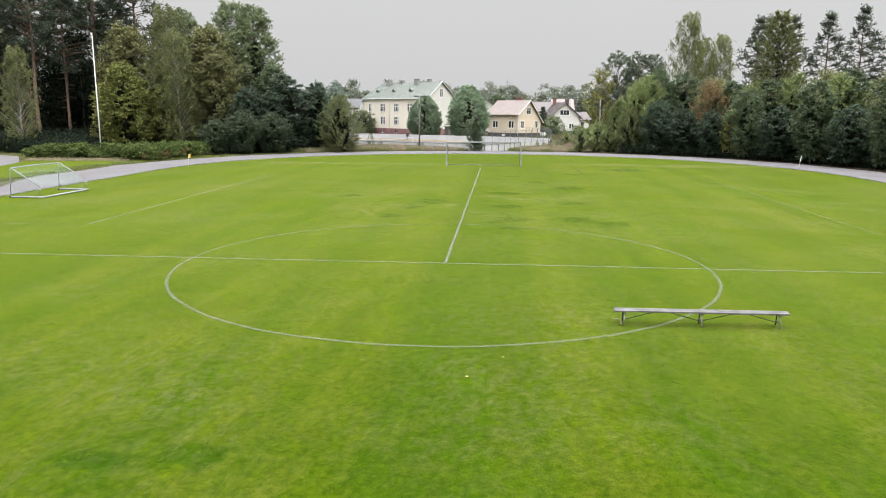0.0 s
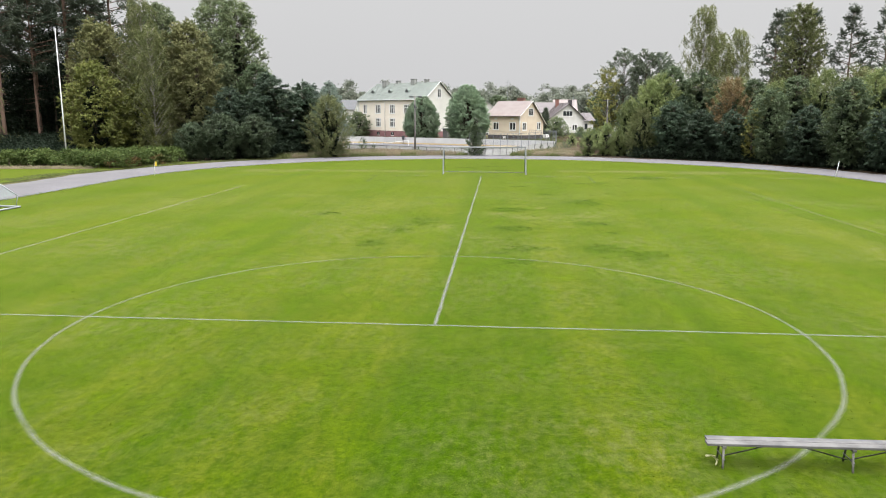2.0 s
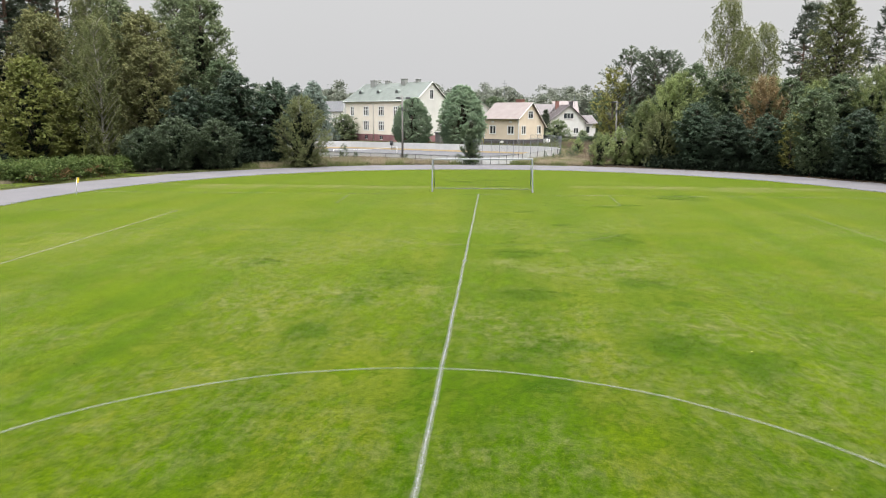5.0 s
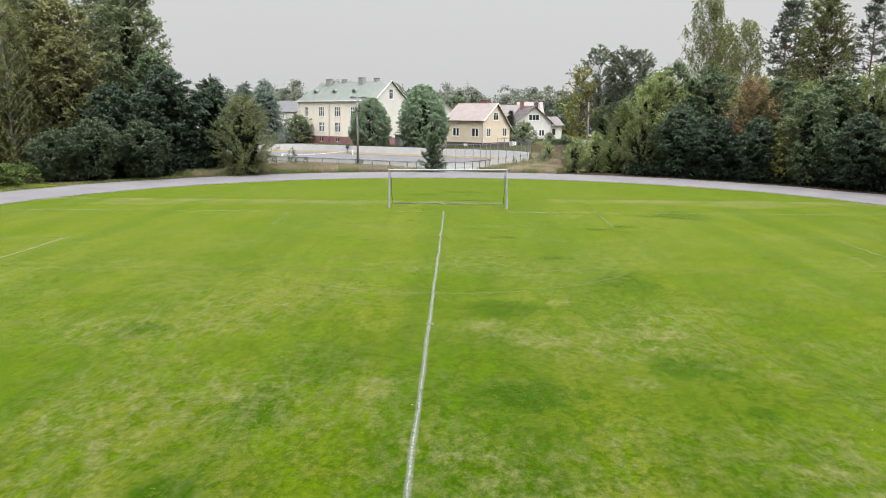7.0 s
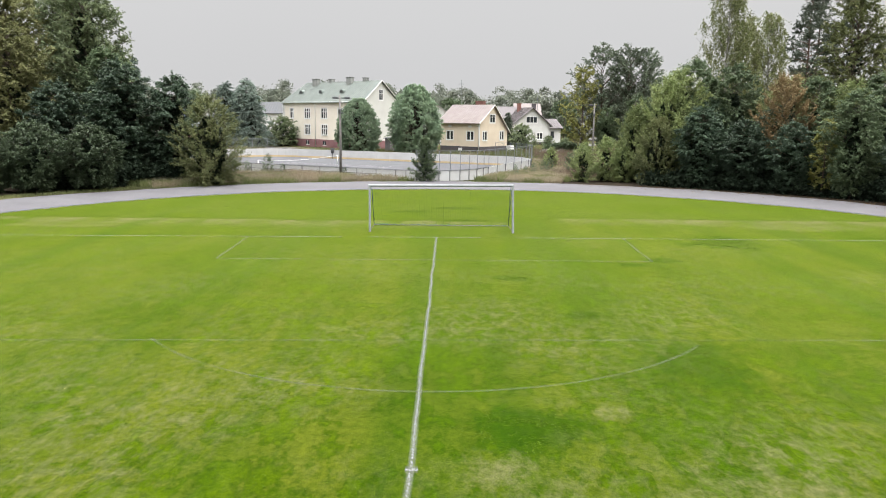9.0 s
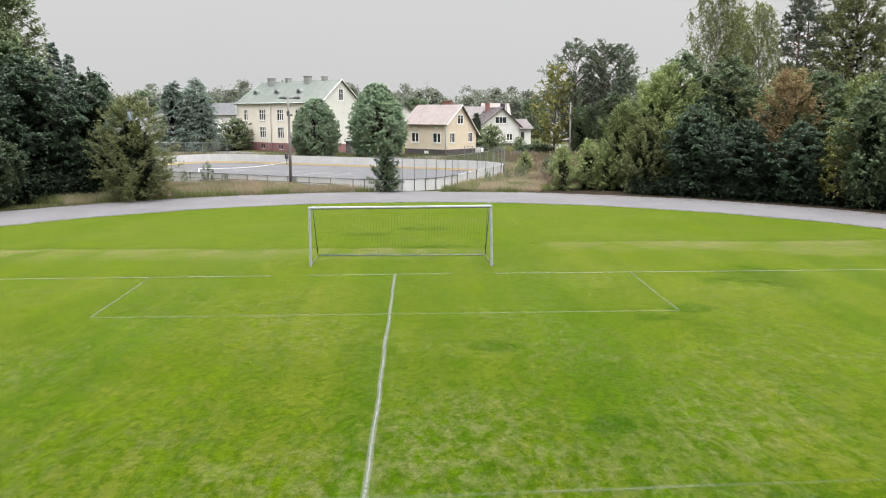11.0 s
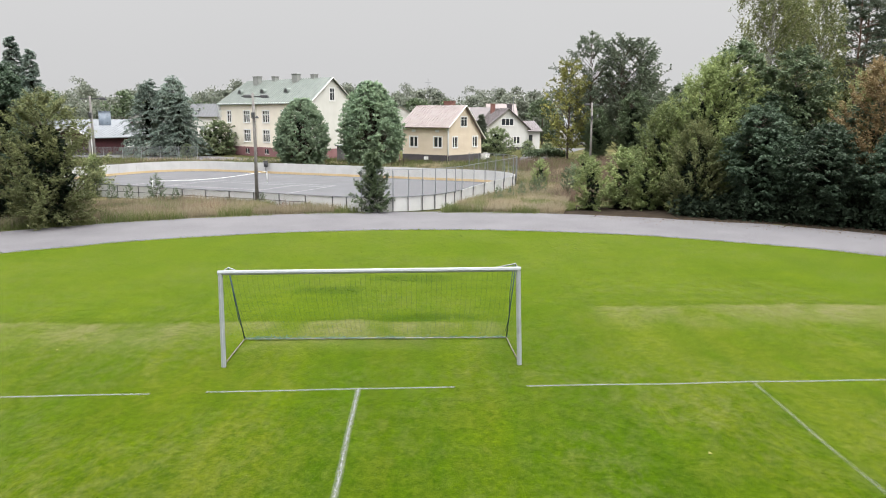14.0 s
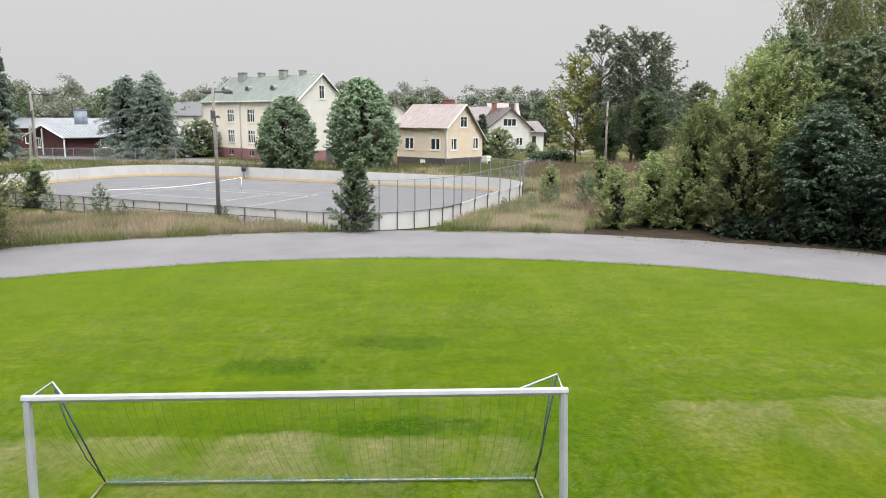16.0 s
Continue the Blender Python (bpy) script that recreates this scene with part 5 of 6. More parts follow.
def mesh_fence(name, label, pts, h, spacing, material, wire=0.16, thick=0.006, base=0.0):
    """Posts with wire netting between them."""
    root = thing(name, label, "fence")
    run = []
    for (a, b), (c, d) in zip(pts, pts[1:]):
        n = max(1, round(math.hypot(c - a, d - b) / spacing))
        run += [(a + (c - a) * i / n, b + (d - b) * i / n) for i in range(n)]
    run.append(pts[-1])
    for x, y in run:
        part("post", Geo().tube([(x, y, base - 0.05), (x, y, h)], 0.03, 0.03, 6), material, root)
    for z in (h - 0.03,):
        part("rail", Geo().tube([(x, y, z) for x, y in run], 0.02, 0.02, 6), material, root)
    for (a, b), (c, d) in zip(run, run[1:]):
        g = Geo()
        length = math.hypot(c - a, d - b)
        ux, uy = (c - a) / length, (d - b) / length
        hh = h - base

        def bar(s0, z0, s1, z1):
            nx, nz = -(z1 - z0), (s1 - s0)
            k = thick * 0.5 / math.hypot(nx, nz)
            nx, nz = nx * k, nz * k
            g.face(*[(a + ux * (s + nx * f), b + uy * (s + nx * f), z + nz * f) for s, z, f in ((s0, z0, -1), (s1, z1, -1), (s1, z1, 1), (s0, z0, 1))])
        k = -hh
        while k < length:
            for flip in (False, True):
                s0, s1 = max(0, k), min(length, k + hh)
                if s1 - s0 > 0.02:
                    z0, z1 = base + (s0 - k), base + (s1 - k)
                    if flip:
                        z0, z1 = h - (s0 - k), h - (s1 - k)
                    bar(s0, z0, s1, z1)
            k += wire * 1.414
        part("netting", g, GALV, root, "galvanised wire netting")
    return root


right_end = [p for p in rink_outline(0.14, 2.0)]
arc_pts = [(rink_at(u, v)[0], rink_at(u, v)[1]) for u, v in right_end if u < U0 + RC - 1.2 or (v > V1 - 3 and u < U0 + RC + 0.1)]
front = [p for p in arc_pts]
# order the end fence from the front, round the right end, to the back
front.sort(key=lambda p: p[0] * RV.x + p[1] * RV.y)
mesh_fence("rink_fence", "tall wire mesh fence round the end of the rink", front, 2.75, 1.6, GALV, 0.12, 0.005, 0.95)
mesh_fence("garden_fence", "wire mesh fence on dark posts beyond the rink", [(-60, 160.5), (-31.5, 164.5)], 1.75, 2.6, PALE_STEEL, 0.13, 0.018)


def mast(x, y, h, label, lamps, twin=False):
    root = thing("floodlight_mast", label, "light mast", "light masts", pose(x, y, -0.06))
    part("pole", Geo().tube([(0, 0, 0), (0.03, 0, h * 0.5), (0, 0, h)], 0.13, 0.085, 10), POLEWOOD, root, "grey weathered wooden pole", True)
    if twin:
        part("strut", Geo().tube([(-0.55, 0.1, 0), (-0.25, 0.05, h * 0.7)], 0.11, 0.08, 10), POLEWOOD, root, "second leaning wooden pole", True)
    part("crossarm", Geo().box(-0.75, 0.75, -0.04, 0.04, h - 0.28, h - 0.2), STEEL_DARK, root, bevel=0.005)
    for s in lamps:
        k = Geo().box(s - 0.26, s + 0.26, -0.42, 0.02, h - 0.24, h - 0.08, Matrix.Rotation(radians(-8), 4, "X"))
        part("floodlight", k, STEEL_DARK, root, "flat dark floodlight head", bevel=0.03)
    part("junction_box", Geo().box(-0.1, 0.1, -0.26, -0.09, h - 1.7, h - 1.3), STEEL_DARK, root, bevel=0.01)
    return root


mast(-9.86, 105.7, 7.75, "grey wooden floodlight mast beside the rink", (-0.55, 0.6))
mast(-24.6, 114.5, 7.75, "grey wooden floodlight mast with a leaning strut", (0.6,), True)
mast(18.7, 128.6, 7.7, "grey wooden lamp pole on the bank", (-0.3,))
lamp = thing("small_mast_lamp", "small conical lamp on the mast", "lamp", "", pose(-9.62, 105.6, 6.0))
part("shade", Geo().tube([(0, 0, 0.16), (0, 0, 0)], 0.05, 0.16, 12), STEEL_DARK, lamp, smooth=True)
bin_root = thing("litter_bin", "black litter bin hung by the rink boards", "bin", "", pose(*rink_at(71.4, V1 - 0.4), 0, 0, 25))
part("drum", Geo().tube([(0, 0, 0.72), (0, 0, 1.33)], 0.22, 0.25, 12), STEEL_DARK, bin_root, smooth=True)
part("rim", Geo().tube([(0, 0, 1.32), (0, 0, 1.38)], 0.3, 0.3, 12), STEEL_DARK, bin_root, smooth=True)
part("stand", Geo().tube([(0, 0, -0.06), (0, 0, 0.72)], 0.04, 0.04, 6), STEEL_DARK, bin_root)


# ---- houses beyond the rink ----
def siding(name, a, b, board=0.0, course=0.16):
    """Painted render or horizontal boarding."""
    m, n, l, s = mat(name, 0.8)
    v = stretched(n, l, 1, 1, 1)
    c = blend(n, l, noise_fac(n, l, 0.7, 5, vec=v), a, b)
    streak = noise_fac(n, l, 1.4, 4, 0.45, 0.8, stretched(n, l, 1, 1, 0.12))
    c = blend(n, l, 0.10, c, blend(n, l, streak, (1, 1, 1), (0.55, 0.52, 0.48)), "MULTIPLY")
    if board:
        w = n.new("ShaderNodeTexWave")
        w.wave_type, w.bands_direction, w.wave_profile = "BANDS", "Z", "SAW"
        w.inputs["Scale"].default_value = 0.314 / course
        l.new(v, w.inputs["Vector"])
        bump(n, l, s, w.outputs["Fac"], 0.5, 0.02)
    else:
        bump(n, l, s, noise_fac(n, l, 40, 3, vec=v), 0.2, 0.01)
    l.new(c, s.inputs["Base Color"])
    return m


CREAM = siding("cream_render", (0.700, 0.640, 0.545), (0.760, 0.700, 0.610))
PALE = siding("pale_gable_render", (0.545, 0.540, 0.500), (0.595, 0.588, 0.548))
YELLOW_WOOD = siding("yellow_boarding", (0.615, 0.515, 0.395), (0.675, 0.580, 0.455), 1)
WHITE_RENDER = siding("white_render", (0.5510, 0.5415, 0.5272), (0.6270, 0.6175, 0.6032))
RED_WOOD = siding("dark_red_boarding", (0.05, 0.012, 0.017), (0.075, 0.018, 0.024), 1)
MAROON = siding("maroon_plinth", (0.185, 0.085, 0.092), (0.24, 0.125, 0.13))
GREY_PLINTH = siding("dark_grey_plinth", (0.05, 0.045, 0.05), (0.08, 0.07, 0.075))
GREEN_ROOF = plain("pale_green_sheet_roof", (0.096, 0.116, 0.101), (0.140, 0.160, 0.143), 0.9, 0.5, fine=8)
RUST_ROOF = plain("faded_red_sheet_roof", (0.165, 0.130, 0.122), (0.205, 0.175, 0.165), 1.2, 0.6, fine=6)
BROWN_ROOF = plain("grey_brown_tile_roof", (0.098, 0.085, 0.086), (0.140, 0.122, 0.123), 1.0, 0.7, fine=8)
DARK_ROOF = plain("dark_grey_sheet_roof", (0.040, 0.042, 0.046), (0.062, 0.064, 0.070), 0.8, 0.6, fine=6)
PALE_ROOF = plain("pale_grey_sheet_roof", (0.105, 0.115, 0.128), (0.150, 0.160, 0.172), 0.8, 0.5, fine=6)
BRICK = plain("red_brick", (0.17, 0.08, 0.065), (0.23, 0.11, 0.09), 4, 0.9, fine=14)
STONEGREEN = plain("grey_chimney_render", (0.20, 0.21, 0.20), (0.28, 0.285, 0.27), 2, 0.7)


def wall_geo(length, h, holes, thick=0.3, z0=0.0):
    """A wall along x with openings through it: holes of x0, x1, z0, z1."""
    g = Geo()
    xs = sorted({0.0, length, *[v for q in holes for v in q[:2]]})
    for a, b in zip(xs, xs[1:]):
        zs = [z0]
        for q in sorted(holes, key=lambda q: q[2]):
            if q[0] <= a + 1e-6 and q[1] >= b - 1e-6:
                zs += [q[2], q[3]]
        zs.append(h)
        for lo, hi in zip(zs[0::2], zs[1::2]):
            if hi - lo > 1e-4:
                g.box(a, b, 0, thick, lo, hi)
    return g


def window(parent, x, z, w, h, cols=2, rows=2, trim=WHITE, side=0.0, name="window"):
    """A cased window in an opening of the wall that runs along x of its parent."""
    c = 0.15
    g = Geo()
    for x0, x1, z0, z1 in ((x - w / 2 - c, x - w / 2, z - c, z + h + c), (x + w / 2, x + w / 2 + c, z - c, z + h + c), (x - w / 2, x + w / 2, z + h, z + h + c), (x - w / 2, x + w / 2, z - c, z)):
        g.box(x0, x1, -0.04, 0.06, z0, z1)
    win = part(name, g, trim, parent, "white cased window")
    part("sill", Geo().box(x - w / 2 - 0.14, x + w / 2 + 0.14, -0.09, -0.044, z - c - 0.03, z - c + 0.02), trim, win)
    pw = w / cols
    for i in range(cols):
        part("pane", Geo().box(x - w / 2 + pw * i + 0.03, x - w / 2 + pw * (i + 1) - 0.03, 0.10, 0.115, z + 0.03, z + h - 0.03), GLASS_DARK, win)
        if i:
            part("mullion", Geo().box(x - w / 2 + pw * i - 0.085, x - w / 2 + pw * i + 0.085, 0.05, 0.13, z, z + h), trim, win)
    if rows > 1:
        part("transom", Geo().box(x - w / 2, x + w / 2, 0.055, 0.098, z + h * 0.66 - 0.065, z + h * 0.66 + 0.065), trim, win)
    return win


def wall_side(house, m, length, h, holes, material, plinth=0.0, plinth_material=None, name="wall"):
    """An empty wall root at m with the wall, its plinth and its windows (x, z, w, h, cols, rows)."""
    ops = [(x - w / 2, x + w / 2, z, z + hh) for x, z, w, hh, *_ in holes]
    wall = part(name, wall_geo(length, h, ops, 0.3, plinth), material, house)
    wall.matrix_basis = m
    if plinth:
        part("plinth", Geo().box(-0.02, length + 0.02, -0.05, 0.3, -0.2, plinth), plinth_material, wall)
    for q in holes:
        window(wall, *q)
    return wall


def gable_top(wall, length, z, peak_x, peak_z, z_right=None, material=None, holes=()):
    z_right = z if z_right is None else z_right
    g = Geo()
    g.v = [(0, 0, z), (length, 0, z_right), (peak_x, 0, peak_z), (0, 0.3, z), (length, 0.3, z_right), (peak_x, 0.3, peak_z)]
    g.f = [(0, 1, 2), (5, 4, 3), (0, 3, 4, 1), (1, 4, 5, 2), (2, 5, 3, 0)]
    return part("gable", g, material, wall)


def roof_slope(house, a, b, c, d, material, thick=0.12, rib=0.6):
    """A slab a-b along the eave, d-c along the ridge, with standing seams."""
    a, b, c, d = (Vector(p) for p in (a, b, c, d))
    n = (b - a).cross(d - a).normalized()
    g = Geo()
    g.v = [tuple(p) for p in (a, b, c, d)] + [tuple(p - n * thick) for p in (a, b, c, d)]
    g.f = [(0, 1, 2, 3), (7, 6, 5, 4), (0, 4, 5, 1), (1, 5, 6, 2), (2, 6, 7, 3), (3, 7, 4, 0)]
    slope = part("roof", g, material, house)
    if rib:
        k = max(2, int((b - a).length / rib))
        for i in range(1, k):
            p, q = a.lerp(b, i / k), d.lerp(c, i / k)
            e = (b - a).normalized() * 0.02
            r = Geo()
            r.v = [tuple(v) for v in (p - e - n * 0.01, p + e - n * 0.01, q + e - n * 0.01, q - e - n * 0.01, p - e + n * 0.05, p + e + n * 0.05, q + e + n * 0.05, q - e + n * 0.05)]
            r.f = [(3, 2, 1, 0), (4, 5, 6, 7), (0, 1, 5, 4), (1, 2, 6, 5), (2, 3, 7, 6), (3, 0, 4, 7)]
            part("seam", r, material, slope)
    return slope


def chimney(house, x, y, z0, z1, w, d, material, cap=None):
    c = part("chimney", Geo().box(x - w / 2, x + w / 2, y - d / 2, y + d / 2, z0, z1), material, house, bevel=0.02)
    part("cap", Geo().box(x - w / 2 - 0.07, x + w / 2 + 0.07, y - d / 2 - 0.07, y + d / 2 + 0.07, z1 + 0.002, z1 + 0.1), cap or material, c, bevel=0.01)


def corner_frame(a, b):
    """Axes with x from a to b along the front, y into the house."""
    d = math.degrees(math.atan2(b[1] - a[1], b[0] - a[0]))
    return pose(a[0], a[1], -0.06, 0, 0, d), math.hypot(b[0] - a[0], b[1] - a[1])


def side_m(length, y=0.0):
    """The wall at the right end of a house, running away from the front."""
    return pose(length, y, 0, 0, 0, 90)


# the large cream house
m, L = corner_frame((-31.9, 179.5), (-14.6, 164.2))
W, H, PK = 8.6, 8.35, 11.9
cream = thing("cream_house", "two-storey cream rendered house with pale green sheet metal roof", "house", "", m)
cols = (2.6, 7.4, 12.4, 17.2, 21.0)
hs = [(x, z, 1.0 if x == 2.6 else 1.6, 1.75, 2 if x == 2.6 else 3, 2) for x in cols for z in (2.35, 5.35)]
hs += [(x, 0.35, 1.0, 0.7, 2, 1) for x in (2.6, 7.4, 12.4)]
hs = [q for q in hs]
front_wall = wall_side(cream, pose(0, 0, 0), L, H, [q for q in hs if q[1] > 1], CREAM, 1.45, MAROON)
for x in (2.6, 7.4, 12.4):
    pw = part("cellar_window", Geo().box(x - 0.45, x + 0.45, -0.075, -0.052, 0.45, 1.15), GLASS_DARK, front_wall)
    part("cellar_frame", Geo().box(x - 0.55, x + 0.55, -0.07, -0.051, 0.36, 0.44).box(x - 0.03, x + 0.03, -0.09, -0.077, 0.44, 1.16), WHITE, pw)
end_wall = wall_side(cream, side_m(L), W, H, [(1.6, 2.6, 0.9, 1.6, 2, 2)], PALE, 1.45, MAROON)
gable = gable_top(end_wall, W, H, W / 2, PK, None, PALE)
window(gable, W / 2, 8.7, 0.85, 1.75, 2, 2)
part("gable_glass", Geo().box(W / 2 - 0.4, W / 2 + 0.4, -0.02, -0.004, 8.72, 10.42), GLASS_DARK, gable)
part("gable_mullion", Geo().box(W / 2 - 0.04, W / 2 + 0.04, -0.05, -0.022, 8.72, 10.42).box(W / 2 - 0.4, W / 2 + 0.4, -0.045, -0.024, 9.8, 9.87), WHITE, gable)
wall_side(cream, pose(0, W, 0, 0, 0, -90), W, H, [(4.3, 5.3, 1.0, 1.7, 2, 2)], CREAM, 1.45, MAROON)
part("back_wall", Geo().box(0.3, L - 0.3, W - 0.3, W, -0.2, H), CREAM, cream)
part("cornice", Geo().box(-0.25, L + 0.1, -0.32, -0.002, H - 0.28, H - 0.02), WHITE, cream, "white moulded cornice", bevel=0.03)
o = 0.45
run = (PK - H) / (W / 2)
roof_slope(cream, (-o, -o, H - o * run + 0.2), (L + 0.35, -o, H - o * run + 0.2), (L + 0.35, W / 2, PK + 0.2), (1.9, W / 2, PK + 0.2), GREEN_ROOF, 0.12, 0.62)
roof_slope(cream, (L + 0.35, W + o, H - o * run + 0.2), (-o, W + o, H - o * run + 0.2), (1.9, W / 2, PK + 0.2), (L + 0.35, W / 2, PK + 0.2), GREEN_ROOF, 0.12, 0.62)
roof_slope(cream, (-o, W + o, H - o * run + 0.2), (-o, -o, H - o * run + 0.2), (1.9, W / 2, PK + 0.2), (1.9, W / 2 + 0.01, PK + 0.2), GREEN_ROOF, 0.12, 0)
part("verge_board", Geo().tube([(L + 0.36, -o, H - o * run + 0.12), (L + 0.36, W / 2, PK + 0.14), (L + 0.36, W + o, H - o * run + 0.12)], 0.08, 0.08, 6), WHITE, cream, "white verge board")
for x, y, w, z in ((5.6, 3.7, 1.4, 12.65), (9.4, 4.4, 0.9, 12.55), (15.3, 3.9, 1.25, 12.75), (18.9, 4.5, 0.8, 12.6)):
    chimney(cream, x, y, 10.6, z, w, 0.8, STONEGREEN)
for x in (3.6, 9.6, 15.6):
    y = 1.75
    z = H + y * run + 0.2
    d = part("roof_vent", Geo().prism([(-0.55, 0), (0.55, 0), (0.5, 0.35), (0.3, 0.6), (0, 0.7), (-0.3, 0.6), (-0.5, 0.35)], -1.0, 0.25, pose(x, y, z - 0.1, 90)), GREEN_ROOF, cream, "small arched roof vent")
    part("louvre", Geo().prism([(-0.36, 0.08), (0.36, 0.08), (0.33, 0.3), (0.2, 0.48), (0, 0.55), (-0.2, 0.48), (-0.33, 0.3)], 0.252, 0.27, pose(x, y, z - 0.1, 90)), STEEL_DARK, d)
for i in range(16):
    s = 0.5 if i % 2 else 0.34
    part("quoin", Geo().box(-0.03, s, -0.03, -0.003, 1.5 + i * 0.42, 1.88 + i * 0.42), PALE, front_wall)
for x in (-0.12, 9.9, L + 0.0):
    part("downpipe", Geo().tube([(x, -0.35, H - 0.2), (x, -0.12, H - 0.7), (x, -0.12, 0.2)], 0.06, 0.06, 8), WHITE, cream, "white downpipe", True)
shed = thing("grey_shed", "low grey wooden shed beside the cream house", "shed", "", pose(-10.4, 160.2, -0.06, 0, 0, -40))
part("shed_wall", Geo().box(0, 3.4, 0, 2.6, 0, 2.1), GREYWOOD, shed, bevel=0.02)
part("shed_roof", Geo().box(-0.2, 3.6, -0.2, 2.8, 0, 0.12, pose(0, 0, 2.12, 4)), PALE_ROOF, shed)
part("shed_door", Geo().box(1.2, 2.1, -0.03, -0.004, 0.05, 1.95), POLEWOOD, shed, bevel=0.01)

# the yellow wooden house
m, L = corner_frame((-0.95, 160.3), (5.4, 155.2))
yellow_house = thing("yellow_house", "small yellow wooden house with faded red sheet metal roof", "house", "", m)
W, HF, HB, PK, PX = 8.0, 5.1, 3.6, 7.75, 3.7
fw = wall_side(yellow_house, pose(0, 0, 0), L, HF, [(2.0, 2.15, 1.35, 1.35, 2, 1), (6.3, 2.15, 1.35, 1.35, 2, 1)], YELLOW_WOOD, 1.05, GREY_PLINTH)
ew = wall_side(yellow_house, side_m(L), W, HB, [(1.5, 2.15, 1.1, 1.35, 2, 1), (6.4, 2.15, 1.1, 1.35, 2, 1)], YELLOW_WOOD, 1.05, GREY_PLINTH)
g = Geo()
g.v = [(0, 0, HB), (W, 0, HB), (PX, 0, PK), (0, 0, HF), (0, 0.3, HB), (W, 0.3, HB), (PX, 0.3, PK), (0, 0.3, HF)]
g.f = [(0, 1, 2, 3), (7, 6, 5, 4), (0, 4, 5, 1), (1, 5, 6, 2), (2, 6, 7, 3), (3, 7, 4, 0)]
gb = part("gable", g, YELLOW_WOOD, ew)
for x in (2.0, 6.2):
    part("vent", Geo().box(x - 0.35, x + 0.35, -0.04, -0.003, 4.15, 4.5), WHITE, fw, "small white shuttered vent", bevel=0.01)
window(gb, 3.6, 5.0, 1.35, 1.25, 2, 1)
part("gable_glass", Geo().box(2.95, 4.25, -0.02, -0.004, 5.02, 6.22), GLASS_DARK, gb)
part("gable_mullion", Geo().box(3.56, 3.64, -0.05, -0.022, 5.02, 6.22).box(2.95, 4.25, -0.045, -0.024, 5.85, 5.91), WHITE, gb)
part("back_wall", Geo().box(0, L - 0.3, W - 0.3, W, -0.2, HB), YELLOW_WOOD, yellow_house)
part("left_wall", Geo().box(0, 0.3, 0.3, W - 0.3, -0.2, HB), YELLOW_WOOD, yellow_house)
rf, rb = (PK - HF) / PX, (PK - HB) / (W - PX)
roof_slope(yellow_house, (-0.4, -0.5, HF - 0.5 * rf + 0.15), (L + 0.4, -0.5, HF - 0.5 * rf + 0.15), (L + 0.4, PX, PK + 0.15), (-0.4, PX, PK + 0.15), RUST_ROOF, 0.12, 0.5)
roof_slope(yellow_house, (L + 0.4, W + 0.5, HB - 0.5 * rb + 0.15), (-0.4, W + 0.5, HB - 0.5 * rb + 0.15), (-0.4, PX, PK + 0.15), (L + 0.4, PX, PK + 0.15), RUST_ROOF, 0.12, 0.5)
part("verge_board", Geo().tube([(L + 0.42, -0.5, HF - 0.5 * rf + 0.05), (L + 0.42, PX, PK + 0.08), (L + 0.42, W + 0.5, HB - 0.5 * rb + 0.05)], 0.07, 0.07, 6), WHITE, yellow_house, "white verge board")
for x in (-0.02, L - 0.1):
    part("corner_board", Geo().box(x, x + 0.12, -0.04, -0.003, 1.06, HF - 0.3), WHITE, yellow_house)
part("corner_board", Geo().box(L + 0.003, L + 0.04, 0.0, 0.12, 1.06, HF - 0.3), WHITE, yellow_house)
part("gutter", Geo().tube([(-0.4, -0.55, HF - 0.5 * rf + 0.08), (L + 0.4, -0.55, HF - 0.5 * rf + 0.08)], 0.06, 0.06, 8), RUST_ROOF, yellow_house, smooth=True)
part("downpipe", Geo().tube([(L - 0.05, -0.5, HF - 0.4), (L - 0.05, -0.1, HF - 0.9), (L - 0.05, -0.1, 0.4)], 0.05, 0.05, 8), WHITE, yellow_house, smooth=True)
part("cellar_window", Geo().box(3.9, 4.7, -0.08, -0.052, 0.35, 0.8), WHITE, yellow_house)
chimney(yellow_house, 5.2, PX + 0.5, 6.6, 8.4, 1.6, 0.7, BRICK)
porch = part("porch", Geo().box(L + 0.01, L + 0.9, W - 0.2, W + 0.9, 0, 1.1), WHITE, yellow_house, "small white porch", bevel=0.02)
part("porch_step", Geo().box(L + 0.92, L + 1.4, W, W + 0.8, -0.02, 0.4), GREY_PLINTH, porch)
gate = thing("garden_gate", "weathered pinkish wooden garden gate by the yellow house", "gate", "", pose(-4.2, 157.6, -0.06, 0, 0, -8))
PINKWOOD = plain("faded_red_wood", (0.34, 0.22, 0.20), (0.44, 0.32, 0.29), 3, 0.9)
for i in range(11):
    part("board", Geo().box(i * 0.27, i * 0.27 + 0.2, 0, 0.03, 0.1, 1.15 + 0.04 * (i % 2)), PINKWOOD, gate)
for z in (0.3, 0.9):
    part("rail", Geo().box(-0.05, 3.0, 0.034, 0.08, z, z + 0.09), PINKWOOD, gate)

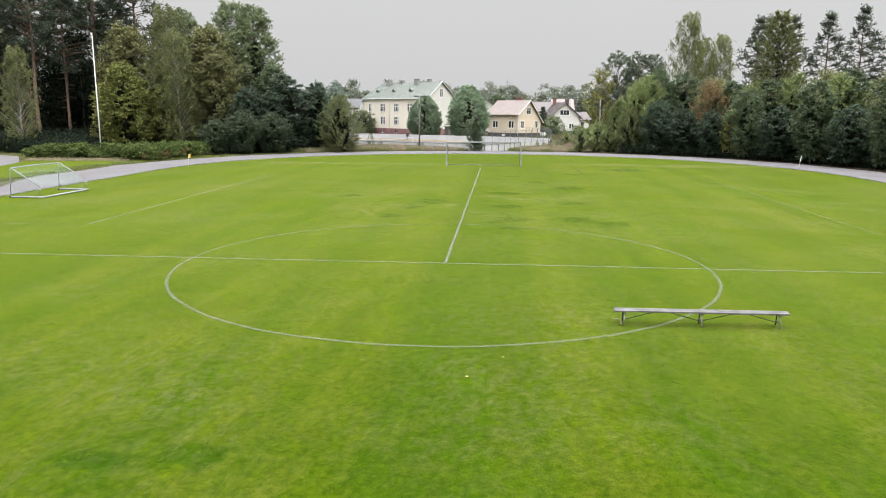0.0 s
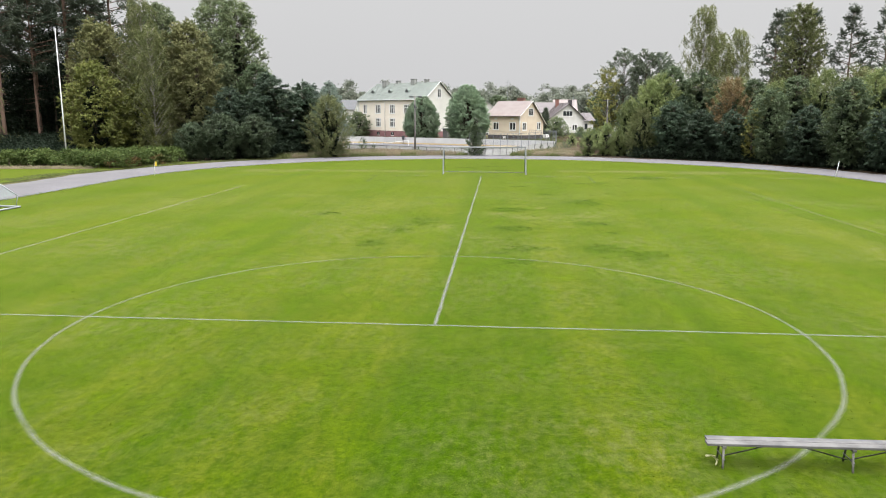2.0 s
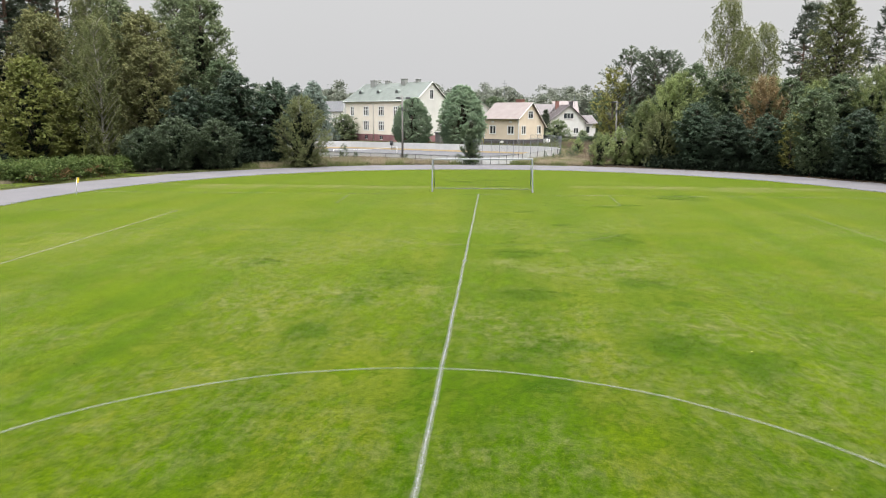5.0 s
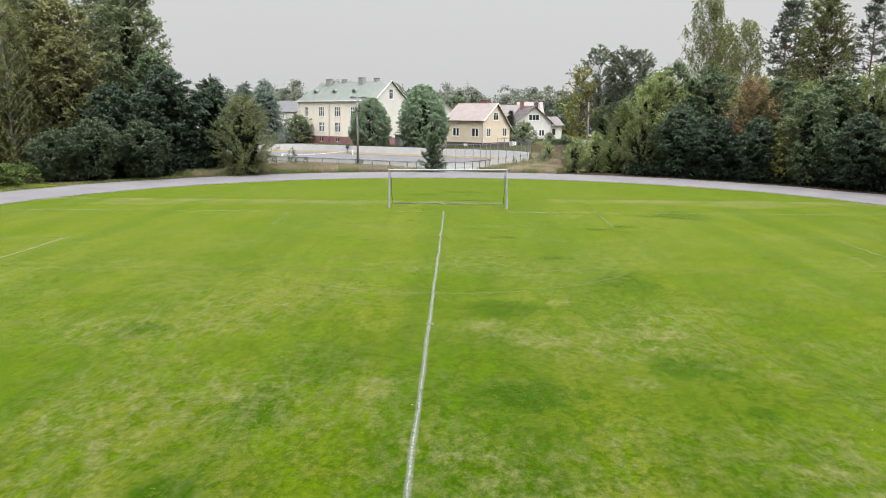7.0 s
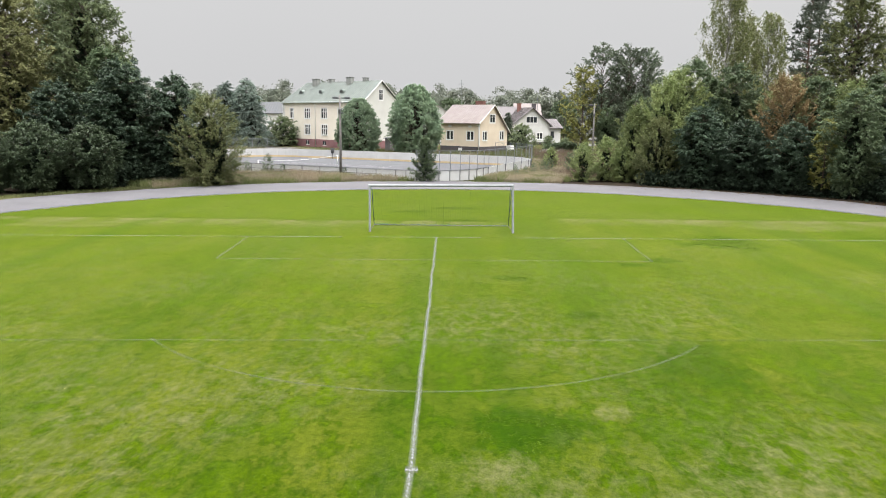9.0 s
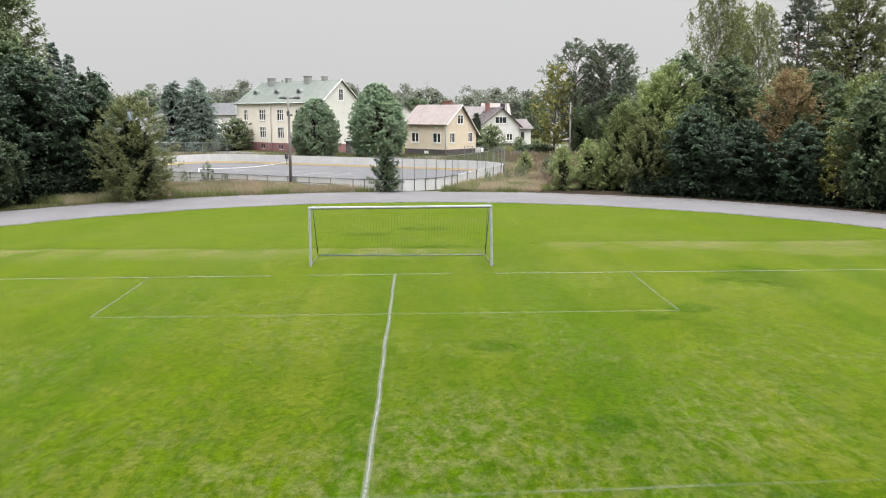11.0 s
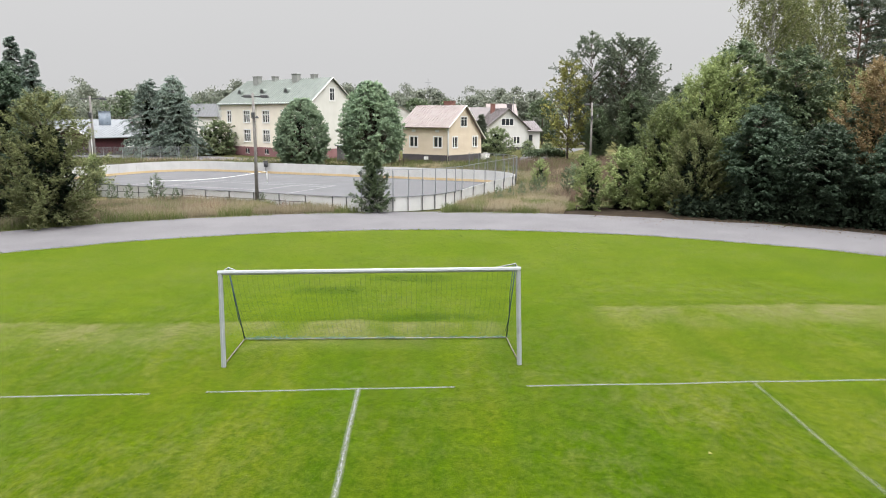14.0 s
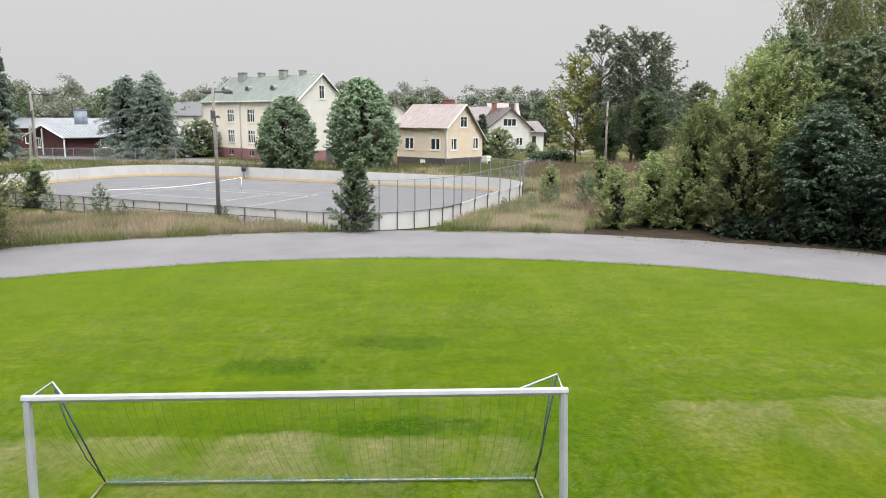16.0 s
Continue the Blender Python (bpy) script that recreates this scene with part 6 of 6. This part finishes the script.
# the white house
m, L = corner_frame((14.2, 197.2), (22.8, 199.4))
white_house = thing("white_house", "white rendered gabled house with grey-brown tiled roof", "house", "", m)
W, PX, PK = 9.0, 4.7, 7.9
fw = wall_side(white_house, pose(0, 0, 0), L, 4.3, [(2.0, 1.2, 1.2, 1.3, 2, 1), (6.6, 1.2, 1.2, 1.3, 2, 1)], WHITE_RENDER, 0.5, GREY_PLINTH)
gt = gable_top(fw, L, 4.3, PX, PK, None, WHITE_RENDER)
window(gt, 4.6, 4.75, 2.5, 1.25, 3, 1)
part("gable_glass", Geo().box(3.4, 5.8, -0.02, -0.004, 4.77, 5.97), GLASS_DARK, gt)
part("gable_mullion", Geo().box(4.16, 4.25, -0.05, -0.022, 4.77, 5.97).box(4.95, 5.04, -0.05, -0.022, 4.77, 5.97), WHITE, gt)
wall_side(white_house, side_m(L), W, 4.3, [(2.2, 1.6, 1.1, 1.5, 2, 1), (5.8, 1.6, 1.1, 1.5, 2, 1)], WHITE_RENDER, 0.5, GREY_PLINTH)
part("back_wall", Geo().box(0, L - 0.3, W - 0.3, W, -0.2, 4.3), WHITE_RENDER, white_house)
part("left_wall", Geo().box(0, 0.3, 0.3, W - 0.3, -0.2, 4.3), WHITE_RENDER, white_house)
rl, rr = (PK - 4.3) / PX, (PK - 4.3) / (L - PX)
roof_slope(white_house, (-0.6, W + 0.5, 4.3 - 0.6 * rl + 0.15), (-0.6, -0.5, 4.3 - 0.6 * rl + 0.15), (PX, -0.5, PK + 0.15), (PX, W + 0.5, PK + 0.15), BROWN_ROOF, 0.14, 0.35)
roof_slope(white_house, (L + 0.6, -0.5, 4.3 - 0.6 * rr + 0.15), (L + 0.6, W + 0.5, 4.3 - 0.6 * rr + 0.15), (PX, W + 0.5, PK + 0.15), (PX, -0.5, PK + 0.15), BROWN_ROOF, 0.14, 0.35)
part("verge_board", Geo().tube([(-0.6, -0.52, 4.3 - 0.6 * rl + 0.05), (PX, -0.52, PK + 0.06), (L + 0.6, -0.52, 4.3 - 0.6 * rr + 0.05)], 0.08, 0.08, 6), BROWN_ROOF, white_house)
part("wing", Geo().box(L + 0.01, L + 3.6, 2.2, W, -0.2, 3.6), WHITE_RENDER, white_house, "lower white side wing", bevel=0.01)
part("wing_window", Geo().box(L + 1.2, L + 2.0, 2.16, 2.196, 1.3, 2.8), GLASS_DARK, white_house)
roof_slope(white_house, (L + 0.3, 1.6, 3.55), (L + 4.0, 1.6, 3.55), (L + 4.0, 6, 5.6), (L - 1.5, 6, 5.6), BROWN_ROOF, 0.12, 0.35)
chimney(white_house, 6.6, 4.2, 6.0, 8.8, 0.9, 0.7, GREY_PLINTH)
chimney(white_house, 3.7, 6.0, 6.0, 8.9, 0.8, 0.7, BRICK)


def plain_house(name, label, a, b, depth, eave, peak, wall_m, roof_m, wins, along=True):
    """A house far behind: walls, gabled roof, windows on the front."""
    m, L = corner_frame(a, b)
    h = thing(name, label, "house", "houses in the distance", m)
    w = wall_side(h, pose(0, 0, 0), L, eave, wins, wall_m, 0.4, GREY_PLINTH)
    e = wall_side(h, side_m(L), depth, eave, [], wall_m, 0.4, GREY_PLINTH)
    part("back_wall", Geo().box(0, L - 0.3, depth - 0.3, depth, -0.2, eave), wall_m, h)
    part("left_wall", Geo().box(0, 0.3, 0.3, depth - 0.3, -0.2, eave), wall_m, h)
    o = 0.4
    if along:
        gable_top(e, depth, eave, depth / 2, peak, None, wall_m)
        k = (peak - eave) / (depth / 2)
        roof_slope(h, (-o, -o, eave - o * k + 0.12), (L + o, -o, eave - o * k + 0.12), (L + o, depth / 2, peak + 0.12), (-o, depth / 2, peak + 0.12), roof_m, 0.12, 0.6)
        roof_slope(h, (L + o, depth + o, eave - o * k + 0.12), (-o, depth + o, eave - o * k + 0.12), (-o, depth / 2, peak + 0.12), (L + o, depth / 2, peak + 0.12), roof_m, 0.12, 0)
    else:
        gable_top(w, L, eave, L / 2, peak, None, wall_m)
        k = (peak - eave) / (L / 2)
        roof_slope(h, (-o, depth + o, eave - o * k + 0.12), (-o, -o, eave - o * k + 0.12), (L / 2, -o, peak + 0.12), (L / 2, depth + o, peak + 0.12), roof_m, 0.12, 0.6)
        roof_slope(h, (L + o, -o, eave - o * k + 0.12), (L + o, depth + o, eave - o * k + 0.12), (L / 2, depth + o, peak + 0.12), (L / 2, -o, peak + 0.12), roof_m, 0.12, 0.6)
    return h, L


# the dark red house with pale roofs
m, L = corner_frame((-60.3, 182.1), (-50.9, 174.6))
D, EV, PK = 11.0, 2.85, 4.55
red = thing("red_house", "low dark red boarded house with pale sheet metal roof", "house", "", m)
fw = wall_side(red, pose(0, 0, 0), L, EV, [(3.0, 1.2, 1.5, 1.3, 2, 1)], RED_WOOD, 0.3, GREY_PLINTH)
gable_top(fw, L, EV, L / 2, PK, None, RED_WOOD)
wall_side(red, side_m(L), D, EV, [(6.4, 1.3, 2.2, 1.0, 3, 1)], RED_WOOD, 0.3, GREY_PLINTH)
part("back_wall", Geo().box(0, L - 0.3, D - 0.3, D, -0.2, EV), RED_WOOD, red)
part("left_wall", Geo().box(0, 0.3, 0.3, D - 0.3, -0.2, EV), RED_WOOD, red)
sl = (PK - EV) / (L / 2)
roof_slope(red, (L + 0.6, -0.7, EV - 0.6 * sl + 0.12), (L + 0.6, D + 0.5, EV - 0.6 * sl + 0.12), (L / 2, D + 0.5, PK + 0.12), (L / 2, -0.7, PK + 0.12), PALE_ROOF, 0.14, 0.6)
roof_slope(red, (-0.6, D + 0.5, EV - 0.6 * sl + 0.12), (-0.6, -0.7, EV - 0.6 * sl + 0.12), (L / 2, -0.7, PK + 0.12), (L / 2, D + 0.5, PK + 0.12), PALE_ROOF, 0.14, 0.6)
part("verge_board", Geo().tube([(-0.6, -0.72, EV - 0.6 * sl + 0.02), (L / 2, -0.72, PK + 0.03), (L + 0.6, -0.72, EV - 0.6 * sl + 0.02)], 0.09, 0.09, 6), WHITE, red, "white verge board")
for x in (5.5, L + 0.25):
    part("porch_post", Geo().box(x, x + 0.16, -0.62, -0.46, -0.1, EV - 0.1 if x > 6 else EV + 1.2), WHITE, red, "white porch post")
FLUE = plain("blue_grey_sheet", (0.10, 0.13, 0.17), (0.16, 0.19, 0.23), 2, 0.5)
flue = part("flue", Geo().tube([(1.9, 7.6, 2.9), (1.9, 7.6, 7.0)], 1.0, 1.0, 16), FLUE, red, "thick round blue-grey sheet metal flue", True)
part("flue_cap", Geo().tube([(1.9, 7.6, 7.002), (1.9, 7.6, 7.12)], 1.08, 1.08, 16), FLUE, flue, smooth=True)
for z in range(8):
    part("ladder_rung", Geo().box(2.95, 3.2, 7.4, 7.44, 3.4 + 0.42 * z, 3.45 + 0.42 * z), STEEL_DARK, flue)
plain_house("red_house", "higher dark red wing house with pale sheet metal roof", (-70.0, 194.0), (-54.0, 194.0), 9.0, 3.9, 5.5, RED_WOOD, PALE_ROOF, [(3.6, 1.3, 1.3, 1.5, 2, 1)])

plain_house("far_house", "pale mint house with green roof behind the trees", (-5.4, 196.0), (1.0, 196.0), 8, 6.2, 8.5, WHITE_RENDER, GREEN_ROOF, [(5.0, 3.0, 1.2, 1.4, 2, 1)], False)
plain_house("far_house", "white house with grey roof beyond the road", (10.8, 204.0), (16.4, 204.0), 9, 5.7, 8.2, WHITE_RENDER, BROWN_ROOF, [(3, 2.2, 1.2, 1.3, 2, 1)])
plain_house("far_house", "pale house with reddish roof beyond the gardens", (16.4, 212.0), (22.2, 212.0), 9, 6.2, 9.1, WHITE_RENDER, RUST_ROOF, [(3, 2.2, 1.2, 1.3, 2, 1)])
plain_house("far_house", "pale house with grey roof behind the conifers", (-46.5, 209.0), (-39.0, 209.0), 9, 6.3, 8.8, WHITE_RENDER, DARK_ROOF, [(3, 2.2, 1.2, 1.3, 2, 1)])
plain_house("far_house", "low house with pale roof behind the red house", (-60.0, 210.0), (-50.0, 210.0), 9, 5.0, 8.0, WHITE_RENDER, PALE_ROOF, [(3, 2.2, 1.2, 1.3, 2, 1)], False)
plain_house("far_house", "pale distant house among trees", (36.0, 226.0), (45.0, 226.0), 9, 4.6, 7.6, WHITE_RENDER, PALE_ROOF, [(3, 2.2, 1.2, 1.3, 2, 1)])
aerial = thing("roof_aerial", "tall thin mast above the roofs", "aerial", "", pose(3.5, 230, 0))
part("pole", Geo().tube([(0, 0, -0.1), (0, 0, 15.2)], 0.07, 0.04, 6), GALV, aerial)
part("dipole", Geo().box(-0.7, 0.7, -0.03, 0.03, 14.2, 14.26), GALV, aerial)
flag_mast = thing("garden_flagpole", "thin pole beside the white house", "flagpole", "", pose(20.6, 205.0, 0))
part("pole", Geo().tube([(0, 0, -0.1), (0, 0, 10.5)], 0.07, 0.05, 6), GALV, flag_mast)

# far road and yard
g = Geo()
g.face((10.5, 118, -0.034), (12.5, 117, -0.034), (18, 150, -0.034), (24.5, 176, -0.034), (36, 205, -0.034), (29, 207, -0.034), (19, 178, -0.034), (13.5, 150, -0.034))
sheet("road_side", g, ASPHALT, "narrow grey side road past the rink")
g = Geo()
g.face((-34, 163, -0.036), (-16, 157, -0.036), (-16, 160.5, -0.036), (-30, 171, -0.036), (-60, 176, -0.036), (-60, 171, -0.036))
sheet("road_yard", g, GRAVEL, "pale gravel yard before the cream house")
g = Geo()
g.face((-44, 52, -0.045), (-44.2, 62, -0.045), (-46.5, 70.5, -0.045), (-53.5, 80.5, -0.045), (-75, 90, -0.045), (-95, 90, -0.045), (-95, 52, -0.045))
sheet("road_branch", g, GRAVEL, "gravel yard beside the track")
g = Geo()
edge = [(-36.4, 30 + 2 * k) for k in range(17)] + [(CX + 38.3 * math.cos(radians(a)), CY + 38.3 * math.sin(radians(a))) for a in range(178, 147, -3)]
back = [(-33.5, 86), (-40, 82), (-47.5, 73), (-44.5, 64), (-43.8, 50), (-43.8, 30)]
g.v = [(x + 0.35 * noise.noise((x, y * 0.6, 3)), y, -0.026) for x, y in edge + back]
g.f = [tuple(range(len(g.v)))]
sheet("lawn_verge", g, GRASS, "mown grass verge between the track and the hedge")


# ---- grass in tufts and stalks ----
def blades(name, label, pts, h, w, leaf, seed, lean=0.35):
    """Thin upright blades, one triangle each."""
    rng = np.random.default_rng(seed)
    n = len(pts)
    th = rng.random(n) * 6.283
    hh = h * rng.uniform(0.45, 1.25, n)
    d = np.stack([np.cos(th), np.sin(th), np.zeros(n)], 1)
    tip = pts + np.stack([rng.normal(size=n) * lean * hh, rng.normal(size=n) * lean * hh, hh], 1)
    v = np.stack([pts - d * w, pts + d * w, tip], 1)
    me = bpy.data.meshes.new(name)
    me.vertices.add(n * 3)
    me.vertices.foreach_set("co", v.astype(np.float32).ravel())
    me.loops.add(n * 3)
    me.loops.foreach_set("vertex_index", np.arange(n * 3, dtype=np.int32))
    me.polygons.add(n)
    me.polygons.foreach_set("loop_start", np.arange(0, n * 3, 3, dtype=np.int32))
    me.update(calc_edges=True)
    me.materials.append(leaf)
    return tagged(new(name, me), label, "grass", "", "stuff")


def verge_points(n, r0, r1, a0, a1, seed, keep):
    """Points between two radii round the bend, thinned by a noise."""
    rng = np.random.default_rng(seed)
    out = []
    while len(out) < n:
        a, r = radians(rng.uniform(a0, a1)), rng.uniform(r0, r1)
        x, y = CX + r * math.cos(a), CY + r * math.sin(a)
        p = Vector((x, y, 0))
        u, v = p.dot(RU), p.dot(RV)
        if U0 - 0.4 < u < U1 + 0.4 and V0 - 0.35 < v < V1 + 0.4:
            continue
        if noise.noise((x * 0.35, y * 0.35, seed)) > keep:
            out.append((x, y, bank_z(x, y) - 0.06))
    return np.array(out)


blades("dry_grass", "tall dry straw-coloured grass between track and rink", verge_points(44000, 38.6, 47, 86, 130, 71, -0.1), 0.6, 0.018, L_DRY, 72)
blades("tall_grass", "tall green weeds between track and rink", verge_points(26000, 38.2, 48, 84, 132, 73, 0.02), 0.55, 0.022, L_TALL, 74)
blades("dry_grass", "dry pale grass on the bank by the rink end", verge_points(34000, 38.6, 70, 76.5, 87, 75, -0.05), 0.6, 0.018, L_DRY, 76)
blades("tall_grass", "green weeds on the bank by the rink end", verge_points(20000, 38.4, 64, 75.5, 88, 77, 0.05), 0.5, 0.022, L_TALL, 78)
blades("dry_grass", "bleached straw grass in front of the bank", verge_points(15000, 38.7, 46, 76.5, 87, 96, -0.3), 0.4, 0.018, L_DRY, 97)
rg0 = np.random.default_rng(83)


def lawn_tufts(n, per, seed):
    """Small clumps of longer blades over the middle of the lawn."""
    rng = np.random.default_rng(seed)
    c = np.stack([rng.normal(0.8, 6.5, n), rng.uniform(7, 93, n), np.zeros(n)], 1)
    p = c[:, None, :] + rng.normal(size=(n, per, 3)) * np.array([0.07, 0.05, 0])
    return p.reshape(-1, 3)


def patch_tufts(per, seed):
    """Thicker, longer grass in the lush places of the lawn."""
    rng = np.random.default_rng(seed)
    out = []
    for cx, cy, rx, ry in LUSH:
        k = int(rx * ry * per)
        th, r = rng.random(k) * 6.283, np.sqrt(rng.random(k)) * rng.uniform(0.6, 1.15, k)
        x, y = cx + rx * r * np.cos(th), cy + ry * r * np.sin(th)
        for a, b in zip(x, y):
            if noise.noise((a * 2.2, b * 2.2, seed)) > -0.08:
                for q in range(6):
                    out.append((a + rng.normal() * 0.06, b + rng.normal() * 0.05, 0))
    return np.array(out)


blades("lush_grass", "lush thick tufts of bright green grass in the lawn", patch_tufts(120, 87), 0.02, 0.010, L_BLADE, 88, 2.6)
blades("lawn_tufts", "small tufts of longer grass in the mown lawn", lawn_tufts(9000, 7, 81), 0.018, 0.008, L_BLADE, 82, 2.6)
blades("weeds", "reddish brown weed stalks on the bank", verge_points(9000, 45, 74, 62, 80, 85, 0.0), 1.0, 0.02, L_WEED, 86)
fringe = []
for (ax, ay), (bx, by) in zip(inner, inner[1:]):
    if min(ay, by) > 20:
        for k in range(int(math.hypot(bx - ax, by - ay) * 80)):
            t = rg0.random()
            q = rg0.normal() * 0.12
            fringe.append((ax + (bx - ax) * t + q * (1 if ax > CX else -1), ay + (by - ay) * t + q, -0.012))
blades("fringe_grass", "ragged grass fringe along the inner edge of the track", np.array(fringe), 0.09, 0.010, L_BLADE, 84, 0.7)
straw = np.array([(-48.0 + 10.5 * a, 74.6 + 1.2 * a - 1.3 * b, -0.03) for a, b in rg0.random((5000, 2))])
blades("dry_grass", "strip of dry straw along the hedge foot", straw, 0.3, 0.012, L_DRY, 89)
blades("edge_grass", "uneven grass along the outer edge of the track", verge_points(20000, 37.8, 40.0, 79, 205, 79, -0.2), 0.18, 0.012, L_TALL, 80)
rg = np.random.default_rng(90)


def yard_points(n, x0, x1, y0, y1, keep, seed):
    """Points over the rough ground behind the rink, in drifts."""
    out = []
    while len(out) < n:
        x, y = rg.uniform(x0, x1), rg.uniform(y0, y1)
        q = Vector((x, y, 0))
        if V0 - 0.3 < q.dot(RV) < V1 + 0.25 and U0 - 0.3 < q.dot(RU) < U1 + 0.3:
            continue
        if noise.noise((x * 0.16, y * 0.16, seed)) + 0.5 * noise.noise((x * 0.7, y * 0.7, seed)) > keep:
            out.append((x, y, -0.06))
    return np.array(out)


blades("garden_grass", "long green grass behind the rink before the houses", yard_points(34000, -62, 12, 121, 163, -0.1, 1), 0.55, 0.028, L_TALL, 91)
blades("dry_grass", "faded straw grass behind the rink before the houses", yard_points(9000, -62, 12, 122, 163, 0.1, 4), 0.5, 0.022, L_DRY, 92)
blades("weeds", "brown weed stalks between track and rink", verge_points(4500, 39.5, 47, 88, 130, 94, 0.05), 0.75, 0.018, L_WEED, 95)
blades("weeds", "brown weed stalks behind the rink boards", yard_points(7000, -62, 11, 120, 160, 0.15, 7), 0.7, 0.022, L_WEED, 93)


blades("weeds", "reddish brown weed stalks on the slope below the aspens", yard_points(15000, 13, 46, 122, 160, -0.05, 11), 1.0, 0.03, L_WEED, 98)
blades("tall_grass", "tall green weeds on the slope below the aspens", yard_points(13000, 9, 46, 116, 160, -0.05, 13), 0.7, 0.03, L_TALL, 99)


def fallen(name, label, pts, size, leaf, seed):
    """Single leaves lying flat on the ground."""
    rng = np.random.default_rng(seed)
    ax = rng.normal(size=pts.shape) * np.array([1, 1, 0.12])
    me = leaf_mesh(name, pts, ax, size, rng, 0.4)
    me.materials.append(leaf)
    tagged(new(name, me), label, "leaves", "", "stuff")


rl = np.random.default_rng(101)
th = np.radians(rl.uniform(5, 74, 1600))
rr = 38.6 - np.abs(rl.normal(size=1600)) * 1.3
fallen("fallen_leaf", "brown fallen leaves scattered along the track edge", np.stack([CX + rr * np.cos(th), CY + rr * np.sin(th), np.full(1600, -0.012)], 1), 0.07, L_RUST, 102)
fallen("fallen_leaf", "a few yellow leaves lying on the lawn", np.stack([rl.uniform(-14, 18, 36), rl.uniform(8, 76, 36), np.full(36, 0.02)], 1), 0.045, L_YELLOW, 103)
